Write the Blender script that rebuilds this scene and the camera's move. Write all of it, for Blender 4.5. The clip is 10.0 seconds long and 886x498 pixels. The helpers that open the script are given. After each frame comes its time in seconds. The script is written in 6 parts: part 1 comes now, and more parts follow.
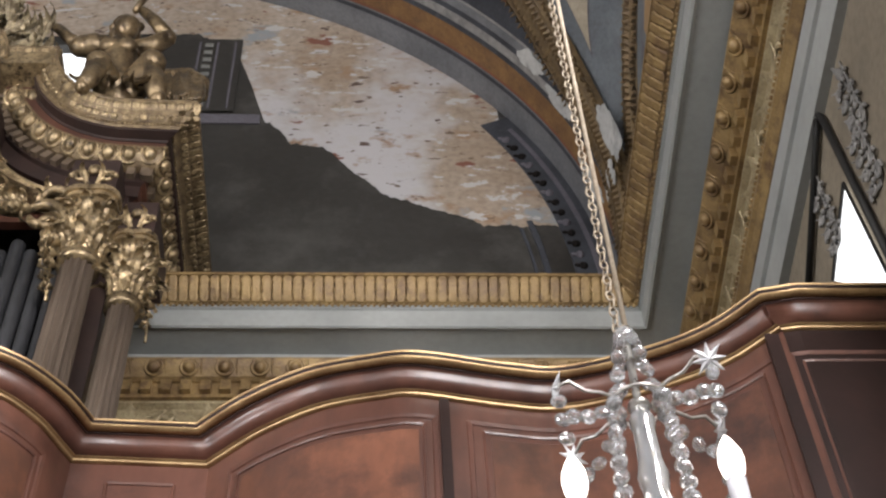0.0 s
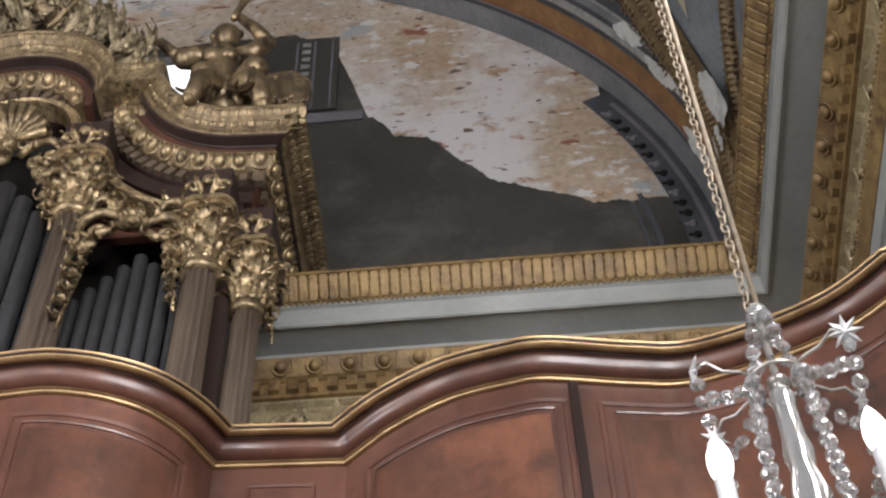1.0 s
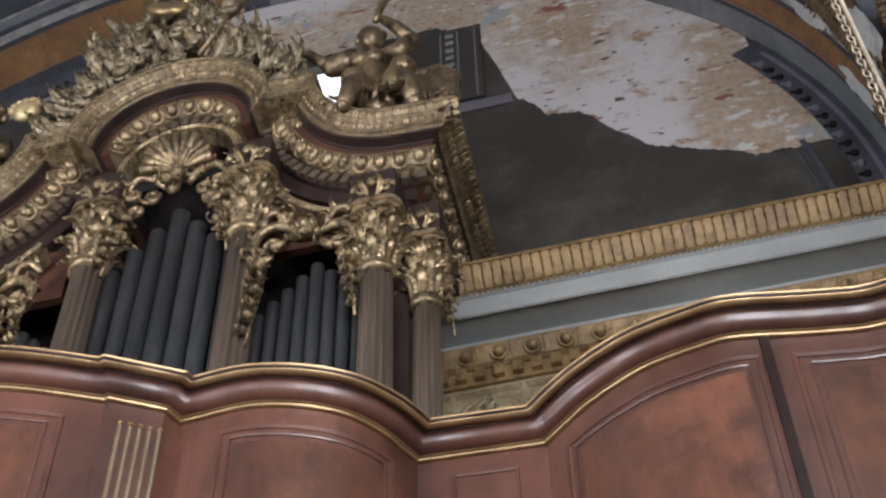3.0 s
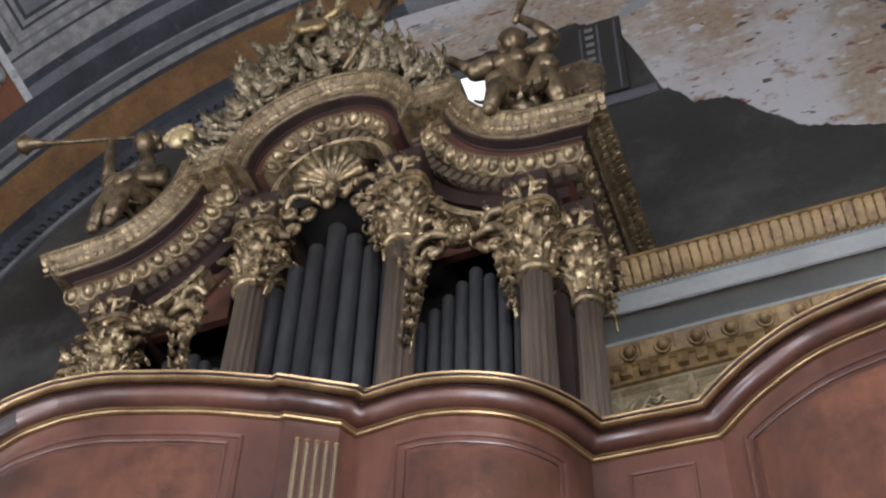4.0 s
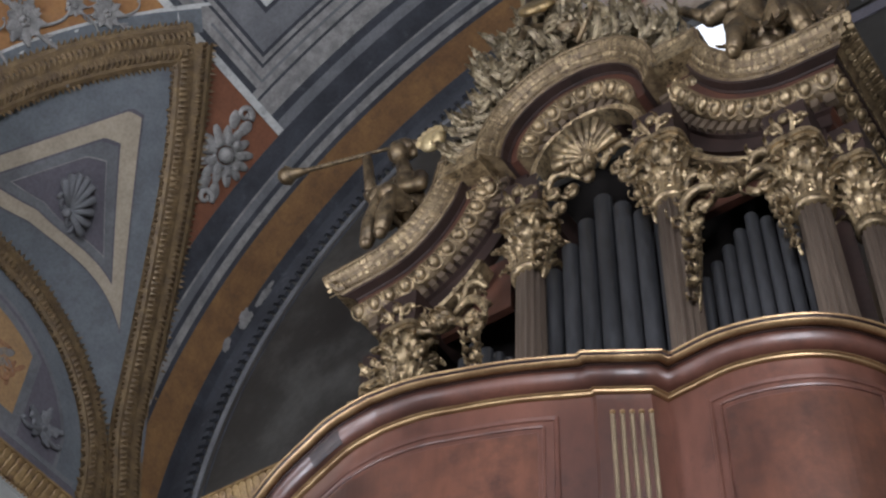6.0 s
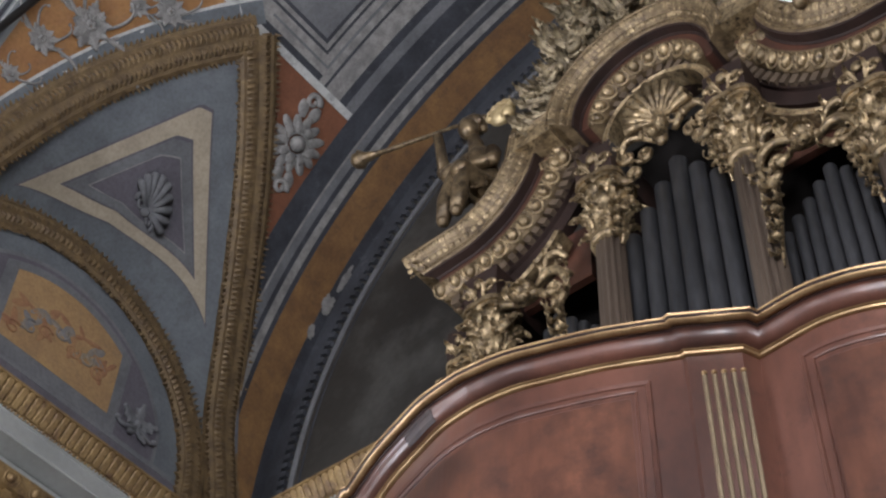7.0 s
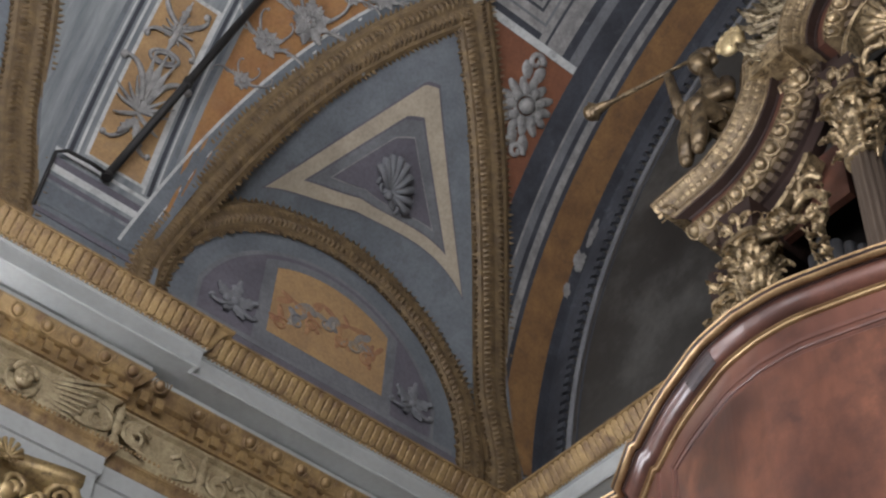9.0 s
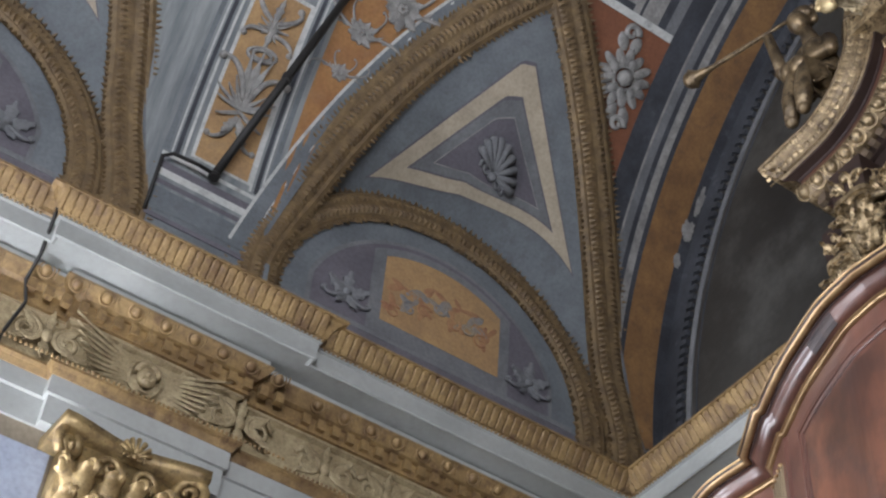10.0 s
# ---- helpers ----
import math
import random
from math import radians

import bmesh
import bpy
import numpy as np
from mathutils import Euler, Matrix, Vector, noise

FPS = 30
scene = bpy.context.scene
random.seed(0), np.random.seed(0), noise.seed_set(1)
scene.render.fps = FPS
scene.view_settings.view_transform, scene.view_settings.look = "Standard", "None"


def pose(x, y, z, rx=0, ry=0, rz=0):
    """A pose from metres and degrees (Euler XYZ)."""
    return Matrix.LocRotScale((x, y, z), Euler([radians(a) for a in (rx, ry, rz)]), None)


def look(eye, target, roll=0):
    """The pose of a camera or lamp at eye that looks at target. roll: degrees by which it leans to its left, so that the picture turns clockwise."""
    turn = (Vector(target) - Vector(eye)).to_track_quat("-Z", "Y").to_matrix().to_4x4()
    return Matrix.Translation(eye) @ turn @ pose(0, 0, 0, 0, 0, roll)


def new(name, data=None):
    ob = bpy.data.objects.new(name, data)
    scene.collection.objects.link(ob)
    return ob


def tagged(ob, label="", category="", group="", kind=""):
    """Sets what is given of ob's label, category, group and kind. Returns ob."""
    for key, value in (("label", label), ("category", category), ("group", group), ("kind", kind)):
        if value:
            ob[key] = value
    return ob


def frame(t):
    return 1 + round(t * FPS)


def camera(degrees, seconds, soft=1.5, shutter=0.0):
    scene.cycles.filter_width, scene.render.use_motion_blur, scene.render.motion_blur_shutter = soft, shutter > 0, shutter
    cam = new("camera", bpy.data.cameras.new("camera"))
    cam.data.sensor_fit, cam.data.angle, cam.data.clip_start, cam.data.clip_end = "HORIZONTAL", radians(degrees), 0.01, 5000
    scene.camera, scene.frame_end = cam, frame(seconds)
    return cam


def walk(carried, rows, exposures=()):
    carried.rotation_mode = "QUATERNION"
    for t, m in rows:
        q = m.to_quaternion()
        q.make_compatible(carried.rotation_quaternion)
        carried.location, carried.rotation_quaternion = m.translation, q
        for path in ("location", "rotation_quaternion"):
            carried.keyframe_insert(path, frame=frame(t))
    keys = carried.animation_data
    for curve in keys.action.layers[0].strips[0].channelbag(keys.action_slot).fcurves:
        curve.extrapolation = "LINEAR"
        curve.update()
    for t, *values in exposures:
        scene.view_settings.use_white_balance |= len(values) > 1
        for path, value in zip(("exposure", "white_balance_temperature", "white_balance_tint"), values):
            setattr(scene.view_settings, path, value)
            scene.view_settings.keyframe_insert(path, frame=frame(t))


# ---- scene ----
cam = camera(32.83, 10.0, 2.3)
PATH = [
    (0, (0.000, 0.000, 1.635), (0.095, 1.190, 3.240), -3.39),
    (0.5, (-0.027, -0.030, 1.632), (0.008, 1.174, 3.229), -3.21),
    (1, (-0.032, -0.046, 1.624), (-0.079, 1.164, 3.216), -2.47),
    (1.5, (-0.046, -0.033, 1.620), (-0.147, 1.176, 3.210), -2.69),
    (2, (-0.058, -0.050, 1.617), (-0.197, 1.164, 3.200), -2.80),
    (3.5, (-0.080, -0.089, 1.596), (-0.428, 1.087, 3.176), -0.15),
    (4, (-0.099, -0.106, 1.606), (-0.548, 1.037, 3.185), 1.73),
    (4.5, (-0.123, -0.114, 1.599), (-0.668, 0.988, 3.176), 2.67),
    (5, (-0.134, -0.128, 1.589), (-0.759, 0.939, 3.161), 3.31),
    (5.5, (-0.157, -0.141, 1.591), (-0.853, 0.898, 3.152), 3.24),
    (6, (-0.164, -0.160, 1.583), (-0.921, 0.853, 3.132), 3.31),
    (7.5, (-0.192, -0.176, 1.574), (-1.097, 0.768, 3.087), 2.70),
    (8, (-0.213, -0.175, 1.577), (-1.186, 0.718, 3.079), 3.37),
    (8.5, (-0.233, -0.193, 1.589), (-1.271, 0.650, 3.076), 4.04),
    (9, (-0.235, -0.203, 1.594), (-1.335, 0.580, 3.069), 4.69),
    (9.5, (-0.251, -0.212, 1.598), (-1.401, 0.519, 3.061), 5.06),
    (10, (-0.251, -0.217, 1.587), (-1.446, 0.466, 3.039), 5.26),
]
EXPOSURE = [(0, 0.22, 7200, 15), (1, 0.10, 7150, 15), (2, 0.0, 6850, 15), (3.5, -0.07, 6600, 15), (4.5, -0.14, 6450, 15), (6, -0.22, 6450, 15), (7.5, -0.20, 6800, 16), (8.5, -0.13, 6850, 16), (10, 0.02, 6550, 14)]
walk(cam, [(t, look(eye, target, roll)) for t, eye, target, roll in PATH], EXPOSURE)

# ---- plan: x across the nave, y towards the organ wall, z up ----
XC = -2.17            # axis of nave and organ
XL, XR = -5.60, 1.26  # side walls
YW, YB = 4.42, -9.0   # organ wall, back wall
ZC = 6.785            # lower edge of the gilt cyma of the cornice
RV, ZV = 3.35, 7.20   # barrel vault: radius, springing

# ---- world, sun, window lights ----
world = bpy.data.worlds.new("world")
scene.world = world
world.use_nodes = True
wn = world.node_tree.nodes
sky = wn.new("ShaderNodeTexSky")
sky.sky_type, sky.sun_disc, sky.sun_elevation, sky.sun_rotation = "NISHITA", False, radians(40), radians(120)
world.node_tree.links.new(sky.outputs[0], wn["Background"].inputs[0])
wn["Background"].inputs[1].default_value = 0.12
sun = new("sun", bpy.data.lights.new("sun", "SUN"))
sun.data.energy, sun.data.angle, sun.data.color = 2.0, radians(0.5), (1.0, 0.95, 0.88)
sun.matrix_world = look((0, 0, 0), (-math.sin(radians(120)) * -1, -math.cos(radians(120)) * -1, -0.84))


def window_light(name, eye, target, w, h, watts, color=(0.86, 0.92, 1.0)):
    lamp = new(name, bpy.data.lights.new(name, "AREA"))
    lamp.data.shape, lamp.data.size, lamp.data.size_y = "RECTANGLE", w, h
    lamp.data.energy, lamp.data.color = watts, color
    lamp.matrix_world = look(eye, target)
    return lamp


window_light("window_light_back", (XC, YB + 0.1, 5.2), (XC, 0, 4.6), 2.2, 3.2, 265)
window_light("window_light_side", (XR + 0.15, -2.6, 5.1), (XL, 1.2, 6.0), 1.5, 2.2, 300)
window_light("window_light_side", (XR + 0.15, -0.7, 5.0), (XL, 1.6, 5.9), 1.0, 2.0, 240)
window_light("window_light_side", (XL - 0.1, -3.4, 5.1), (XR, 1.5, 6.6), 1.5, 2.2, 330)
window_light("window_light_side", (XL - 0.1, 0.2, 4.4), (XR, 3.4, 8.6), 1.2, 1.8, 280)


# ---- materials ----
def material(name, color, rough=0.6, metal=0.0, color2=None, scale=6.0, bump=0.15, grain=60.0, dirt=None, stretch=(1, 1, 1),
             dirt_at=(0.52, 0.68), spec=0.5, coat=0.0, rand=0.0, flecks=None, speck=0.4):
    """A surface with broad colour changes, fine grain, stains of their own shape and a fine relief."""
    m = bpy.data.materials.new(name)
    m.use_nodes = True
    nt = m.node_tree
    n, l = nt.nodes, nt.links
    b = n["Principled BSDF"]
    geo = n.new("ShaderNodeTexCoord")
    mp = n.new("ShaderNodeMapping")
    mp.inputs["Scale"].default_value = stretch
    g = n.new("ShaderNodeNewGeometry")
    l.new(g.outputs["Position"], mp.inputs[0])
    broad = n.new("ShaderNodeTexNoise")
    broad.inputs["Scale"].default_value, broad.inputs["Detail"].default_value = scale, 6
    broad.inputs["Roughness"].default_value = 0.62
    l.new(mp.outputs[0], broad.inputs[0])
    fine = n.new("ShaderNodeTexNoise")
    fine.inputs["Scale"].default_value, fine.inputs["Detail"].default_value = grain, 3
    l.new(mp.outputs[0], fine.inputs[0])
    ramp = n.new("ShaderNodeValToRGB")
    c2 = color2 or tuple(c * 0.72 for c in color)
    ramp.color_ramp.elements[0].position, ramp.color_ramp.elements[1].position = 0.34, 0.66
    ramp.color_ramp.elements[0].color, ramp.color_ramp.elements[1].color = (*c2, 1), (*color, 1)
    l.new(broad.outputs[0], ramp.inputs[0])
    out = ramp.outputs[0]
    mix = n.new("ShaderNodeMix")
    mix.data_type, mix.blend_type = "RGBA", "MULTIPLY"
    mix.inputs[0].default_value = speck
    fr = n.new("ShaderNodeValToRGB")
    fr.color_ramp.elements[0].position, fr.color_ramp.elements[1].position = 0.3, 0.62
    fr.color_ramp.elements[0].color = (0.55, 0.53, 0.5, 1)
    l.new(fine.outputs[0], fr.inputs[0])
    l.new(out, mix.inputs[6])
    l.new(fr.outputs[0], mix.inputs[7])
    out = mix.outputs[2]
    if dirt:
        dn = n.new("ShaderNodeTexNoise")
        dn.inputs["Scale"].default_value, dn.inputs["Detail"].default_value = scale * 2.3, 8
        dn.inputs["Roughness"].default_value = 0.7
        l.new(g.outputs["Position"], dn.inputs[0])
        dr = n.new("ShaderNodeValToRGB")
        dr.color_ramp.elements[0].position, dr.color_ramp.elements[1].position = dirt_at
        l.new(dn.outputs[0], dr.inputs[0])
        dm = n.new("ShaderNodeMix")
        dm.data_type = "RGBA"
        l.new(dr.outputs[0], dm.inputs[0])
        l.new(out, dm.inputs[6])
        dm.inputs[7].default_value = (*dirt, 1)
        out = dm.outputs[2]
    for fcol, fscale, fstretch, f0, f1 in flecks or ():
        fm = n.new("ShaderNodeMapping")
        fm.inputs["Scale"].default_value = fstretch
        l.new(g.outputs["Position"], fm.inputs[0])
        fn = n.new("ShaderNodeTexNoise")
        fn.inputs["Scale"].default_value, fn.inputs["Detail"].default_value = fscale, 5
        fn.inputs["Roughness"].default_value = 0.6
        l.new(fm.outputs[0], fn.inputs[0])
        fp = n.new("ShaderNodeValToRGB")
        fp.color_ramp.elements[0].position, fp.color_ramp.elements[1].position = f0, f1
        l.new(fn.outputs[0], fp.inputs[0])
        fx = n.new("ShaderNodeMix")
        fx.data_type = "RGBA"
        l.new(fp.outputs[0], fx.inputs[0])
        l.new(out, fx.inputs[6])
        fx.inputs[7].default_value = (*fcol, 1)
        out = fx.outputs[2]
    if rand:
        oi = n.new("ShaderNodeObjectInfo")
        hv = n.new("ShaderNodeHueSaturation")
        mr = n.new("ShaderNodeMapRange")
        mr.inputs[3].default_value, mr.inputs[4].default_value = 1 - rand, 1 + rand
        l.new(oi.outputs["Random"], mr.inputs[0])
        l.new(mr.outputs[0], hv.inputs["Value"])
        l.new(out, hv.inputs["Color"])
        out = hv.outputs[0]
    l.new(out, b.inputs["Base Color"])
    rr = n.new("ShaderNodeMapRange")
    rr.inputs[3].default_value, rr.inputs[4].default_value = max(0.05, rough - 0.12), min(1, rough + 0.12)
    l.new(broad.outputs[0], rr.inputs[0])
    l.new(rr.outputs[0], b.inputs["Roughness"])
    b.inputs["Metallic"].default_value = metal
    b.inputs["Specular IOR Level"].default_value = spec
    b.inputs["Coat Weight"].default_value = coat
    b.inputs["Coat Roughness"].default_value = 0.12
    if bump:
        add = n.new("ShaderNodeMath")
        add.operation = "MULTIPLY_ADD"
        add.inputs[1].default_value = 0.4
        l.new(fine.outputs[0], add.inputs[0])
        l.new(broad.outputs[0], add.inputs[2])
        bp = n.new("ShaderNodeBump")
        bp.inputs["Strength"].default_value, bp.inputs["Distance"].default_value = bump, 0.02
        l.new(add.outputs[0], bp.inputs["Height"])
        l.new(bp.outputs[0], b.inputs["Normal"])
    return m


GILT = material("gilt_old", (0.60, 0.44, 0.22), 0.36, 0.75, (0.33, 0.23, 0.11), 14, 0.3, 90, dirt=(0.06, 0.04, 0.025), rand=0.12)
GILT_PALE = material("gilt_pale", (0.50, 0.375, 0.215), 0.38, 0.60, (0.15, 0.105, 0.058), 17, 0.25, 70, dirt=(0.030, 0.021, 0.014), dirt_at=(0.50, 0.65), rand=0.25)
GILT_FLAT = material("gilt_ochre", (0.37, 0.245, 0.105), 0.50, 0.22, (0.18, 0.112, 0.052), 6, 0.35, 70, dirt=(0.12, 0.068, 0.037), dirt_at=(0.50, 0.68))
GILT_DULL = material("gilt_dull", (0.235, 0.158, 0.077), 0.55, 0.2, (0.115, 0.077, 0.042), 16, 0.4, 80)
GILT_FRIEZE = material("gilt_frieze", (0.47, 0.385, 0.235), 0.46, 0.28, (0.27, 0.205, 0.115), 10, 0.4, 80, dirt=(0.14, 0.10, 0.06), dirt_at=(0.54, 0.74))
GILT_CAPITAL = material("gilt_capital", (0.44, 0.32, 0.15), 0.42, 0.45, (0.20, 0.135, 0.065), 12, 0.4, 80, dirt=(0.09, 0.06, 0.035), dirt_at=(0.52, 0.70))
SKY_PAINT = material("pale_blue_wall_paint", (0.33, 0.37, 0.45), 0.75, 0.0, (0.22, 0.25, 0.32), 1.6, 0.1, 40)
GILT_LINE = material("gilt_line", (0.43, 0.29, 0.145), 0.40, 0.6, (0.25, 0.15, 0.075), 9, 0.1, 120)
# darker gilt: shade between carved leaves and eggs put into the bed's colour
GILT_RECESS_SHADE = material("gilt_recess_shade", (0.26, 0.185, 0.10), 0.5, 0.35, (0.09, 0.06, 0.035), 18, 0.3, 80)
BRONZE = material("bronze_gilt", (0.30, 0.215, 0.12), 0.36, 0.58, (0.07, 0.05, 0.032), 11, 0.35, 60, dirt=(0.035, 0.025, 0.016))
CREST_GILT = material("crest_gilt", (0.43, 0.35, 0.22), 0.42, 0.45, (0.15, 0.115, 0.072), 15, 0.35, 60, dirt=(0.06, 0.045, 0.03), rand=0.3)
MAHOGANY = material("mahogany", (0.142, 0.056, 0.037), 0.40, 0.0, (0.060, 0.025, 0.018), 2.6, 0.05, 30, stretch=(1, 1, 0.35), coat=0.12, dirt=(0.038, 0.017, 0.013), dirt_at=(0.50, 0.72))
# dark wood parts; also the painted-in shade of the parapet's end panels
MAHOGANY_DARK_AND_SHADE = material("mahogany_dark_and_shade", (0.024, 0.010, 0.008), 0.45, 0.0, (0.012, 0.006, 0.005), 3, 0.05, 30, spec=0.25)
MAHOGANY_FIELD = material("mahogany_field", (0.190, 0.074, 0.042), 0.33, 0.0, (0.064, 0.027, 0.019), 1.7, 0.05, 26, stretch=(1.4, 1.4, 0.5), coat=0.4, dirt=(0.044, 0.021, 0.016), dirt_at=(0.44, 0.66))
GILT_FLUTE = material("gilt_flute", (0.21, 0.155, 0.090), 0.5, 0.3, (0.14, 0.10, 0.06), 9, 0.1, 90)
SCORCH = material("scorched_wood", (0.016, 0.015, 0.020), 0.55, 0.0, (0.045, 0.028, 0.024), 9, 0.1, 60, spec=0.3)
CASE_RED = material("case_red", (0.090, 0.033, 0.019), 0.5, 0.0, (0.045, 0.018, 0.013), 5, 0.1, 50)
# darker case wood with the shade of the recesses put into its colour
CASE_DARK_SHADED = material("case_dark_shaded", (0.034, 0.017, 0.013), 0.5, 0.0, (0.018, 0.010, 0.008), 5, 0.1, 50)
COLUMN_WOOD = material("column_wood", (0.135, 0.100, 0.074), 0.5, 0.0, (0.070, 0.050, 0.037), 7, 0.15, 60, stretch=(1, 1, 0.15))
LEAD = material("pipe_metal", (0.066, 0.067, 0.072), 0.42, 0.5, (0.036, 0.037, 0.040), 5, 0.06, 40, stretch=(1, 1, 0.25))
DENTIL_WOOD = material("dentil_wood", (0.15, 0.108, 0.072), 0.5, 0.1, (0.075, 0.052, 0.036), 16, 0.1, 60)
BLACK = material("black_shade_and_paint", (0.012, 0.010, 0.009), 0.85, 0.0, spec=0.15)
GREY_STONE = material("grey_plaster", (0.335, 0.345, 0.33), 0.65, 0.0, (0.265, 0.275, 0.265), 2.2, 0.05, 30, dirt=(0.21, 0.215, 0.205), dirt_at=(0.58, 0.85), speck=0.15)
GREY_DARK = material("grey_plaster_shadowed", (0.20, 0.205, 0.19), 0.75, 0.0, (0.15, 0.155, 0.145), 3, 0.1, 40)
PALE = material("pale_plaster", (0.55, 0.55, 0.53), 0.7, 0.0, (0.42, 0.43, 0.42), 4, 0.1, 40, dirt=(0.26, 0.26, 0.25))
BLUE = material("blue_grey_fresco", (0.162, 0.180, 0.194), 0.8, 0.0, (0.105, 0.118, 0.130), 3, 0.15, 50, dirt=(0.085, 0.088, 0.092), dirt_at=(0.54, 0.8))
BLUE_DARK = material("dark_blue_fresco", (0.052, 0.057, 0.069), 0.8, 0.0, (0.024, 0.026, 0.032), 4, 0.15, 50, dirt=(0.10, 0.105, 0.115), dirt_at=(0.58, 0.85))
ORANGE = material("orange_fresco", (0.245, 0.130, 0.048), 0.8, 0.0, (0.15, 0.075, 0.030), 5, 0.15, 50, dirt=(0.10, 0.055, 0.030), dirt_at=(0.52, 0.78))
ORANGE_FIELD = material("bright_orange_fresco", (0.36, 0.185, 0.068), 0.8, 0.0, (0.25, 0.115, 0.045), 4, 0.15, 50, dirt=(0.27, 0.15, 0.075), dirt_at=(0.52, 0.78))
STREAKED = material("streaked_grey_fresco", (0.255, 0.272, 0.272), 0.8, 0.0, (0.125, 0.140, 0.150), 5, 0.1, 50, stretch=(0.25, 3.0, 0.3), speck=0.2)
OCHRE = material("ochre_fresco", (0.40, 0.25, 0.115), 0.8, 0.0, (0.29, 0.175, 0.085), 6, 0.15, 50, dirt=(0.24, 0.16, 0.09), dirt_at=(0.52, 0.78))
SWIRL_WARM = material("faded_rust_paint", (0.26, 0.12, 0.065), 0.8, 0.0, (0.34, 0.19, 0.09), 9, 0.1, 50)
SWIRL_COOL = material("faded_blue_paint", (0.17, 0.18, 0.20), 0.8, 0.0, (0.27, 0.21, 0.14), 9, 0.1, 50)
RUST = material("rust_fresco", (0.22, 0.085, 0.042), 0.8, 0.0, (0.16, 0.06, 0.03), 5, 0.15, 50)
CREAM = material("cream_fresco", (0.43, 0.365, 0.275), 0.8, 0.0, (0.33, 0.28, 0.21), 5, 0.1, 50)
GREY_FRESCO = material("grey_fresco", (0.178, 0.182, 0.19), 0.8, 0.0, (0.112, 0.116, 0.124), 4, 0.15, 50)
GREY_RELIEF = material("grey_relief", (0.31, 0.30, 0.285), 0.7, 0.0, (0.165, 0.16, 0.155), 12, 0.2, 60)
PLUM = material("plum_fresco", (0.132, 0.122, 0.142), 0.8, 0.0, (0.088, 0.083, 0.098), 4, 0.15, 50)
FRESCO_DARK = material("dark_fresco", (0.040, 0.038, 0.034), 0.50, 0.0, (0.020, 0.018, 0.016), 0.8, 0.08, 22, spec=0.5, dirt=(0.105, 0.102, 0.094), dirt_at=(0.48, 0.82))
PEELED = material("bare_plaster", (0.40, 0.335, 0.275), 0.85, 0.0, (0.275, 0.195, 0.130), 0.8, 0.5, 26, speck=0.6,
                  flecks=(((0.43, 0.415, 0.415), 0.75, (1, 1, 1), 0.52, 0.62), ((0.23, 0.25, 0.26), 2.0, (1, 1, 1.3), 0.61, 0.66), ((0.27, 0.175, 0.11), 3.6, (1, 1, 1.4), 0.57, 0.66), ((0.42, 0.40, 0.385), 7.0, (0.9, 1, 1.5), 0.58, 0.61), ((0.12, 0.08, 0.055), 12.0, (0.9, 1, 1.6), 0.62, 0.65), ((0.085, 0.055, 0.042), 5.0, (0.9, 1, 2.0), 0.645, 0.66), ((0.17, 0.065, 0.042), 2.2, (1, 1, 2.0), 0.66, 0.68)))
IRON = material("black_iron", (0.02, 0.019, 0.018), 0.6, 0.3)
WALL = material("wall_paint", (0.25, 0.21, 0.155), 0.8, 0.0, (0.18, 0.15, 0.11), 2, 0.1, 40)
FLOOR = material("stone_floor", (0.13, 0.11, 0.09), 0.5, 0.0, (0.09, 0.075, 0.06), 2, 0.1, 40)


def glass_material(name, color, rough=0.03):
    m = bpy.data.materials.new(name)
    m.use_nodes = True
    b = m.node_tree.nodes["Principled BSDF"]
    b.inputs["Base Color"].default_value = (*color, 1)
    b.inputs["Roughness"].default_value = rough
    b.inputs["Transmission Weight"].default_value = 1.0
    b.inputs["IOR"].default_value = 1.5
    return m


def glow_material(name, color, strength):
    m = bpy.data.materials.new(name)
    m.use_nodes = True
    b = m.node_tree.nodes["Principled BSDF"]
    b.inputs["Base Color"].default_value = (*color, 1)
    b.inputs["Emission Color"].default_value = (*color, 1)
    b.inputs["Emission Strength"].default_value = strength
    return m


CRYSTAL = glass_material("crystal", (0.90, 0.91, 0.93), 0.06)
CRYSTAL.node_tree.nodes["Principled BSDF"].inputs["Transmission Weight"].default_value = 0.88
BULB = glow_material("bulb_glow", (1.0, 0.97, 0.95), 3.0)
CANDLE = material("candle_sleeve", (0.66, 0.66, 0.69), 0.4, 0.0, (0.60, 0.60, 0.64), 6, 0.03, 40)
SKY_GLOW = glow_material("sky_backdrop", (0.86, 0.93, 1.0), 1.3)


# ---- mesh helpers ----
def part(name, bm, mat, parent=None, label="", smooth=False):
    me = bpy.data.meshes.new(name)
    bm.normal_update()
    bm.to_mesh(me)
    bm.free()
    for p in me.polygons:
        p.use_smooth = smooth
    me.materials.append(mat)
    ob = new(name, me)
    if parent:
        ob.parent = parent
    if label:
        tagged(ob, label)
    return ob


def thing(name, label, category, group="", kind="", at=(0, 0, 0)):
    ob = new(name)
    ob.location = at
    return tagged(ob, label, category, group, kind)


def piece(name, me, parent, m, mat=None):
    ob = new(name, me)
    ob.parent = parent
    ob.matrix_basis = m
    return ob


def mesh_of(name, bm, mat, smooth=True):
    me = bpy.data.meshes.new(name)
    bm.normal_update()
    bm.to_mesh(me)
    bm.free()
    for p in me.polygons:
        p.use_smooth = smooth
    me.materials.append(mat)
    return me


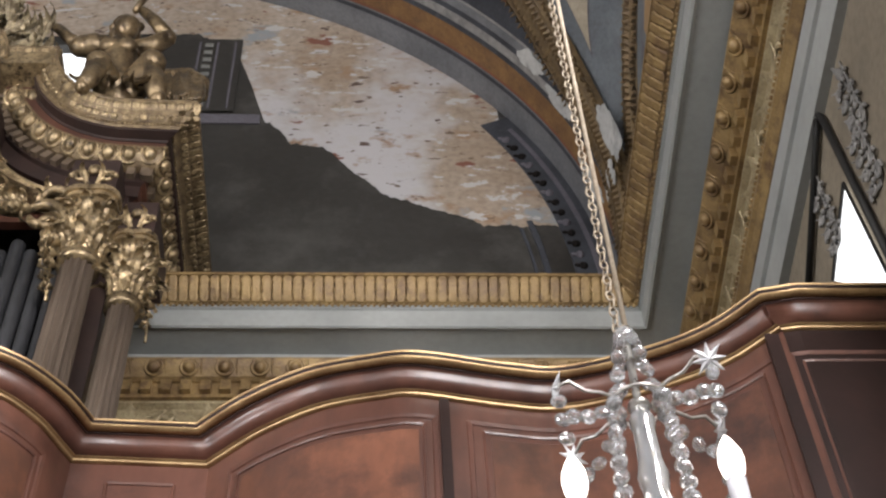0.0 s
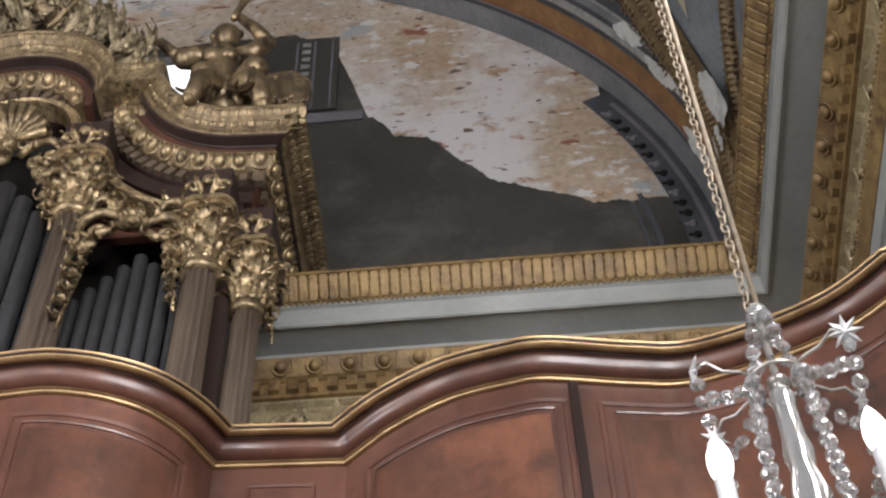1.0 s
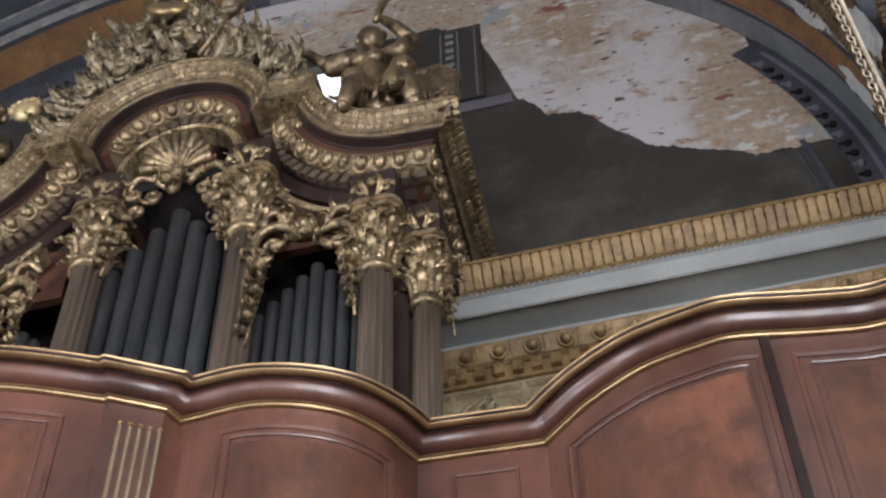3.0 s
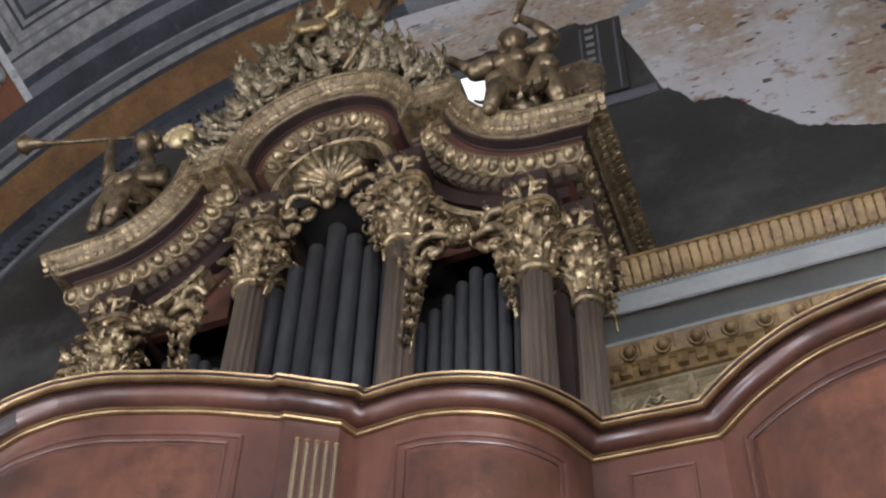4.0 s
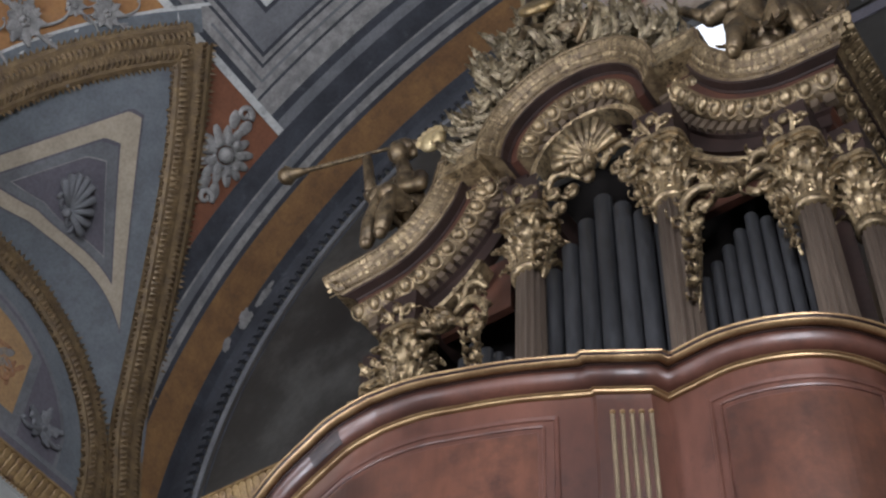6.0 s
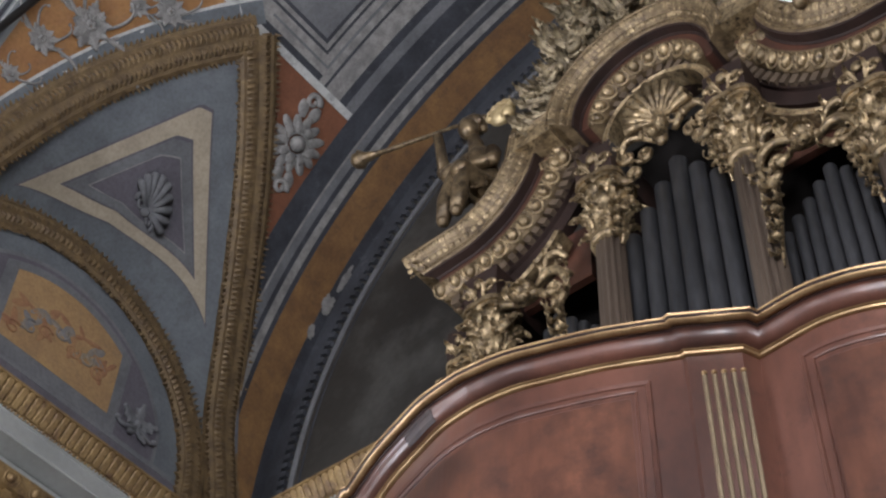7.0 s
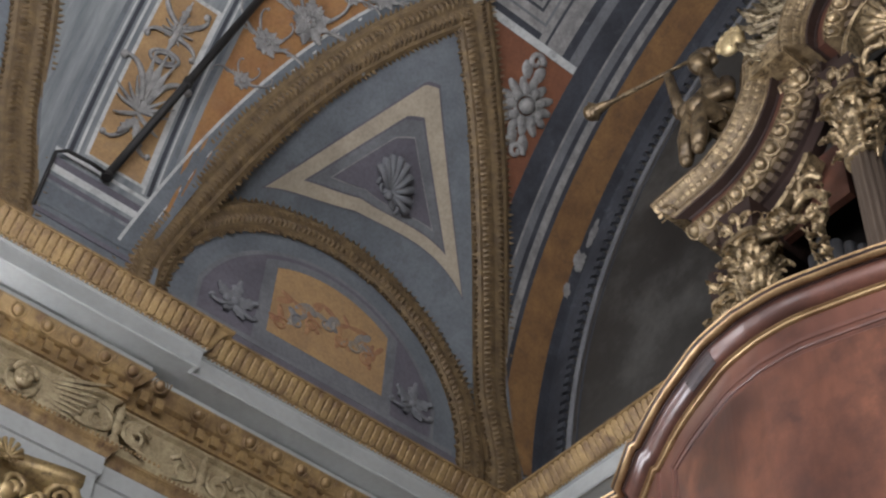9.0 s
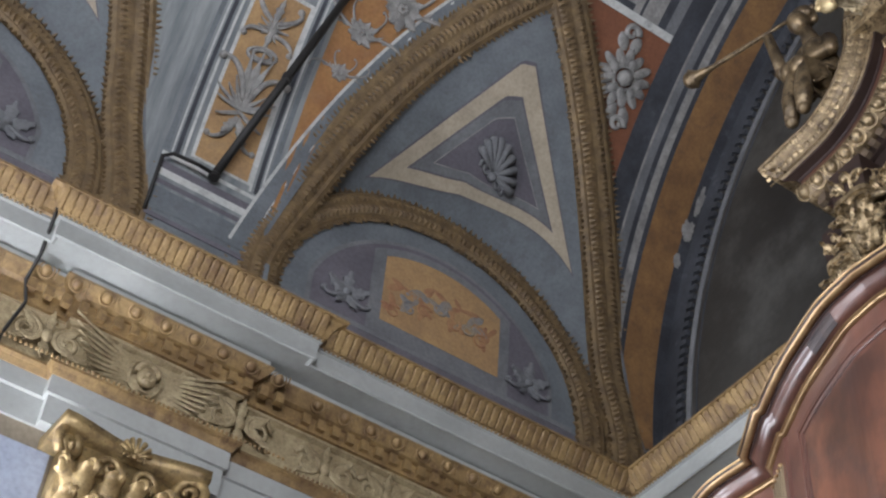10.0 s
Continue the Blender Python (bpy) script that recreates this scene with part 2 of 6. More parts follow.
def box(bm, x0, x1, y0, y1, z0, z1):
    v = [bm.verts.new((x, y, z)) for x in (x0, x1) for y in (y0, y1) for z in (z0, z1)]
    for f in ((0, 1, 3, 2), (4, 6, 7, 5), (0, 4, 5, 1), (2, 3, 7, 6), (0, 2, 6, 4), (1, 5, 7, 3)):
        bm.faces.new([v[i] for i in f])
    return bm


def sweep(path, prof, bm=None, cap=True):
    """path: (point, out, up) frames; prof: (out, up) pairs. A bar of that section along the path."""
    bm = bm or bmesh.new()
    rows = [[bm.verts.new(Vector(p) + Vector(o) * a + Vector(u) * b) for a, b in prof] for p, o, u in path]
    for r0, r1 in zip(rows, rows[1:]):
        for i in range(len(prof)):
            j = (i + 1) % len(prof)
            bm.faces.new((r0[i], r1[i], r1[j], r0[j]))
    if cap:
        for r in (rows[0], rows[-1]):
            try:
                bm.faces.new(r)
            except ValueError:
                pass
    bmesh.ops.recalc_face_normals(bm, faces=bm.faces)
    return bm


def plan_frames(pts, z=0.0, side=1):
    """Mitred frames along a plan polyline; out lies to the right hand of the way for side 1."""
    out = []
    for i, p in enumerate(pts):
        a = Vector(pts[max(i - 1, 0)])
        b = Vector(pts[min(i + 1, len(pts) - 1)])
        p = Vector(p)
        d0 = (p - a).normalized() if i else (b - p).normalized()
        d1 = (b - p).normalized() if i < len(pts) - 1 else d0
        n0, n1 = Vector((d0.y, -d0.x)), Vector((d1.y, -d1.x))
        n = (n0 + n1).normalized()
        n = n / max(n.dot(n0), 0.5) * side
        out.append(((p.x, p.y, z), (n.x, n.y, 0), (0, 0, 1)))
    return out


def tube(pts, radii, sides=8, bm=None):
    bm = bm or bmesh.new()
    pts = [Vector(p) for p in pts]
    if not isinstance(radii, (list, tuple)):
        radii = [radii] * len(pts)
    rows, ref = [], None
    for i, p in enumerate(pts):
        d = (pts[min(i + 1, len(pts) - 1)] - pts[max(i - 1, 0)]).normalized()
        if ref is None:
            ref = d.orthogonal().normalized()
        ref = (ref - d * ref.dot(d))
        ref = ref.normalized() if ref.length > 1e-6 else d.orthogonal().normalized()
        b = d.cross(ref)
        rows.append([bm.verts.new(p + (ref * math.cos(2 * math.pi * k / sides) + b * math.sin(2 * math.pi * k / sides)) * radii[i])
                     for k in range(sides)])
    for r0, r1 in zip(rows, rows[1:]):
        for k in range(sides):
            bm.faces.new((r0[k], r0[(k + 1) % sides], r1[(k + 1) % sides], r1[k]))
    for r in (rows[0][::-1], rows[-1]):
        bm.faces.new(r)
    return bm


def lathe(prof, sides=20, bm=None, at=(0, 0, 0), flute=0.0, flutes=0):
    """prof: (radius, z) pairs."""
    bm = bm or bmesh.new()
    rows = []
    for r, z in prof:
        row = []
        for k in range(sides):
            a = 2 * math.pi * k / sides
            q = r * (1 - flute * (0.5 - 0.5 * math.cos(a * flutes))) if flutes else r
            row.append(bm.verts.new((at[0] + q * math.cos(a), at[1] + q * math.sin(a), at[2] + z)))
        rows.append(row)
    for r0, r1 in zip(rows, rows[1:]):
        for k in range(sides):
            bm.faces.new((r0[k], r0[(k + 1) % sides], r1[(k + 1) % sides], r1[k]))
    bm.faces.new(rows[0][::-1])
    bm.faces.new(rows[-1])
    return bm


def blob(bm, c, r, seg=8, rings=5, turn=None):
    """An ellipsoid with its own faces."""
    rx, ry, rz = r if isinstance(r, (tuple, list)) else (r, r, r)
    c = Vector(c)
    rows = []
    for i in range(1, rings):
        a = math.pi * i / rings
        rows.append([bm.verts.new(c + Vector((rx * math.sin(a) * math.cos(2 * math.pi * k / seg), ry * math.sin(a) * math.sin(2 * math.pi * k / seg), rz * math.cos(a))))
                     for k in range(seg)])
    top, low = bm.verts.new(c + Vector((0, 0, rz))), bm.verts.new(c - Vector((0, 0, rz)))
    for k in range(seg):
        j = (k + 1) % seg
        bm.faces.new((top, rows[0][k], rows[0][j]))
        bm.faces.new((low, rows[-1][j], rows[-1][k]))
        for r0, r1 in zip(rows, rows[1:]):
            bm.faces.new((r0[k], r1[k], r1[j], r0[j]))
    return bm


def leaf(bm, base, up, out, length, width, curl=1.0, lobes=5, thick=0.008, n=14):
    """An acanthus leaf: a lobed, ribbed strip that rises along up and curls over towards out."""
    up, out = Vector(up).normalized(), Vector(out).normalized()
    side = up.cross(out).normalized()
    rows = []
    c = Vector(base)
    for i in range(n + 1):
        s = i / n
        d = up
        if i:
            bend = curl * 2.9 * max(0.0, s - 0.28) ** 1.35 / 0.64 + 0.12
            d = up * math.cos(bend) + out * math.sin(bend)
            c = c + d * (length * 1.18 / n)
        w = width * (0.55 + 0.45 * math.sin(math.pi * min(1, s * 1.15))) * (1 - 0.75 * s ** 4)
        lob = abs(math.sin(math.pi * lobes * s))
        row = []
        for k in (-1, -0.5, 0, 0.5, 1):
            cut = 1 - (0.42 * lob if abs(k) == 1 else 0.12 * lob)
            lift = {0: 0.02, 0.5: 0.10, 1: -0.06}[abs(k)] * width
            row.append(bm.verts.new(c + side * w * 0.5 * k * cut + out * lift + d * (0.06 * width * (1 - lob) if abs(k) == 1 else 0)))
        rows.append(row)
    back = [[bm.verts.new(v.co - out * thick) for v in r] for r in rows]
    for g, flip in ((rows, False), (back, True)):
        for r0, r1 in zip(g, g[1:]):
            for k in range(4):
                q = (r0[k], r0[k + 1], r1[k + 1], r1[k])
                bm.faces.new(q[::-1] if flip else q)
    for k in (0, 4):
        for i in range(n):
            bm.faces.new((rows[i][k], rows[i + 1][k], back[i + 1][k], back[i][k]))
    for k in range(4):
        bm.faces.new((rows[n][k], rows[n][k + 1], back[n][k + 1], back[n][k]))
    return bm


def spiral(bm, c, ux, uy, r0, r1, turns, width, start=0.0, taper=0.5):
    """A scroll: a tube wound in the plane of ux, uy round c."""
    ux, uy = Vector(ux), Vector(uy)
    n = max(8, int(turns * 12))
    pts, rad = [], []
    for i in range(n + 1):
        s = i / n
        a = start + s * turns * 2 * math.pi
        r = r0 + (r1 - r0) * s
        pts.append(Vector(c) + ux * r * math.cos(a) + uy * r * math.sin(a))
        rad.append(width * (1 - taper * s))
    return tube(pts, rad, 6, bm)


def petal(bm, o, d, n, length, width, h):
    """A rounded, hollowed petal from o along d, with a notched tip."""
    s = n.cross(d).normalized()
    rows = []
    for i in range(6):
        q = i / 5
        w = width * (0.45, 0.75, 0.98, 1.0, 0.82, 0.40)[i] * 0.5
        z = h * (0.3, 0.8, 1.0, 1.0, 0.8, 0.35)[i]
        c = o + d * length * q
        rows.append([bm.verts.new(c + s * w * k + n * (z * e)) for k, e in ((-1, 0.0), (-0.7, 0.9), (0, 0.45), (0.7, 0.9), (1, 0.0))])
    for r0, r1 in zip(rows, rows[1:]):
        for k in range(4):
            bm.faces.new((r0[k], r0[k + 1], r1[k + 1], r1[k]))
    bm.faces.new(rows[-1])
    return bm


def rosette(bm, o, ex, ey, n, r):
    blob(bm, o + n * r * 0.16, r * 0.30, 12, 7)
    tube([o + (ex * math.cos(2 * math.pi * k / 16) + ey * math.sin(2 * math.pi * k / 16)) * r * 0.42 + n * r * 0.10 for k in range(17)], r * 0.07, 6, bm)
    for ring, cnt, rr, ln in ((1, 13, 0.50, 0.62), (0, 9, 0.40, 0.42)):
        for k in range(cnt):
            a = 2 * math.pi * (k + ring * 0.5) / cnt
            d = ex * math.cos(a) + ey * math.sin(a)
            petal(bm, o + d * r * rr * 0.85 + n * r * (0.10 if ring == 0 else 0.02), d, n, r * ln * (1 + 0.12 * (k % 2)), r * (0.34 if ring else 0.32), r * 0.13)
    return bm


def scrollwork(bm, o, ex, ey, n, h, w, rnd):
    """A grey trophy of leaves and scrolls rising along ey."""
    for k in range(4):
        s = k / 3.5
        for sg in (1, -1):
            q = o + ey * h * (0.12 + 0.75 * s) + ex * sg * w * 0.22
            spiral(bm, q + n * 0.008, ex * sg, ey, w * 0.18 * (1.15 - 0.35 * s), w * 0.03, 1.35, w * 0.045, rnd.uniform(-0.8, 0.4))
            leaf(bm, o + ey * h * (0.06 + 0.78 * s), (ey * 0.75 + ex * sg * 0.9), n, w * 0.44, w * 0.17, 0.12, 4, 0.004)
        blob(bm, o + ey * h * (0.14 + 0.72 * s) + n * 0.012, (w * 0.07, w * 0.07, w * 0.07), 7, 5)
    leaf(bm, o + ey * h * 0.86, ey, n, h * 0.16, w * 0.3, 0.12, 4, 0.004)
    return bm


def shell(bm, o, ex, ey, n, r, ribs=9, spread=2.5):
    for k in range(ribs):
        a = (k / (ribs - 1) - 0.5) * spread
        d = ey * math.cos(a) + ex * math.sin(a)
        tip = o + d * r * (1 - 0.12 * abs(a)) + n * r * 0.22
        tube([o + n * 0.01, o + d * r * 0.5 + n * r * 0.2, tip, tip + d * r * 0.04 - n * r * 0.14], [r * 0.05, r * 0.10, r * 0.15, r * 0.06], 6, bm)
    for sg in (1, -1):
        spiral(bm, o - ey * r * 0.08 + ex * sg * r * 0.32 + n * 0.015, ex * sg, ey, r * 0.26, r * 0.04, 1.3, r * 0.07, -0.5)
    blob(bm, o - ey * r * 0.08 + n * 0.02, r * 0.16, 8, 6)
    return bm


# ---- floor, walls ----
bm = box(bmesh.new(), XL - 1, XR + 1, YB - 1, YW + 1, -0.3, 0.0)
tagged(part("floor", bm, FLOOR), "worn stone floor of the nave", "floor", kind="structure")
WL, WR = XL - 0.18, XR + 0.23      # wall faces below the cornice


def wall_with_holes(axis, at, thick, a0, a1, z0, z1, holes):
    """A wall in the plane axis = at, from a0 to a1, with rectangular openings (a0, a1, z0, z1)."""
    bm = bmesh.new()
    us = sorted({a0, a1, *(h[0] for h in holes), *(h[1] for h in holes)})
    vs = sorted({z0, z1, *(h[2] for h in holes), *(h[3] for h in holes)})
    for u0, u1 in zip(us, us[1:]):
        for v0, v1 in zip(vs, vs[1:]):
            um, vm = (u0 + u1) / 2, (v0 + v1) / 2
            if any(h[0] < um < h[1] and h[2] < vm < h[3] for h in holes):
                continue
            lo, hi = sorted((at, at + thick))
            box(bm, *((lo, hi, u0, u1) if axis == "x" else (u0, u1, lo, hi)), v0, v1)
    bmesh.ops.remove_doubles(bm, verts=bm.verts, dist=1e-4)
    return bm


tagged(part("wall_west", wall_with_holes("x", WL, -0.5, YB, YW + 0.5, 0, 6.9, [(-4.2, -2.6, 4.0, 6.2), (-0.4, 0.8, 3.5, 5.3)]), WALL),
       "grey painted side wall with window openings", "wall", kind="structure")
tagged(part("wall_east", wall_with_holes("x", WR, 0.5, YB, YW + 0.5, 0, 6.9, [(-3.4, -1.9, 4.0, 6.2), (-1.2, -0.2, 4.0, 6.0)]), WALL),
       "grey painted side wall with window openings", "wall", kind="structure")
tagged(part("wall_south", wall_with_holes("y", YB, -0.5, XL - 0.7, XR + 0.8, 0, 11.2, [(XC - 1.1, XC + 1.1, 3.6, 6.8)]), WALL),
       "plain back wall with a tall window opening", "wall", kind="structure")
tagged(part("wall_north", wall_with_holes("y", YW, 0.5, XL - 0.7, XR + 0.8, 0, 11.2, [(-1.96, -1.40, 8.70, 9.62)]), FRESCO_DARK),
       "dark grey-brown painted end wall behind the organ", "wall", kind="structure")
for nm, b, z in (("wall_west_upper", (XL - 0.7, XL, YB, YW), (6.9, 11.2)), ("wall_east_upper", (XR, XR + 0.7, YB, YW), (6.9, 11.2))):
    tagged(part(nm, box(bmesh.new(), *b, *z), BLUE), "blue-grey frescoed upper wall under the vault", "wall", kind="structure")
tagged(part("backdrop", box(bmesh.new(), XC - 30, XC + 30, 14, 14.2, 0, 40), SKY_GLOW), "bright overcast sky outside", "sky", kind="structure")
tagged(part("backdrop", box(bmesh.new(), 12, 12.2, -30, 13, -5, 40), SKY_GLOW), "bright overcast sky outside", "sky", kind="structure")

# ---- vault ----
BAYS = [2.88 - 3.21 * k for k in range(4)]
HALF, HALF_R, RISE = 1.22, 1.36, radians(48)     # the groins' reach to the two sides of their peak


def on_vault(y, a, inward=0.0, side=1):
    r = RV - inward
    return Vector((XC - side * r * math.cos(a), y, ZV + r * math.sin(a)))


def groin_angle(y):
    for c in BAYS:
        u = (c - y) / HALF if y < c else (y - c) / HALF_R
        if u < 1:
            return RISE * (1 - 0.55 * u - 0.45 * u ** 3)
    return 0.0


def strip(f0, f1, n, m=6, bm=None):
    """A sheet between two curves f(s)."""
    bm = bm or bmesh.new()
    rows = []
    for i in range(n + 1):
        a, b = f0(i / n), f1(i / n)
        rows.append([bm.verts.new(a.lerp(b, k / m)) for k in range(m + 1)])
    for r0, r1 in zip(rows, rows[1:]):
        for k in range(m):
            bm.faces.new((r0[k], r0[k + 1], r1[k + 1], r1[k]))
    return bm


bm = bmesh.new()
ys = [YB + (YW - YB) * i / 240 for i in range(241)]
for side in (1, -1):
    rows = []
    for y in ys:
        g = groin_angle(y)
        rows.append([bm.verts.new(on_vault(y, g + (math.pi / 2 - g) * k / 30, 0, side)) for k in range(31)])
    for r0, r1 in zip(rows, rows[1:]):
        for k in range(30):
            bm.faces.new((r0[k], r0[k + 1], r1[k + 1], r1[k]) if side > 0 else (r0[k + 1], r0[k], r1[k], r1[k + 1]))
bmesh.ops.remove_doubles(bm, verts=bm.verts, dist=1e-4)
tagged(part("ceiling", bm, GREY_FRESCO, smooth=True), "grey frescoed barrel vault with painted bands", "vault", kind="structure")

LUN_R, LUN_Z, LUN_DY = 1.18, 7.13, -0.05


def lunette(c, phi, r=LUN_R, side=1, out=0.0):
    x = (XL + out) if side > 0 else (XR - out)
    return Vector((x, c + LUN_DY - r * math.cos(phi), LUN_Z + r * math.sin(phi)))


def groin(c, phi, side=1, inward=0.0):
    u = abs(math.cos(phi)) * 0.999
    y = c - u * HALF if phi < math.pi / 2 else c + u * HALF_R
    return on_vault(y, RISE * (1 - 0.55 * u - 0.45 * u ** 3), inward, side)


def pen(c, phi, v, side=1, out=0.0):
    """A point of a side vault: v from 0 on the wall arch to 1 on the groin, lifted off it by out."""
    w, g = lunette(c, phi, LUN_R, side), groin(c, phi, side)
    p = w.lerp(g, v)
    e = 0.01
    a = lunette(c, min(phi + e, math.pi), LUN_R, side).lerp(groin(c, min(phi + e, math.pi), side), v)
    b = lunette(c, max(phi - e, 0), LUN_R, side).lerp(groin(c, max(phi - e, 0), side), v)
    n = (a - b).cross(g - w)
    n = n.normalized() if n.length > 1e-9 else Vector((side, 0, 0))
    if n.z > 0:
        n = -n
    return p + n * out


for bay, c in enumerate(BAYS):
    for side in (1, -1):
        bm = strip(lambda s: pen(c, math.pi * s, 0, side), lambda s: pen(c, math.pi * s, 1, side), 48, 10)
        tagged(part("side_vault", bm, BLUE, smooth=True), "blue-grey frescoed triangular side vault", "vault", "side vaults", "structure")

# ---- entablature round the nave ----
EAST, WEST, NORTH = 1.17, -5.48, 4.12
plan = [(EAST, YB)]
for c in BAYS[::-1]:
    plan += [(EAST, c - 2.25), (EAST - 0.055, c - 2.25), (EAST - 0.055, c - 0.78), (EAST, c - 0.78)]
plan += [(EAST, NORTH), (WEST, NORTH)]
for c in BAYS:
    plan += [(WEST, c - 0.78), (WEST + 0.055, c - 0.78), (WEST + 0.055, c - 2.25), (WEST, c - 2.25)]
plan += [(WEST, YB)]
plan = [p for p in plan if p[1] >= YB]
run = plan_frames(plan, ZC, -1)
entab = thing("cornice", "grey and gilt carved entablature running round the nave", "cornice", kind="structure")
part("cyma", sweep(run, [(0.0, 0.0), (0.01, 0.004), (0.014, 0.03), (0.03, 0.065), (0.06, 0.095), (0.085, 0.10), (0.085, 0.115), (-0.5, 0.115), (-0.5, 0.0)]),
     GILT_FLAT, entab, "gilt carved leaf moulding")
part("corona", sweep(run, [(-0.006, 0.0), (-0.006, -0.018), (-0.02, -0.022), (-0.02, -0.125), (-0.03, -0.13), (-0.045, -0.118), (-0.19, -0.118), (-0.19, -0.16), (-0.4, -0.16), (-0.4, 0.0)]),
     GREY_STONE, entab, "grey plain moulding")
part("ovolo", sweep(run, [(-0.17, -0.16), (-0.17, -0.172), (-0.185, -0.20), (-0.215, -0.235), (-0.235, -0.245), (-0.5, -0.245), (-0.5, -0.16)]),
     GILT_FLAT, entab, "gilt egg moulding")
part("dentil_bed", sweep(run, [(-0.245, -0.245), (-0.245, -0.335), (-0.5, -0.335), (-0.5, -0.245)]), GILT_FLAT, entab)
part("frieze", sweep(run, [(-0.265, -0.335), (-0.265, -0.35), (-0.29, -0.365), (-0.29, -0.635), (-0.5, -0.635), (-0.5, -0.335)]), GILT_FRIEZE, entab, "dull gilt frieze with scrolls")
part("taenia", sweep(run, [(-0.235, -0.635), (-0.235, -0.65), (-0.25, -0.665), (-0.265, -0.695), (-0.5, -0.695), (-0.5, -0.635)]), GILT_FLAT, entab, "gilt beaded moulding")
part("architrave", sweep(run, [(-0.27, -0.695), (-0.27, -0.795), (-0.285, -0.80), (-0.285, -0.95), (-0.5, -0.95), (-0.5, -0.695)]), GREY_STONE, entab, "grey plain band")


# ---- organ loft parapet ----
def smooth_line(pts, n=8):
    out = []
    for i in range(len(pts) - 1):
        p0, p1, p2, p3 = (Vector(pts[min(max(k, 0), len(pts) - 1)]) for k in (i - 1, i, i + 1, i + 2))
        for k in range(n):
            t = k / n
            out.append(0.5 * ((2 * p1) + (p2 - p0) * t + (2 * p0 - 5 * p1 + 4 * p2 - p3) * t * t + (3 * p1 - p0 - 3 * p2 + p3) * t ** 3))
    out.append(Vector(pts[-1]))
    return [(p.x, p.y) for p in out]


XP, ZP = -2.245, 4.80
CENTRE = smooth_line([(-2.245, 2.282), (-2.10, 2.297), (-1.97, 2.335), (-1.80, 2.395), (-1.63, 2.475)])
POST = [(-1.612, 2.470), (-1.410, 2.589)]
BULGE = smooth_line([(-1.400, 2.612), (-1.24, 2.606), (-1.08, 2.645), (-0.94, 2.722), (-0.84, 2.832), (-0.78, 2.945)])
NOTCH = [(-0.78, 2.945), (-0.495, 2.962)]
WING = smooth_line([(-0.495, 2.962), (-0.36, 2.852), (-0.18, 2.752), (0.0, 2.705), (0.13, 2.692), (0.38, 2.735), (0.54, 2.745), (0.77, 2.672), (0.92, 2.590), (1.04, 2.472)])
END = [(1.04, 2.472), (1.14, 2.452), (WR, 2.45)]
half = CENTRE + POST + BULGE[:-1] + NOTCH[:-1] + WING[:-1] + END
mirror = [(2 * XP - x, y) for x, y in half[::-1]]
front = mirror[:-1] + half
loft = thing("loft_parapet", "polished mahogany organ loft parapet with gilt mouldings, swelling in curves", "parapet")
rail = plan_frames(front, ZP, 1)
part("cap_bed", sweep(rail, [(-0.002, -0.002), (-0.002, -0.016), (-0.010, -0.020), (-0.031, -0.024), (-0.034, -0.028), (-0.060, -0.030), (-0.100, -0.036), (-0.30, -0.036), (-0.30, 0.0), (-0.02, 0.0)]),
     MAHOGANY_DARK_AND_SHADE, loft, "dark mahogany cap moulding", True)
part("gilt_upper", sweep(rail, [(0.001, -0.003), (0.003, -0.007), (0.001, -0.012), (-0.008, -0.012), (-0.008, -0.003)]), GILT_LINE, loft, "gilt bead moulding")
part("gilt_mid", sweep(rail, [(-0.006, -0.0175), (-0.008, -0.022), (-0.016, -0.0265), (-0.025, -0.0275), (-0.030, -0.025), (-0.030, -0.020), (-0.006, -0.016)]), GILT_LINE, loft, "gilt ogee moulding", True)
part("cap_frieze", sweep(rail, [(-0.032, -0.027), (-0.042, -0.029), (-0.047, -0.033), (-0.050, -0.045), (-0.056, -0.057), (-0.067, -0.067), (-0.080, -0.0715), (-0.095, -0.073), (-0.3, -0.073), (-0.3, -0.027)]), MAHOGANY, loft, "polished mahogany cove", smooth=True)
part("gilt_lower", sweep(rail, [(-0.081, -0.070), (-0.080, -0.074), (-0.086, -0.0765), (-0.0875, -0.075), (-0.090, -0.081), (-0.096, -0.083), (-0.115, -0.083), (-0.115, -0.070)]), GILT_LINE, loft, "double gilt fillet")
part("face", sweep(rail, [(-0.102, -0.075), (-0.103, -1.15), (-0.16, -1.15), (-0.16, -0.075)]), MAHOGANY, loft, "polished mahogany panelling")
floor_pts = [(x, y) for x, y in front]
bm = bmesh.new()
lo = [bm.verts.new((x, y + 0.12, ZP - 1.15)) for x, y in floor_pts] + [bm.verts.new((WR, YW, ZP - 1.15)), bm.verts.new((WL, YW, ZP - 1.15))]
f = bm.faces.new(lo)
bmesh.ops.solidify(bm, geom=[f], thickness=0.12)
tagged(part("loft_floor", bm, MAHOGANY_DARK_AND_SHADE), "dark timber floor of the organ loft", "floor", kind="structure")


def trimmed(pts, a, b):
    """A polyline cut short by a at its start and b at its end, in small steps."""
    pts = [Vector(p) for p in pts]
    ln = [0.0]
    for p, q in zip(pts, pts[1:]):
        ln.append(ln[-1] + (q - p).length)
    n = max(2, int((ln[-1] - a - b) / 0.03))
    out = []
    for k in range(n + 1):
        s = a + (ln[-1] - a - b) * k / n
        i = max(j for j in range(len(pts) - 1) if ln[j] <= s + 1e-9)
        out.append(pts[i].lerp(pts[i + 1], (s - ln[i]) / max(1e-6, ln[i + 1] - ln[i])))
    return [(p.x, p.y) for p in out]


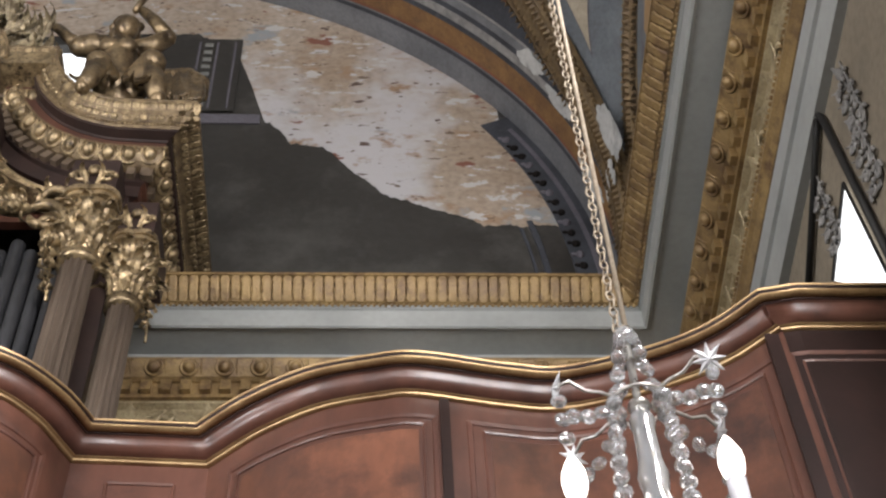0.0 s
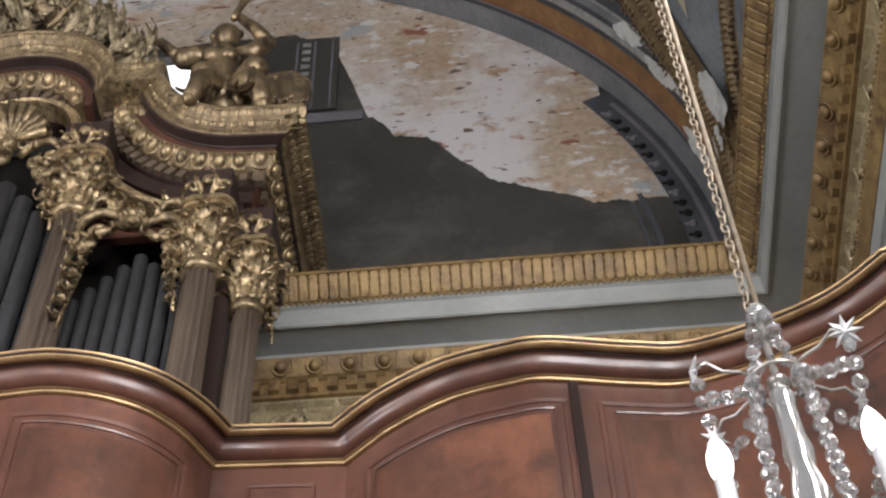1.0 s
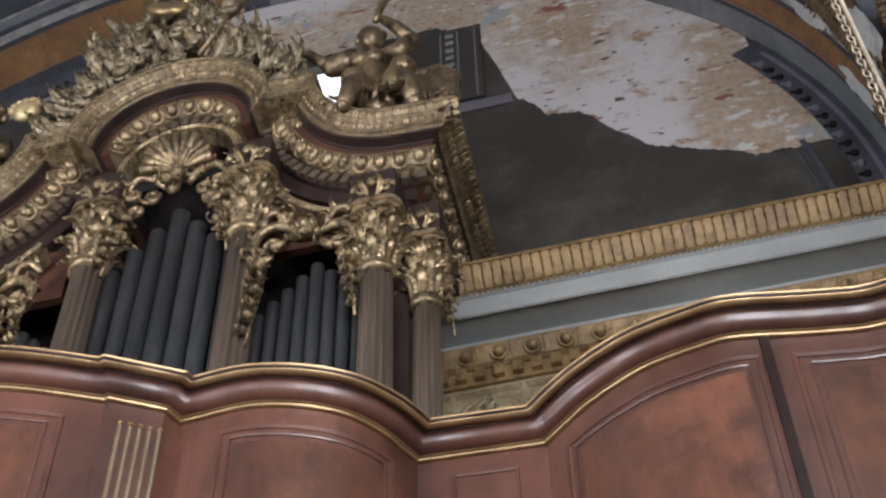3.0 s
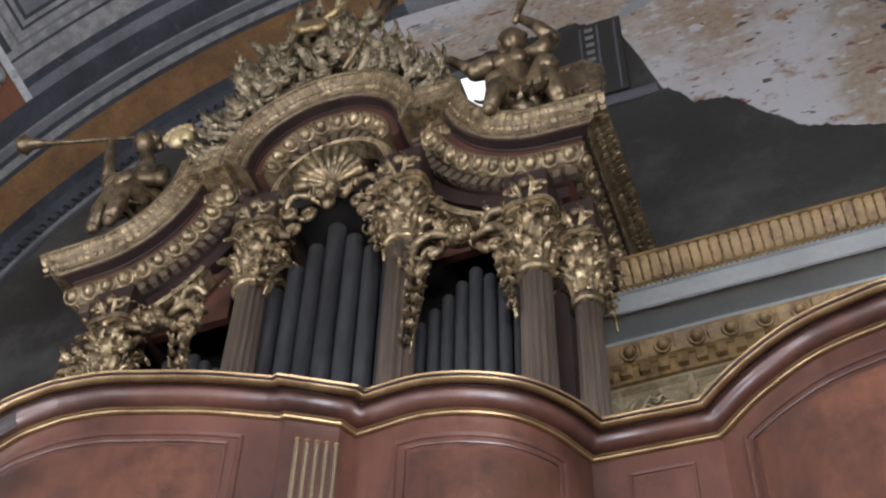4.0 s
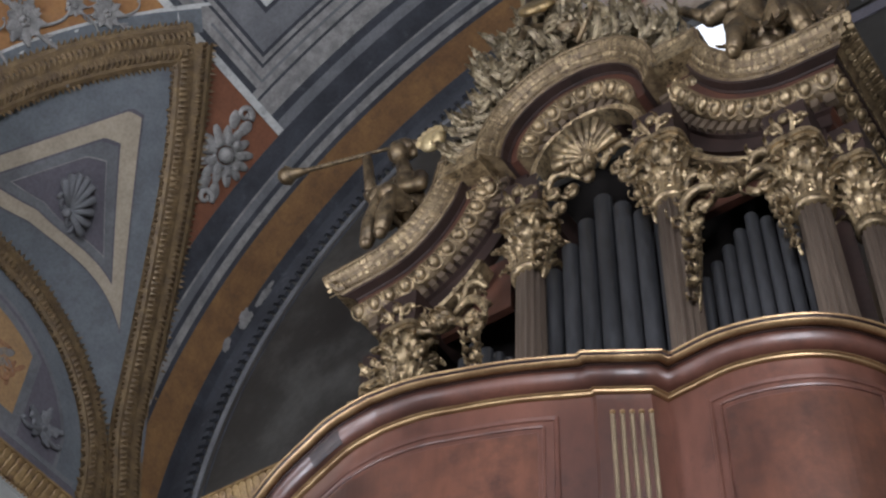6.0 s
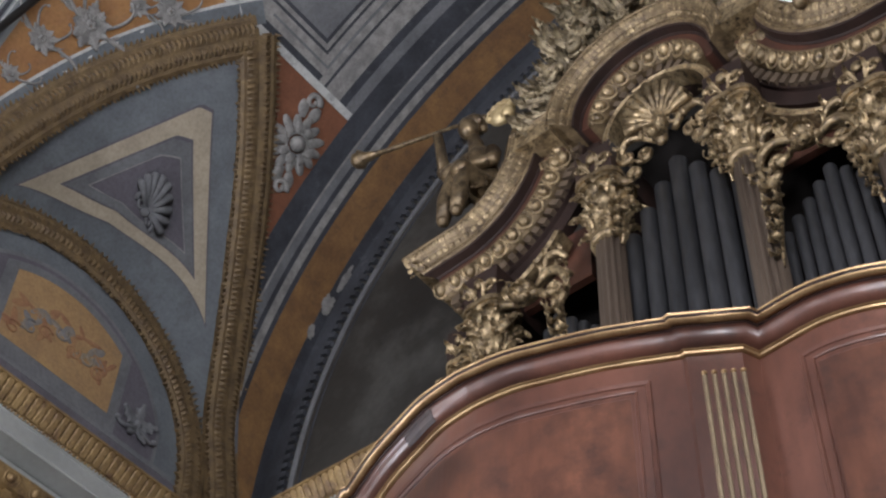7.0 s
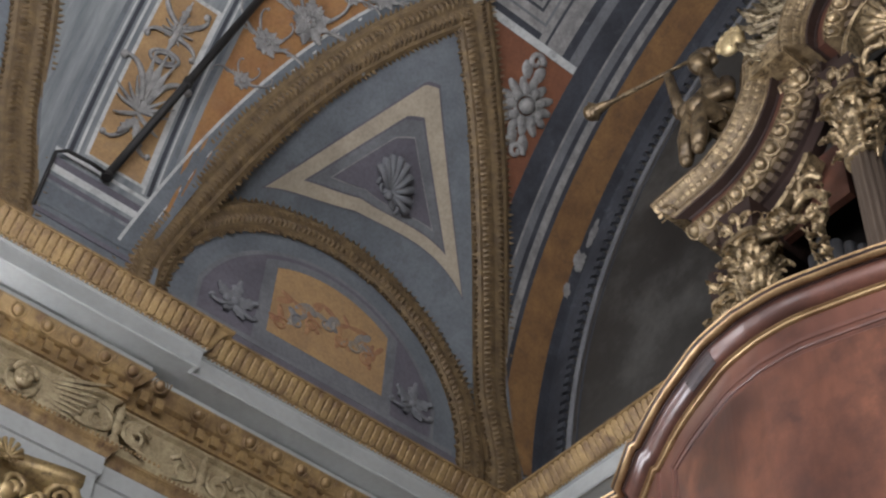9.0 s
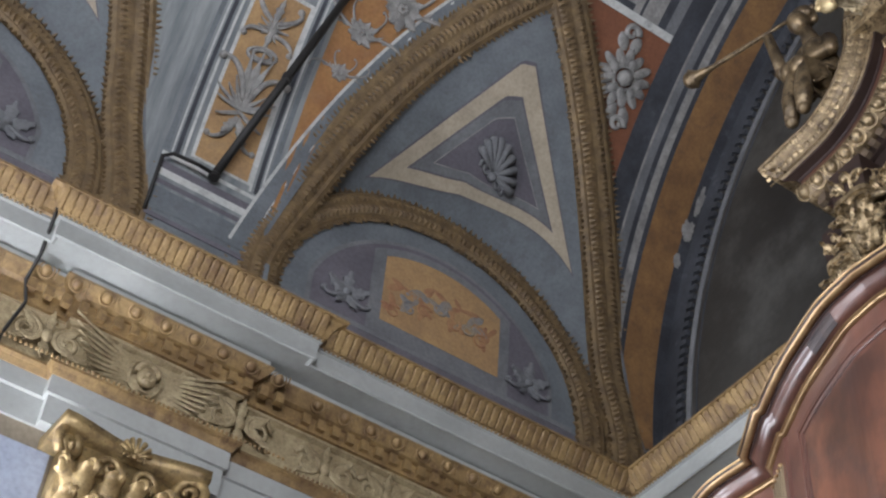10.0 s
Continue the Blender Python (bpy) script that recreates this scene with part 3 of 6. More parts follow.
def wood_panel(line, a, b, z0, z1, flip=False, field=MAHOGANY_FIELD):
    """A framed panel on the parapet: a raised moulding round it and a field that stands proud."""
    run_len = sum((Vector(q) - Vector(p)).length for p, q in zip(line, line[1:]))
    for step, (d, w) in enumerate(((0.0, 0.022), (0.038, 0.010)) if run_len > 0.35 else ((0.0, 0.014),)):
        pts = trimmed(line, a + d, b + d)
        fr = plan_frames(pts, ZP, 1)
        part("panel_moulding", sweep(fr, [(-0.106, z0 - d), (-0.096, z0 - d - w * 0.2), (-0.098, z0 - d - w * 0.8), (-0.106, z0 - d - w)]), MAHOGANY, loft)
        for p, o, u in (fr[0], fr[-1]):
            o = Vector(o).normalized()
            t = Vector((o.y, -o.x, 0)) * w * 0.5
            c = Vector(p)
            vs = []
            for z in (z0 - d - w * 0.3, z1):
                vs.append([c + o * -0.106 - t + Vector((0, 0, z)), c + o * -0.096 - t * 0.5 + Vector((0, 0, z)), c + o * -0.098 + t * 0.5 + Vector((0, 0, z)), c + o * -0.106 + t + Vector((0, 0, z))])
            bm = bmesh.new()
            lo, hi = [bm.verts.new(v) for v in vs[0]], [bm.verts.new(v) for v in vs[1]]
            for k in range(4):
                bm.faces.new((lo[k], lo[(k + 1) % 4], hi[(k + 1) % 4], hi[k]))
            bm.faces.new(lo)
            bm.faces.new(hi[::-1])
            bmesh.ops.recalc_face_normals(bm, faces=bm.faces)
            part("panel_moulding", bm, MAHOGANY, loft)
    if run_len < 0.35:
        return
    pts = trimmed(line, a + 0.055, b + 0.055)
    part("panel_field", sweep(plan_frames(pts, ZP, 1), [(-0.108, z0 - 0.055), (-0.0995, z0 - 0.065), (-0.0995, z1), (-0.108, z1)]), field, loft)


def both(line):
    return line, [(2 * XP - x, y) for x, y in line[::-1]]


centre_line = [(2 * XP - x, y) for x, y in CENTRE[::-1]][:-1] + CENTRE
wood_panel(centre_line, 0.07, 0.07, -0.148, -1.1)
i_mid = min(range(len(WING)), key=lambda k: abs(WING[k][0] - 0.22))
for k in (0, 1):
    wood_panel(both(BULGE)[k], 0.06, 0.06, -0.148, -1.1)
    wood_panel(both(NOTCH)[k], 0.05, 0.05, -0.150, -1.1)
    a, b = (WING[:i_mid + 1], WING[i_mid:])
    wood_panel(both(a)[k], *((0.05, 0.03) if k == 0 else (0.03, 0.05)), -0.148, -1.1)
    wood_panel(both(b)[k], *((0.07, 0.06) if k == 0 else (0.06, 0.07)), -0.148, -1.1)
    # stile between the two wing panels
    st = both(WING[i_mid - 1:i_mid + 2])[k]
    part("stile", sweep(plan_frames(trimmed(st, 0.02, 0.02), ZP, 1), [(-0.108, -0.072), (-0.094, -0.076), (-0.094, -1.1), (-0.108, -1.1)]), MAHOGANY_DARK_AND_SHADE, loft)
    # end panel and its field: shade at the loft's ends put into the wood colour
    part("end_panel", sweep(plan_frames(both(END)[k], ZP, 1), [(-0.118, -0.075), (-0.099, -0.077), (-0.099, -1.15), (-0.118, -1.15)]), MAHOGANY_DARK_AND_SHADE, loft, "mahogany end panel with its shade put into the colour")
    wood_panel(both(END)[k], *((0.05, 0.03) if k == 0 else (0.03, 0.05)), -0.165, -1.1, field=MAHOGANY_DARK_AND_SHADE)
    # fluted post
    p, q = (Vector(v) for v in both(POST)[k])
    o = Vector((q.y - p.y, p.x - q.x)).normalized()
    for j in range(5):
        f = (0.37 + 0.118 * j) if k == 0 else (1 - 0.37 - 0.118 * j)
        c = p.lerp(q, f) - o * 0.102
        t = (q - p).normalized() * 0.0075
        bm = bmesh.new()
        for z0, z1, w, d, nm in ((-0.158, -1.1, 1.0, 0.007, "flute"),):
            v = [bm.verts.new((c.x + t.x * sx * w + o.x * d * dd, c.y + t.y * sx * w + o.y * d * dd, ZP + z)) for z in (z0, z1) for sx, dd in ((-1, 0), (-0.6, 1), (0.6, 1), (1, 0))]
            for m in range(3):
                bm.faces.new((v[m], v[m + 1], v[m + 5], v[m + 4]))
            bm.faces.new((v[0], v[1], v[2], v[3]))
        bmesh.ops.recalc_face_normals(bm, faces=bm.faces)
        part("flute", bm, GILT_FLUTE, loft, "dull gilt flute")
        part("flute_tip", blob(bmesh.new(), (c.x + o.x * 0.006, c.y + o.y * 0.006, ZP - 0.161), (0.009, 0.009, 0.007), 8, 5), GILT_LINE, loft, "bright gilt flute end")
# singed patch on the cap
part("scorch", sweep(plan_frames(trimmed([(2 * XP - x, y) for x, y in CENTRE[::-1]], 0.34, 0.16), ZP, 1), [(-0.040, -0.030), (-0.0455, -0.0345), (-0.0485, -0.0455), (-0.0545, -0.058), (-0.0655, -0.0685), (-0.069, -0.055)]), SCORCH, loft, "darkened stretch of the cap")


# ---- organ ----
XO = -2.17
organ = thing("pipe_organ", "baroque pipe organ with carved gilt case and grey metal pipes", "organ", at=(XO, 3.9, ZP - 1.03))
organ_inv = Matrix.Translation((-XO, -3.9, -(ZP - 1.03)))


def opart(name, bm, mat, label="", smooth=False, parent=None):
    bm.transform(organ_inv)
    return part(name, bm, mat, parent or organ, label, smooth)


FRONT = 3.42     # front edge of the crowning cornice
BODY = 3.62      # face of the case
# the line of the cornice from its side return, along the wing, up to the ledge and over the arch; dx from the axis, z
WING_LINE = [(1.415, 7.325), (1.30, 7.325), (1.15, 7.33), (1.02, 7.36), (0.90, 7.43), (0.81, 7.54), (0.755, 7.66), (0.735, 7.78)]
ARCH_LINE = [(0.515 * math.cos(a), 7.70 + 0.50 * math.sin(a)) for a in [radians(d) for d in range(0, 91, 9)]]


def elevation_frames(pts, y):
    """Frames along a line in the plane of the front: out is towards the nave, up is across the line."""
    fr = []
    for i, p in enumerate(pts):
        a, b = Vector(pts[max(i - 1, 0)]), Vector(pts[min(i + 1, len(pts) - 1)])
        d = (b - a).normalized()
        n = Vector((-d.y, d.x))
        fr.append(((XO + p[0], y, p[1]), (0, -1, 0), (n.x, 0, n.y)))
    return fr


wing_line = [p for p in smooth_line(WING_LINE, 4) if not 1.10 < p[0] < 1.41]
left_wing = [(-x, z) for x, z in wing_line]
right_wing = [(x, z) for x, z in wing_line][::-1]
ledge_l, ledge_r = [(-0.735, 7.80), (-0.50, 7.80)], [(0.50, 7.80), (0.735, 7.80)]
arch = [(-x, z) for x, z in ARCH_LINE] + [(x, z) for x, z in ARCH_LINE[::-1]][1:]
CYMA = [(0.0, 0.0), (0.0, -0.010), (-0.006, -0.014), (-0.008, -0.030), (-0.022, -0.052), (-0.040, -0.064), (-0.044, -0.070), (-0.058, -0.084), (-0.066, -0.088), (-0.070, -0.104), (-0.078, -0.110), (-0.3, -0.110), (-0.3, 0.0)]
SOFFIT = [(-0.080, -0.108), (-0.083, -0.120), (-0.128, -0.124), (-0.132, -0.134), (-0.3, -0.134), (-0.3, -0.108)]
REDBAND = [(-0.138, -0.132), (-0.140, -0.180), (-0.3, -0.180), (-0.3, -0.132)]
EGGS = [(-0.124, -0.178), (-0.122, -0.192), (-0.132, -0.196), (-0.138, -0.220), (-0.158, -0.246), (-0.180, -0.256), (-0.3, -0.256), (-0.3, -0.178)]
BED = [(-0.212, -0.254), (-0.212, -0.320), (-0.235, -0.324), (-0.235, -0.40), (-0.3, -0.40), (-0.3, -0.254)]
lines = {"wing": left_wing, "ledge": ledge_l, "crown": arch, "ledge_": ledge_r, "wing_": right_wing}
for key, pts in lines.items():
    fr = elevation_frames(pts, FRONT)
    if key == "wing":
        fr[0] = (fr[0][0], (-1, -1, 0), (0, 0, 1))
    if key == "wing_":
        fr[-1] = (fr[-1][0], (1, -1, 0), (0, 0, 1))
    # dentil bed is coloured dark to hold the shade in the gaps
    for nm, prof, mat in (("cyma", CYMA, GILT_RECESS_SHADE), ("soffit", SOFFIT, CASE_DARK_SHADED), ("red_band", REDBAND, CASE_RED), ("egg_bed", EGGS, GILT_RECESS_SHADE), ("dentil_bed", BED, CASE_DARK_SHADED)):
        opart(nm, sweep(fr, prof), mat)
# side returns to the wall
SIDE_CYMA = [(0.0, 0.0), (0.0, -0.022), (-0.05, -0.045), (-0.10, -0.07), (-0.115, -0.09), (-0.3, -0.09), (-0.3, 0.0)]
SIDE_SOFFIT = [(-0.116, -0.085), (-0.118, -0.12), (-0.165, -0.142), (-0.17, -0.155), (-0.3, -0.155), (-0.3, -0.085)]
for sx in (1, -1):
    x = XO + sx * 1.415
    fr = [((x, FRONT, 7.325), (sx, -1, 0), (0, 0, 1)), ((x, YW, 7.325), (sx, 0, 0), (0, 0, 1))]
    for nm, prof, mat in (("side_cyma", SIDE_CYMA, GILT_RECESS_SHADE), ("side_soffit", SIDE_SOFFIT, CASE_DARK_SHADED), ("side_red_band", REDBAND, CASE_RED), ("side_egg_bed", EGGS, GILT_RECESS_SHADE), ("side_dentil_bed", BED, CASE_RED)):
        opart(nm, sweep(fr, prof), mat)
# solid blocks, coloured near black in place of the shade behind the pipes
opart("case_body", box(bmesh.new(), XO - 1.06, XO + 1.06, 3.95, YW, ZP - 1.03, 7.25), BLACK, "near-black block standing for the shade inside the case")
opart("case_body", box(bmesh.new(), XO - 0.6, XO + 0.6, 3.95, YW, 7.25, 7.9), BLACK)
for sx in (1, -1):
    opart("side_panel", box(bmesh.new(), *sorted((XO + sx * 1.06, XO + sx * 1.14)), 3.66, 3.95, ZP - 1.03, 6.95), CASE_DARK_SHADED)


def shaft(x, top, r, y):
    prof = [(r * 1.12, ZP - 1.03), (r * 1.12, ZP - 0.9), (r, ZP - 0.86), (r * 1.0, 5.4), (r * 0.90, top)]
    return lathe(prof, 98, at=(x, y, 0), flute=0.20, flutes=14)


COLUMNS = [(-0.285, 6.755, 0.078, 3.58), (0.437, 6.775, 0.078, 3.58), (-0.955, 6.33, 0.074, 3.58), (1.03, 6.325, 0.074, 3.58), (1.215, 6.16, 0.060, 3.66), (-1.15, 6.16, 0.060, 3.66)]
for dx, top, r, y in COLUMNS:
    opart("column", shaft(XO + dx, top, r, y), COLUMN_WOOD, "fluted brown wooden column", True)
    opart("collar", lathe([(r * 0.95, top - 0.01), (r * 1.18, top), (r * 1.18, top + 0.02), (r, top + 0.03), (r * 1.1, top + 0.045), (r * 0.9, top + 0.06)], 24, at=(XO + dx, y, 0)), GILT_PALE, smooth=True)
# pipes
for x0, n, rr, top, drop in ((0.07, 7, 0.044, 7.12, 0.115), (0.745, 9, 0.029, 6.53, 0.062), (-0.62, 9, 0.029, 6.53, 0.062)):
    for i in range(n):
        k = i - (n - 1) / 2
        r = rr * (1 - 0.04 * abs(k))
        x = XO + x0 + 0.015 + k * rr * 2.1
        h = top - drop * abs(k)
        opart("pipe", lathe([(r, ZP - 0.6), (r, h - 0.002), (r * 0.97, h), (r * 0.9, h)], 20, at=(x, 3.62 + 0.02 * abs(k) / n, 0)), LEAD, smooth=True)


# ---- carving of the organ case ----
def frame_matrix(o, ex, ey, ez):
    return Matrix(((ex[0], ey[0], ez[0], o[0]), (ex[1], ey[1], ez[1], o[1]), (ex[2], ey[2], ez[2], o[2]), (0, 0, 0, 1)))


def along(pts, step):
    """Places and directions at even steps along a polyline of (a, b) pairs."""
    out, left = [], step / 2
    for p, q in zip(pts, pts[1:]):
        p, q = Vector(p), Vector(q)
        ln = (q - p).length
        while left < ln:
            out.append((p.lerp(q, left / ln), (q - p).normalized()))
            left += step
        left -= ln
    return out


def tile_leaf(w, h, d, deep=1.0, tongue=0.0, ends=(0.40, 0.50, 0.44, 0.50, 0.42, 0.34, 0.12)):
    """A small carved leaf on a sloping moulding: x along, y out, z across; it spans h downwards from 0.
    With a tongue, a second, smaller leaf tip follows below it."""
    bm = bmesh.new()
    for z0, y0, hh, dd, ww in ((0.0, 0.0, h, d, w),) + (((-h * 1.1, -d * 1.12, h * tongue, d * tongue, w * 0.9),) if tongue else ()):
        rows = []
        for i in range(7):
            s = i / 6
            z, y = z0 - hh * s, y0 - dd * s ** 1.2
            k = ends[i] * ww
            b = (0.004, 0.014, 0.017, 0.019, 0.017, 0.013, 0.004)[i] * deep
            rows.append([bm.verts.new((k * u, y + b * e, z - hh * 0.05 * abs(u))) for u, e in ((-1, -0.15), (-0.78, 0.75), (-0.5, 0.45), (-0.28, 1.0), (0, 0.35), (0.28, 1.0), (0.5, 0.45), (0.78, 0.75), (1, -0.15))])
        for r0, r1 in zip(rows, rows[1:]):
            for k in range(8):
                bm.faces.new((r0[k], r1[k], r1[k + 1], r0[k + 1]))
    return bm


def egg_mesh(r, h):
    """A domed button in a horseshoe frame, with a dart beside it, tipped to face outwards and down."""
    bm = bmesh.new()
    blob(bm, (0, 0, 0), (r, r * 0.75, h), 10, 6)
    tube([(1.42 * r * math.cos(a), -0.002, 1.36 * h * math.sin(a)) for a in [math.pi * (0.30 - 1.6 * k / 12) for k in range(13)]],
         [r * 0.10 + r * 0.17 * math.sin(math.pi * k / 12) for k in range(13)], 5, bm)
    tube([(1.95 * r, -0.004, h * 1.1), (1.95 * r, 0.0, 0), (1.95 * r, -0.004, -h * 1.2)], [r * 0.20, r * 0.14, r * 0.03], 5, bm)
    bm.transform(Euler((radians(-38), 0, 0)).to_matrix().to_4x4())
    return bm


def box_mesh(w, d, h):
    return box(bmesh.new(), -w / 2, w / 2, -d / 2, d / 2, -h / 2, h / 2)


leaf_me = mesh_of("cyma_leaf", tile_leaf(0.037, 0.046, 0.032, 0.55, 0.42), GILT_PALE)
side_leaf_me = mesh_of("cyma_leaf", tile_leaf(0.034, 0.026, 0.048, 0.6, 0.55), GILT_PALE)
egg_me = mesh_of("egg", egg_mesh(0.030, 0.033), GILT_PALE)
dentil_me = mesh_of("dentil", box_mesh(0.034, 0.045, 0.052), DENTIL_WOOD, False)
bead_bm = bmesh.new()


def carve_line(pts, y, parent, ends=True):
    """Leaves, beads, eggs and dentils along one line of the organ cornice."""
    for (q, d) in along(pts, 0.038):
        n = Vector((-d.y, d.x))
        o = Vector((XO + q.x, y + 0.005, q.y)) + Vector((n.x, 0, n.y)) * -0.015
        piece("cyma_leaf", leaf_me, parent, organ_inv @ frame_matrix(o, (d.x, 0, d.y), (0, -1, 0), (n.x, 0, n.y)))
    low = [(p[0], p[1]) for p in pts]
    off = []
    for i, p in enumerate(low):
        a, b = Vector(low[max(i - 1, 0)]), Vector(low[min(i + 1, len(low) - 1)])
        d = (b - a).normalized()
        off.append((Vector(p), Vector((-d.y, d.x))))
    for dz, dy, me, nm, step in ((-0.222, 0.140, egg_me, "egg", 0.092), (-0.288, 0.205, dentil_me, "dentil", 0.058)):
        for (q, d) in along([tuple(p + n * dz) for p, n in off], step):
            n = Vector((-d.y, d.x))
            if abs(q.x) > 1.415 - dy:
                continue
            piece(nm, me, parent, organ_inv @ frame_matrix((XO + q.x, y + dy, q.y), (d.x, 0, d.y), (0, -1, 0), (n.x, 0, n.y)))
    for (q, d) in along([tuple(p + n * -0.096) for p, n in off], 0.015):
        blob(bead_bm, (XO + q.x, y + 0.068, q.y), 0.0065, 5, 4)


for pts in lines.values():
    carve_line(pts, FRONT, organ)
for sx in (1, -1):
    x = XO + sx * 1.415
    for k in range(28):
        y = FRONT + 0.025 + 0.0355 * k
        if y < YW - 0.02:
            piece("cyma_leaf", side_leaf_me, organ, organ_inv @ frame_matrix((x - sx * 0.004, y, 7.300), (0, sx, 0), (sx, 0, 0), (0, 0, 1)))
            blob(bead_bm, (x - sx * 0.112, y, 7.232), 0.008, 5, 4)
            blob(bead_bm, (x - sx * 0.112, y + 0.0178, 7.232), 0.008, 5, 4)
    for k in range(8):
        y = FRONT + 0.20 + 0.094 * k
        piece("egg", egg_me, organ, organ_inv @ frame_matrix((x - sx * 0.140, y, 7.103), (0, sx, 0), (sx, 0, 0), (0, 0, 1)))
        piece("dentil", dentil_me, organ, organ_inv @ frame_matrix((x - sx * 0.205, y, 7.037), (0, sx, 0), (sx, 0, 0), (0, 0, 1)))
ob = opart("bead_string", bead_bm, GILT_PALE)
tagged(ob, kind="stuff")


unit_leaf = mesh_of("acanthus_leaf", leaf(bmesh.new(), (0, 0, 0), (0, 0, 1), (0, 1, 0), 1.0, 0.46, 0.85, 6, 0.03, 24), GILT_PALE, False)
slim_leaf = mesh_of("acanthus_leaf", leaf(bmesh.new(), (0, 0, 0), (0, 0, 1), (0, 1, 0), 1.0, 0.36, 0.7, 4, 0.03), GILT_PALE, False)
unit_volute = mesh_of("volute", spiral(bmesh.new(), (0, 0, 0), (0, 1, 0), (0, 0, 1), 1.0, 0.16, 1.6, 0.36, -1.2), GILT_PALE)
unit_scroll = mesh_of("scroll", spiral(bmesh.new(), (0, 0, 0), (1, 0, 0), (0, 0, 1), 1.0, 0.2, 1.4, 0.36, 0.0), GILT_PALE)
unit_flower = mesh_of("flower", blob(bmesh.new(), (0, 0, 0), (1, 0.7, 1), 8, 6), GILT_PALE)


def aimed(o, up, out, size, wide=1.0):
    """A place for a unit leaf: z along up, y towards out."""
    z = Vector(up).normalized()
    y = Vector(out)
    y = (y - z * y.dot(z)).normalized()
    x = y.cross(z)
    return Matrix.Translation(o) @ frame_matrix((0, 0, 0), x, y, z) @ Matrix.Diagonal((size * wide, size, size, 1))


def capital(x, y, z, r, h):
    """A Corinthian capital: bell and abacus, two rings of leaves, corner scrolls and flowers."""
    cap = opart("capital", lathe([(r * 0.92, 0), (r * 0.95, h * 0.5), (r * 1.25, h * 0.82), (r * 1.35, h * 0.86)], 16, at=(x, y, z)), GILT_PALE, "carved gilt leafy capital", True)

    def bit(name, me, m):
        piece(name, me, cap, organ_inv @ m)

    for tier, (z0, ln) in enumerate(((0.0, 0.40), (0.20, 0.46), (0.46, 0.42))):
        for k in range(8):
            a = 2 * math.pi * (k + 0.5 * tier) / 8
            d = Vector((math.cos(a), math.sin(a), 0))
            bit("acanthus_leaf", unit_leaf, aimed(Vector((x, y, z + h * z0)) + d * r, (0, 0, 1), d, h * ln, 1.15))
    for k in range(4):
        a = math.pi / 4 + math.pi / 2 * k
        d = Vector((math.cos(a), math.sin(a), 0))
        bit("volute", unit_volute, aimed(Vector((x, y, z + h * 0.78)) + d * r * 1.5, (0, 0, 1), d, r * 0.36))
        e = Vector((math.cos(a + math.pi / 4), math.sin(a + math.pi / 4), 0))
        bit("flower", unit_flower, aimed(Vector((x, y, z + h * 0.90)) + e * r * 1.35, (0, 0, 1), e, r * 0.28))
    bm = bmesh.new()
    pts = [(r * (1.5 + 0.30 * abs(math.cos(2 * a + math.pi / 2)) ** 1.5), a) for a in [2 * math.pi * k / 32 for k in range(32)]]
    for z0, z1, g in ((0.86, 0.92, 0.95), (0.92, 1.0, 1.05)):
        lo = [bm.verts.new((x + g * q * math.cos(a), y + g * q * math.sin(a), z + h * z0)) for q, a in pts]
        hi = [bm.verts.new((x + g * q * math.cos(a), y + g * q * math.sin(a), z + h * z1)) for q, a in pts]
        bm.faces.new(lo[::-1])
        bm.faces.new(hi)
        for k in range(32):
            bm.faces.new((lo[k], lo[(k + 1) % 32], hi[(k + 1) % 32], hi[k]))
    opart("abacus", bm, GILT_PALE, parent=cap)


for dx, top, r, y in COLUMNS:
    capital(XO + dx, y, top + 0.05, r, 0.36)
    block = opart("impost", box(bmesh.new(), XO + dx - r * 1.3, XO + dx + r * 1.3, y - r * 1.3, 3.95, top + 0.41, top + 0.62), CASE_DARK_SHADED)
    for sg in (1, -1):
        o = Vector((XO + dx + sg * r * 0.75, y - r * 1.35, top + 0.49))
        piece("scroll", unit_scroll, block, organ_inv @ Matrix.Translation(o) @ Matrix.Diagonal((r * 0.5 * sg, r * 0.5, r * 0.5, 1)))
        piece("acanthus_leaf", slim_leaf, block, organ_inv @ aimed(o - Vector((sg * r * 0.5, 0, 0.05)), (0.5 * sg, -0.35, 1), (0, -1, 0.2), 0.10, 1.2))
    piece("flower", unit_flower, block, organ_inv @ aimed((XO + dx, y - r * 1.45, top + 0.53), (0, 0, 1), (0, -1, 0), r * 0.40))

# mouldings over the pipe fields
for pts, name in (([(0.055 + 0.275 * math.cos(a), 7.43 + 0.285 * math.sin(a)) for a in [math.pi * (1 - k / 24) for k in range(25)]], "inner_arch"),):
    fr = elevation_frames(pts, 3.54)
    opart(name, sweep(fr, [(0, 0.045), (0.01, 0.03), (0, 0.015), (0.012, 0.0), (-0.1, 0.0), (-0.1, 0.045)]), GILT_PALE)
for sx in (1, -1):
    pts = [(0.55 + 0.42 * s, 7.06 - 0.27 * math.sin(math.pi * s * 0.5) ** 0.8) for s in [k / 16 for k in range(17)]]
    pts = [(sx * a, b) for a, b in pts][::sx]
    opart("bay_arch", sweep(elevation_frames(pts, 3.58), [(0, 0.05), (0.01, 0.035), (0, 0.018), (0.012, 0.0), (-0.1, 0.0), (-0.1, 0.05)]), GILT_PALE)
    wide = sorted((XO + sx * 0.47, XO + sx * 0.95))
    opart("tympanum", box(bmesh.new(), *wide, 3.70, 3.74, 6.80, 7.16), CASE_RED)
rnd = random.Random(11)
so, sx_, sy_, sn = Vector((XO + 0.085, 3.52, 7.33)), Vector((1, 0, 0)), Vector((0, -0.35, 0.94)), Vector((0, -0.94, -0.35))
hinge = bmesh.new()
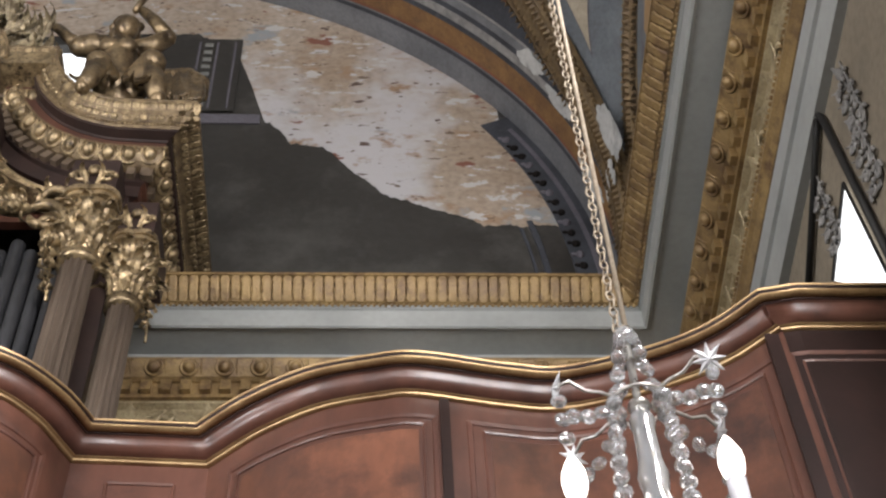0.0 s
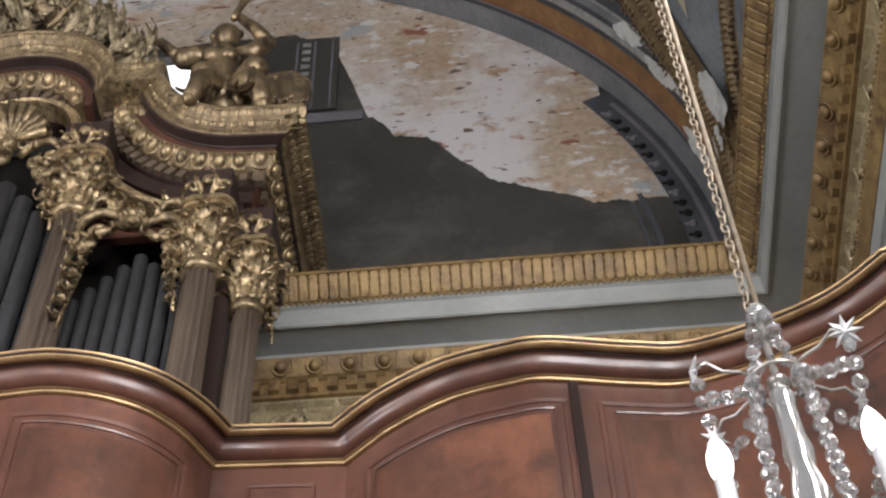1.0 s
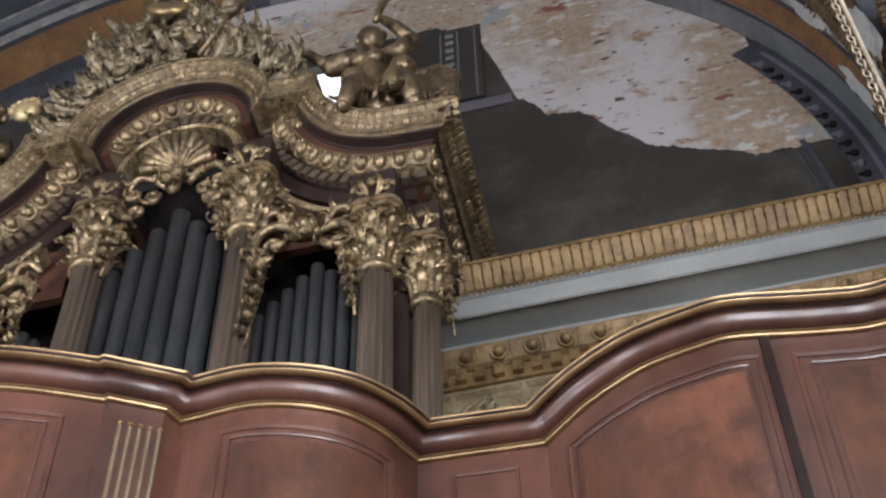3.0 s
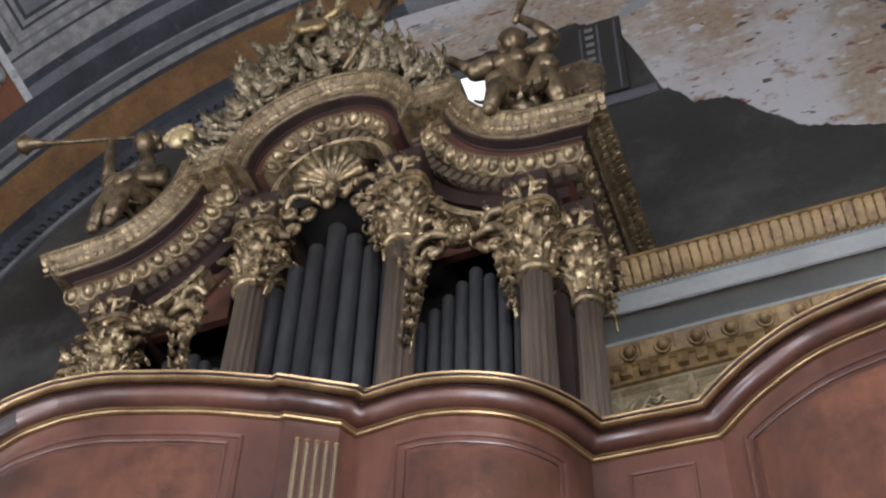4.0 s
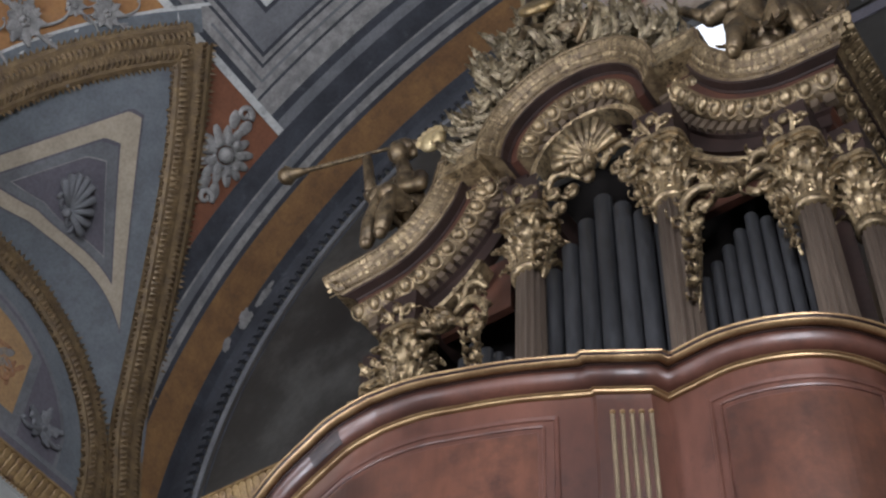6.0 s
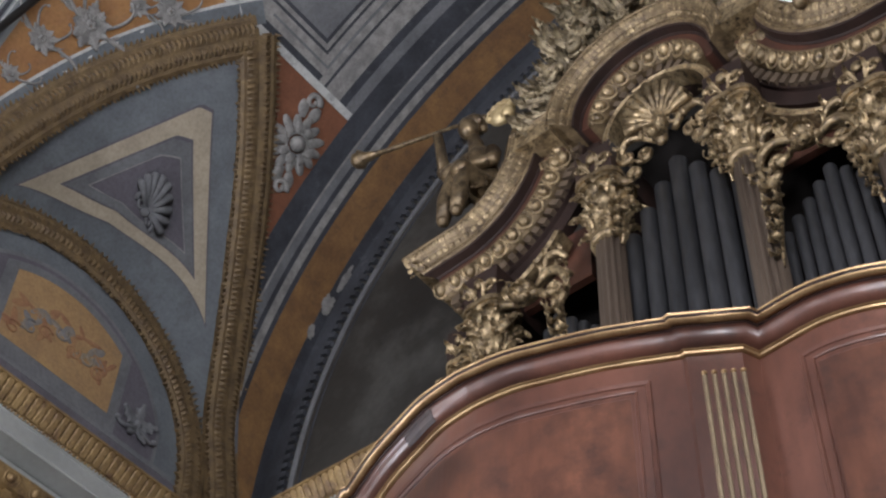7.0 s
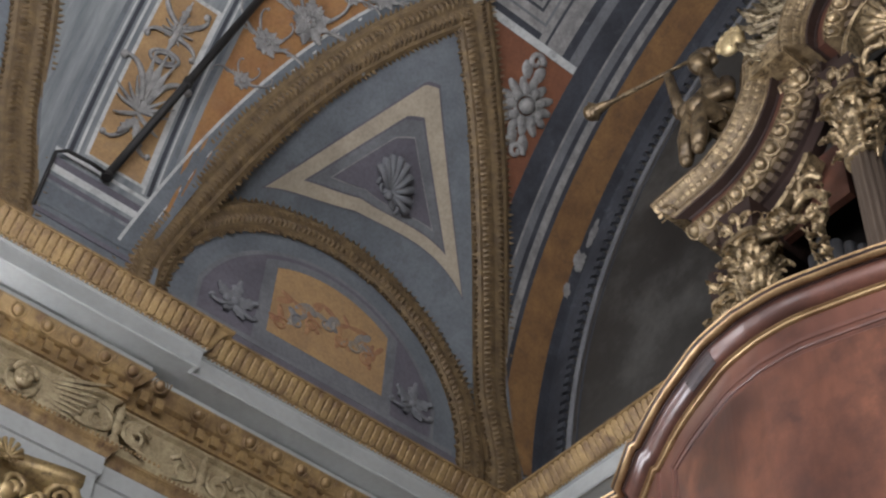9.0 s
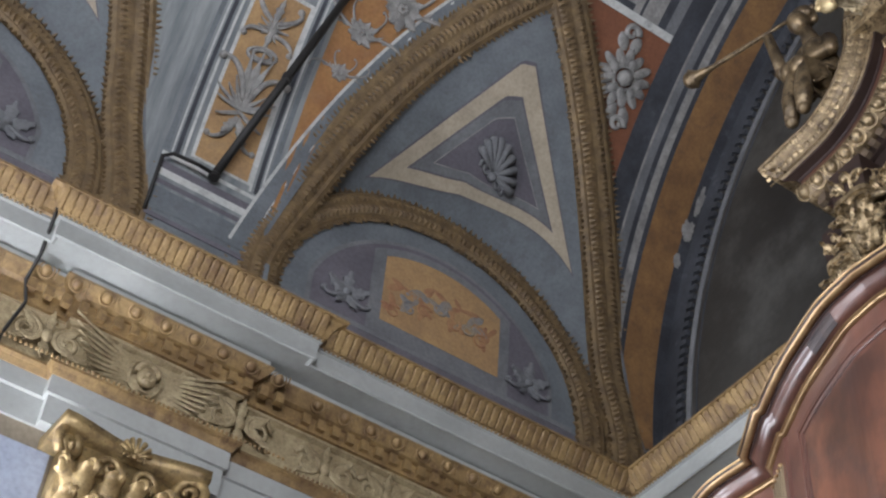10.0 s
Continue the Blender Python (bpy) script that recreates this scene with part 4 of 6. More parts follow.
blob(hinge, so - sy_ * 0.017 + sn * 0.02, 0.04, 10, 7)
scallop = opart("shell", hinge, GILT_PALE, "gilt scallop shell", True)
for k in range(11):
    a = (k / 10 - 0.5) * 2.9
    d = sy_ * math.cos(a) + sx_ * math.sin(a)
    tip = so + d * 0.19 * (1 - 0.10 * abs(a)) + sn * 0.046
    opart("rib", tube([so + sn * 0.01, so + d * 0.105 + sn * 0.042, tip, tip + d * 0.008 - sn * 0.03], [0.009, 0.018, 0.027, 0.012], 8), GILT_PALE, smooth=True, parent=scallop)
for sg in (1, -1):
    opart("scroll", spiral(bmesh.new(), so - sy_ * 0.017 + sx_ * sg * 0.067 + sn * 0.015, sx_ * sg, sy_, 0.055, 0.008, 1.3, 0.015, -0.5), GILT_PALE, smooth=True, parent=scallop)


dark_leaf = mesh_of("acanthus_leaf", leaf(bmesh.new(), (0, 0, 0), (0, 0, 1), (0, 1, 0), 1.0, 0.42, 0.6, 5, 0.03, 18), CREST_GILT, False)
dark_volute = mesh_of("scroll", spiral(bmesh.new(), (0, 0, 0), (1, 0, 0), (0, 0, 1), 1.0, 0.2, 1.4, 0.32, 0.0), CREST_GILT)


def sprig(parent, o, up, size, wide=1.0, me=None):
    piece("acanthus_leaf", me or unit_leaf, parent, organ_inv @ aimed(o, up, (rnd.uniform(-0.25, 0.25), -1, 0.1), size, wide))


def c_scroll(pts, r0, parent=None, y=3.55, name="scroll"):
    """A carved S or C scroll along (dx, z) points, thick in the middle and rolled up at its end, with leaf tips on its back."""
    line = smooth_line(pts, 5)
    n = len(line) - 1
    bm = tube([(XO + a, y - 0.03 * math.sin(math.pi * i / n), b) for i, (a, b) in enumerate(line)], [r0 * (0.45 + 0.75 * math.sin(math.pi * min(1, 0.15 + 0.85 * i / n))) for i in range(n + 1)], 8)
    end, d = Vector(line[-1]), (Vector(line[-1]) - Vector(line[-3])).normalized()
    turn = 1 if (Vector(line[n // 2]) - Vector(line[0])).cross(Vector(line[-1]) - Vector(line[n // 2])) > 0 else -1
    e = Vector((-d.y, d.x)) * turn
    rr = r0 * 2.1
    c = end + e * rr
    spiral(bm, (XO + c.x, y - 0.01, c.y), (-e.x, 0, -e.y), (d.x, 0, d.y), rr, rr * 0.2, 1.5, r0 * 0.85)
    ob = opart(name, bm, GILT_PALE, "" if parent else "openwork gilt carved foliage", True, parent)
    for i in range(3, n, 4):
        a, b = Vector(line[i - 1]), Vector(line[i + 1])
        t = (b - a).normalized()
        m = Vector((-t.y, t.x)) * -turn
        o = Vector((XO + line[i][0], y - 0.02, line[i][1]))
        sprig(parent or ob, o, (m.x + t.x * 0.9, -0.35, m.y + t.y * 0.9), r0 * rnd.uniform(4.0, 5.4), 1.1)
    return ob


def drop(pts, size, y=3.55):
    """A hanging string of bell flowers and leaves that grows smaller downwards."""
    line = along(pts, size * 0.62)
    stem = opart("pendant", tube([(XO + a, y + 0.01, b) for a, b in pts], size * 0.07, 6), GILT_PALE, "hanging string of gilt carved leaves", True)
    for i, (q, d) in enumerate(line):
        k = size * (1 - 0.45 * i / len(line))
        o = Vector((XO + q.x, y - 0.015, q.y))
        for sg in (1, -1):
            sprig(stem, o, (d.x - d.y * sg * 0.75, -0.5, d.y + d.x * sg * 0.75), k * 0.8, 1.25)
        sprig(stem, o - Vector((0, 0.02, 0)), (d.x, -0.3, d.y), k, 1.0, slim_leaf)
        if i % 2 == 0:
            piece("flower", unit_flower, stem, organ_inv @ aimed(o - Vector((0, 0.03, 0)), (0, 0, 1), (0, -1, 0), k * 0.20))
    return stem


# middle bay: leafy scrolls springing from the drop under the shell to the columns
MX = 0.075
head = opart("shell_drop", blob(bmesh.new(), (XO + MX, 3.51, 7.20), (0.035, 0.03, 0.05), 10, 7), GILT_PALE, "gilt carved bud under the shell", True)
for k in range(7):
    ang = (k - 3) * 0.5
    sprig(head, Vector((XO + MX, 3.51, 7.235)), (math.sin(ang), -0.3, -math.cos(ang)), 0.105, 1.2)
for sg in (1, -1):
    m = lambda pts: [(MX + sg * a, b) for a, b in pts]
    c_scroll(m([(0.05, 7.26), (0.12, 7.32), (0.20, 7.33), (0.245, 7.26)]), 0.019)
    c_scroll(m([(0.28, 7.42), (0.25, 7.30), (0.20, 7.22), (0.14, 7.20)]), 0.020, y=3.58)
    c_scroll(m([(0.27, 7.24), (0.26, 7.12), (0.21, 7.05), (0.16, 7.08)]), 0.017)
    c_scroll(m([(0.29, 7.06), (0.285, 6.96), (0.25, 6.90), (0.215, 6.93)]), 0.016, y=3.56)
    drop(m([(0.265, 6.98), (0.27, 6.84), (0.285, 6.70)]), 0.105)
# side bays: a cushion with two scrolls, leaf curls and hanging strings along the columns
for sx in (1, -1):
    cx = 0.725
    m = lambda pts: [(sx * (cx + a), b) for a, b in pts]
    hub = opart("cushion", blob(bmesh.new(), (XO + sx * cx, 3.535, 6.665), (0.075, 0.04, 0.032), 14, 8), GILT_PALE, "gilt carved cushion among scrolls", True)
    for k in range(7):
        ang = (k - 3) * 0.42
        sprig(hub, Vector((XO + sx * cx, 3.53, 6.67)), (math.sin(ang), -0.25, math.cos(ang)), 0.10, 1.0)
        sprig(hub, Vector((XO + sx * cx, 3.53, 6.655)), (math.sin(ang) * 1.3, -0.25, -math.cos(ang)), 0.085, 1.1)
    for sg in (1, -1):
        dz = -0.03 * sg
        n = lambda pts: m([(sg * a, b + dz) for a, b in pts])
        c_scroll(n([(0.05, 6.69), (0.12, 6.715), (0.19, 6.68), (0.225, 6.60), (0.215, 6.53)]), 0.019)
        c_scroll(n([(0.21, 6.80), (0.17, 6.84), (0.11, 6.82), (0.085, 6.76)]), 0.016, y=3.57)
        c_scroll(n([(0.07, 6.65), (0.10, 6.58), (0.155, 6.56), (0.175, 6.60)]), 0.016)
    drop(m([(-0.175, 6.52), (-0.185, 6.36), (-0.205, 6.20), (-0.225, 6.04)]), 0.125)
    drop(m([(0.19, 6.44), (0.205, 6.30), (0.225, 6.10)]), 0.11)
    drop([(sx * 1.285, 6.38), (sx * 1.30, 6.22), (sx * 1.31, 6.06)], 0.095, y=3.72)
    opart("ledge_block", box(bmesh.new(), *sorted((XO + sx * 0.49, XO + sx * 0.745)), FRONT + 0.01, 3.9, 7.66, 7.79), GILT_PALE)

# crest of foliage and instruments over the arch
def ring_back():
    """The rough block behind the crest."""
    bm = bmesh.new()
    for k in range(26):
        a = 0.18 + (math.pi - 0.36) * k / 25
        rr = 0.50 + 0.30 * math.exp(-((a - 1.7) / 0.5) ** 2)
        blob(bm, (XO + rr * math.cos(a), 3.58, 7.70 + rr * math.sin(a)), (0.09, 0.06, 0.08 + 0.28 * math.exp(-((a - 1.7) / 0.45) ** 2)), 8, 6)
    return bm


crest = opart("crest", ring_back(), BRONZE, "dark gilt crest of carved foliage", True)
for k in range(290):
    a = rnd.uniform(0.10, math.pi - 0.10) if k % 3 else rnd.gauss(1.7, 0.36)
    rr = rnd.uniform(0.50, 0.62) + 0.70 * rnd.random() * math.exp(-((a - 1.7) / 0.5) ** 2)
    o = Vector((XO + rr * 1.02 * math.cos(a), 3.50 + rnd.uniform(-0.07, 0.10), 7.70 + rr * math.sin(a)))
    u = Vector((math.cos(a) + rnd.uniform(-0.7, 0.7), rnd.uniform(-0.5, 0.2), math.sin(a) * 0.9 + rnd.uniform(-0.4, 0.6)))
    piece("acanthus_leaf", dark_leaf, crest, organ_inv @ aimed(o, u, (rnd.uniform(-0.4, 0.4), -1, -0.2), rnd.uniform(0.10, 0.19), 1.1))
    if k % 3 == 0:
        q = rnd.uniform(0.03, 0.06)
        piece("scroll", dark_volute, crest, organ_inv @ Matrix.Translation(o + Vector((0, -0.04, 0))) @ Euler((0, rnd.uniform(0, 6), 0)).to_matrix().to_4x4() @ Matrix.Diagonal((q, q, q, 1)))
viol = lathe([(0.0, 0.0), (0.10, 0.005), (0.115, 0.025), (0.10, 0.045), (0.0, 0.05)], 20)
viol.transform(Matrix.Translation((XO - 0.08, 3.36, 8.62)) @ Euler((radians(75), 0, radians(10))).to_matrix().to_4x4() @ Matrix.Diagonal((1, 0.8, 1, 1)))
opart("carved_lute", viol, GILT, "gilt carved lute body", True)
opart("carved_lute_neck", tube([(XO - 0.02, 3.36, 8.67), (XO + 0.16, 3.38, 8.94)], [0.022, 0.012], 8), GILT, smooth=True)
for k, (x0, z0, x1, z1) in enumerate(((-0.30, 8.20, -0.14, 8.95), (0.10, 8.25, 0.34, 8.80), (-0.22, 8.7, 0.12, 8.35))):
    opart("carved_horn", tube([(XO + x0, 3.44, z0), (XO + (x0 + x1) / 2, 3.42, (z0 + z1) / 2), (XO + x1, 3.42, z1)], [0.012, 0.018, 0.045], 10), BRONZE, smooth=True)


# ---- statues on the organ ----
def figure(name, bones, balls, horn, wings, y, label):
    """A seated winged statue with a trumpet, as one plain carved mesh."""
    bm = bmesh.new()
    for pts, rad in bones:
        tube([(XO + a, y + b, z) for a, b, z in pts], rad, 10, bm)
        for (a, b, z), r in zip(pts, rad):
            blob(bm, (XO + a, y + b, z), r, 10, 7)
    for (a, b, z), r in balls:
        blob(bm, (XO + a, y + b, z), r, 12, 8)
    tube([(XO + a, y + b, z) for a, b, z in horn[0]], horn[1], 12, bm)
    # folds of cloth over lap and shoulder, and locks of hair
    for k in range(9):
        (a, b, z), r = bones[0][0][0], bones[0][1][0]
        ang = -0.5 + 4.2 * k / 8
        leaf(bm, Vector((XO + a + r * 0.9 * math.cos(ang), y + b - 0.03 - r * 0.8 * abs(math.sin(ang)), z + 0.10 - 0.012 * (k % 5))), (math.cos(ang) * 0.7, -0.25, -1), (math.cos(ang) * 0.4, -1, 0.2), 0.13 + 0.02 * (k % 4), 0.05, 0.25, 2, 0.014)
    (a, b, z), r = balls[1]
    for k in range(9):
        ang = 2 * math.pi * k / 9
        blob(bm, (XO + a + 0.06 * math.cos(ang), y + b - 0.03 * math.sin(ang), z + 0.012 - 0.03 * (k % 3)), 0.026, 7, 5)
    for base, up, ln in wings:
        for k in range(6):
            u = Vector(up) + Vector((0.10 * (k - 2), 0, -0.16 * k))
            leaf(bm, Vector((XO + base[0], y + base[1] - 0.006 * k, base[2] - 0.02 * k)), u, (0.1, -1, -0.1), ln * (0.8 - 0.05 * k), 0.13, 0.06, 1, 0.02)
    return tagged(part(name, bm, BRONZE, smooth=True), label, "statue", "statues on the organ")


figure("statue",
       [([(1.01, -0.04, 7.56), (0.99, -0.08, 7.70), (0.99, -0.10, 7.84), (0.99, -0.09, 7.91)], [0.085, 0.072, 0.080, 0.085]),
        ([(0.99, -0.09, 7.93), (0.99, -0.10, 8.02)], [0.042, 0.038]),
        ([(1.06, -0.09, 7.93), (1.13, -0.10, 7.95), (1.20, -0.12, 8.00)], [0.050, 0.048, 0.042]),
        ([(1.20, -0.12, 8.00), (1.13, -0.14, 8.12), (1.06, -0.15, 8.21)], [0.040, 0.034, 0.024]),
        ([(0.92, -0.09, 7.95), (0.86, -0.10, 7.95), (0.80, -0.11, 7.92)], [0.056, 0.062, 0.052]),
        ([(0.80, -0.11, 7.92), (0.73, -0.12, 8.00), (0.675, -0.12, 8.08), (0.655, -0.12, 8.09)], [0.040, 0.028, 0.026, 0.020]),
        ([(0.98, -0.06, 7.60), (0.93, -0.17, 7.66), (0.92, -0.19, 7.50), (0.90, -0.20, 7.40)], [0.080, 0.062, 0.046, 0.035]),
        ([(1.05, -0.04, 7.60), (1.16, -0.13, 7.74), (1.19, -0.12, 7.58), (1.22, -0.13, 7.42)], [0.080, 0.066, 0.055, 0.040]),
        ([(1.14, 0.02, 7.42), (0.98, 0.02, 7.44), (0.84, 0.0, 7.42)], [0.09, 0.1, 0.07]),
        ([(1.08, 0.04, 7.82), (1.20, 0.02, 7.88), (1.31, 0.0, 7.86), (1.385, -0.02, 7.76), (1.40, -0.03, 7.60)], [0.034, 0.036, 0.034, 0.028, 0.018])],
       [((0.995, -0.12, 8.09), (0.058, 0.064, 0.075)), ((0.985, -0.09, 8.15), (0.072, 0.07, 0.06)), ((0.945, -0.09, 8.07), (0.030, 0.04, 0.06)),
        ((1.03, -0.15, 7.86), (0.05, 0.04, 0.045)), ((0.95, -0.15, 7.86), (0.05, 0.04, 0.045))],
       ([(1.03, -0.17, 8.17), (1.05, -0.17, 8.28), (1.08, -0.18, 8.38), (1.095, -0.18, 8.43)], [0.016, 0.018, 0.026, 0.05]),
       [((1.20, 0.0, 7.88), (0.10, 0.0, -1), 0.34), ((1.29, -0.02, 7.87), (0.06, 0.0, -1), 0.38), ((1.36, -0.03, 7.80), (-0.05, 0.0, -1), 0.34)],
       3.60, "bronze-gilt seated winged statue with a raised trumpet on the organ cornice")
figure("statue",
       [([(-0.97, 0.0, 7.64), (-1.00, -0.02, 7.82), (-1.03, -0.04, 7.97)], [0.085, 0.072, 0.088]),
        ([(-1.04, -0.04, 8.02), (-1.06, -0.06, 8.16)], [0.055, 0.040]),
        ([(-1.10, -0.05, 8.02), (-1.21, -0.12, 7.93), (-1.225, -0.17, 8.21)], [0.048, 0.042, 0.028]),
        ([(-0.96, -0.03, 8.00), (-0.91, -0.09, 7.84), (-1.03, -0.16, 7.80)], [0.048, 0.040, 0.028]),
        ([(-0.98, -0.02, 7.64), (-1.12, -0.16, 7.80), (-1.15, -0.16, 7.60), (-1.16, -0.17, 7.44)], [0.085, 0.064, 0.052, 0.036]),
        ([(-0.95, -0.02, 7.62), (-1.03, -0.19, 7.74), (-1.04, -0.19, 7.56), (-1.05, -0.20, 7.42)], [0.085, 0.062, 0.050, 0.036]),
        ([(-1.16, 0.02, 7.42), (-1.00, 0.02, 7.48), (-0.88, 0.0, 7.56)], [0.07, 0.09, 0.08])],
       [((-1.085, -0.08, 8.27), (0.060, 0.064, 0.078)), ((-1.065, -0.05, 8.32), (0.070, 0.07, 0.058)), ((-1.684, -0.302, 8.237), (0.046, 0.052, 0.052))],
       ([(-1.11, -0.14, 8.255), (-1.25, -0.18, 8.25), (-1.55, -0.265, 8.242), (-1.64, -0.29, 8.24), (-1.675, -0.30, 8.238)], [0.010, 0.012, 0.014, 0.032, 0.060]),
       [((-0.92, 0.06, 8.02), (0.45, 0.0, 0.6), 0.24), ((-0.90, 0.05, 7.88), (0.6, 0.0, 0.1), 0.20)],
       3.60, "bronze-gilt seated winged statue blowing a long trumpet on the organ cornice")
# dark painted panel beside the high window
panel = tagged(part("painted_panel", box(bmesh.new(), -1.10, -0.775, YW - 0.016, YW - 0.006, 8.86, 9.68), FRESCO_DARK), "dark painted panel with fine pale lines on the organ wall", "painting", kind="structure")
for k in range(3):
    part("strip", box(bmesh.new(), -1.03 + 0.105 * k, -1.018 + 0.105 * k, YW - 0.019, YW - 0.016, 8.88, 9.64), PLUM, panel)
for k in range(9):
    part("rung", box(bmesh.new(), -0.995, -0.945, YW - 0.020, YW - 0.016, 8.90 + 0.085 * k, 8.94 + 0.085 * k), GREY_DARK, panel)
part("sill_band", box(bmesh.new(), -1.20, -0.62, YW - 0.012, YW - 0.004, 8.74, 8.83), PLUM, panel)
med = bmesh.new()
blob(med, (XO - 0.76, 3.40, 7.99), (0.080, 0.045, 0.072), 16, 10)
blob(med, (XO - 0.715, 3.385, 7.955), (0.040, 0.035, 0.048), 10, 7)
for k in range(7):
    a = math.pi * (0.05 + 0.95 * k / 6)
    blob(med, (XO - 0.76 + 0.070 * math.cos(a), 3.385, 7.99 + 0.062 * math.sin(a)), (0.026, 0.024, 0.026), 8, 6)
opart("medallion", med, material("gilt_bright", (0.70, 0.56, 0.32), 0.40, 0.45, (0.46, 0.34, 0.17), 10, 0.2, 80), "bright gilt carved boss", True)


# ---- chandelier ----
CHX, CHY, CHZ = 0.388, 1.469, 3.39
chandelier = thing("chandelier", "small crystal chandelier with candle bulbs hanging on a long chain", "chandelier", at=(CHX, CHY, CHZ))
SILVER = material("silvered_metal", (0.62, 0.60, 0.56), 0.3, 0.8, (0.45, 0.43, 0.40), 20, 0.05, 100)
STRAND = material("pale_sleeve", (0.40, 0.33, 0.25), 0.5, 0.2, (0.28, 0.22, 0.16), 20, 0.1, 100)


def cpart(name, bm, mat, label="", smooth=True, parent=None):
    return part(name, bm, mat, parent or chandelier, label, smooth)


HANG = ZV + math.sqrt(RV ** 2 - (CHX - XC) ** 2) - CHZ
cpart("cable", tube([(0.004, 0, 0.0), (0.004, 0, HANG)], 0.0045), STRAND, "pale cloth-covered cable")
link = bmesh.new()
n = 14
tube([(0.007 * math.cos(2 * math.pi * k / n), 0, 0.012 * math.sin(2 * math.pi * k / n)) for k in range(n + 1)], 0.0018, 5, link)
link_me = mesh_of("chain_link", link, STRAND)
for k in range(150):
    piece("chain_link", link_me, chandelier, Matrix.Translation((-0.010, 0, 0.02 + 0.0205 * k)) @ Euler((0, 0, radians(20 + 90 * (k % 2)))).to_matrix().to_4x4())
facet = bmesh.new()
bmesh.ops.create_icosphere(facet, subdivisions=2, radius=0.0125)
bead_me = mesh_of("crystal_bead", facet, CRYSTAL, False)


def beads(p, q, sag=0.0, step=0.026, size=1.0):
    p, q = Vector(p), Vector(q)
    n = max(1, int((q - p).length / step))
    for k in range(n + 1):
        s = k / n
        o = p.lerp(q, s) - Vector((0, 0, sag * 4 * s * (1 - s)))
        piece("crystal_bead", bead_me, chandelier, Matrix.Translation(o) @ Euler((rnd.random() * 3, rnd.random() * 3, 0)).to_matrix().to_4x4() @ Matrix.Diagonal((size, size * 0.75, size, 1)))


rnd = random.Random(8)
cpart("top_crown", lathe([(0.004, 0.02), (0.016, 0.012), (0.018, -0.005), (0.006, -0.02)], 12), CRYSTAL)
cpart("stem", lathe([(0.006, 0.0), (0.006, -0.145), (0.016, -0.15), (0.017, -0.156), (0.010, -0.165)], 16), SILVER, "silvered stem")
cpart("glass_column", lathe([(0.014, -0.165), (0.020, -0.19), (0.016, -0.21), (0.018, -0.27), (0.023, -0.30), (0.018, -0.33), (0.028, -0.38), (0.022, -0.42), (0.03, -0.48), (0.02, -0.52)], 18), CRYSTAL, "clear glass column")
ring_pts = [(0.04 * math.cos(2 * math.pi * k / 20), 0.04 * math.sin(2 * math.pi * k / 20), -0.15) for k in range(21)]
cpart("crown_ring", tube(ring_pts, 0.003, 6), SILVER)
star = bmesh.new()
for k in range(8):
    a = 2 * math.pi * k / 8
    d = Vector((math.cos(a), 0, math.sin(a)))
    e = Vector((-math.sin(a), 0, math.cos(a)))
    v = [star.verts.new(x) for x in (d * 0.027, e * 0.006 + d * 0.006, -e * 0.006 + d * 0.006, Vector((0, -0.008, 0)), Vector((0, 0.004, 0)))]
    for f in ((0, 1, 3), (0, 3, 2), (0, 4, 1), (0, 2, 4)):
        star.faces.new([v[x] for x in f])
star_me = mesh_of("star", star, material("cut_glass", (0.66, 0.67, 0.69), 0.12, 0.15, (0.75, 0.76, 0.78), 30, 0.05, 90, spec=0.8), False)
for k in range(4):
    a = radians((18.2, 132.2, 198.2, 312.2)[k])
    d = Vector((math.cos(a), math.sin(a), 0))
    side = Vector((-math.sin(a), math.cos(a), 0))
    pts = [d * 0.035 + Vector((0, 0, -0.148)), d * 0.06 + Vector((0, 0, -0.145)), d * 0.085 + Vector((0, 0, -0.150)), d * 0.11 + Vector((0, 0, -0.138)), d * 0.127 + Vector((0, 0, -0.155))]
    cpart("arm", tube(pts, 0.0028, 6), SILVER, "thin silvered curved arm")
    tip = d * 0.130 + Vector((0, 0, -0.162))
    piece("star", star_me, chandelier, Matrix.Translation(tip) @ Euler((radians(40), 0, radians(-15)) if k == 3 else (radians(-10), 0, a + radians(75))).to_matrix().to_4x4())
    beads(tip + Vector((0, 0, -0.026)), tip + Vector((0, 0, -0.10)) - d * 0.005)
    beads(tip + Vector((0, 0, -0.05)) - d * 0.02, d * 0.04 + Vector((0, 0, -0.16)), 0.012)
    beads(d * 0.012 + Vector((0, 0, -0.01)), d * 0.034 + Vector((0, 0, -0.14)), 0.0, 0.034)
    beads(d * 0.045 + Vector((0, 0, -0.165)), d * 0.062 + Vector((0, 0, -0.50)), 0.0, 0.0285)
    if k == 0:
        beads(tip + Vector((0, 0, -0.11)), tip - d * 0.06 + Vector((0, 0, -0.30)), 0.0, 0.03, 0.9)
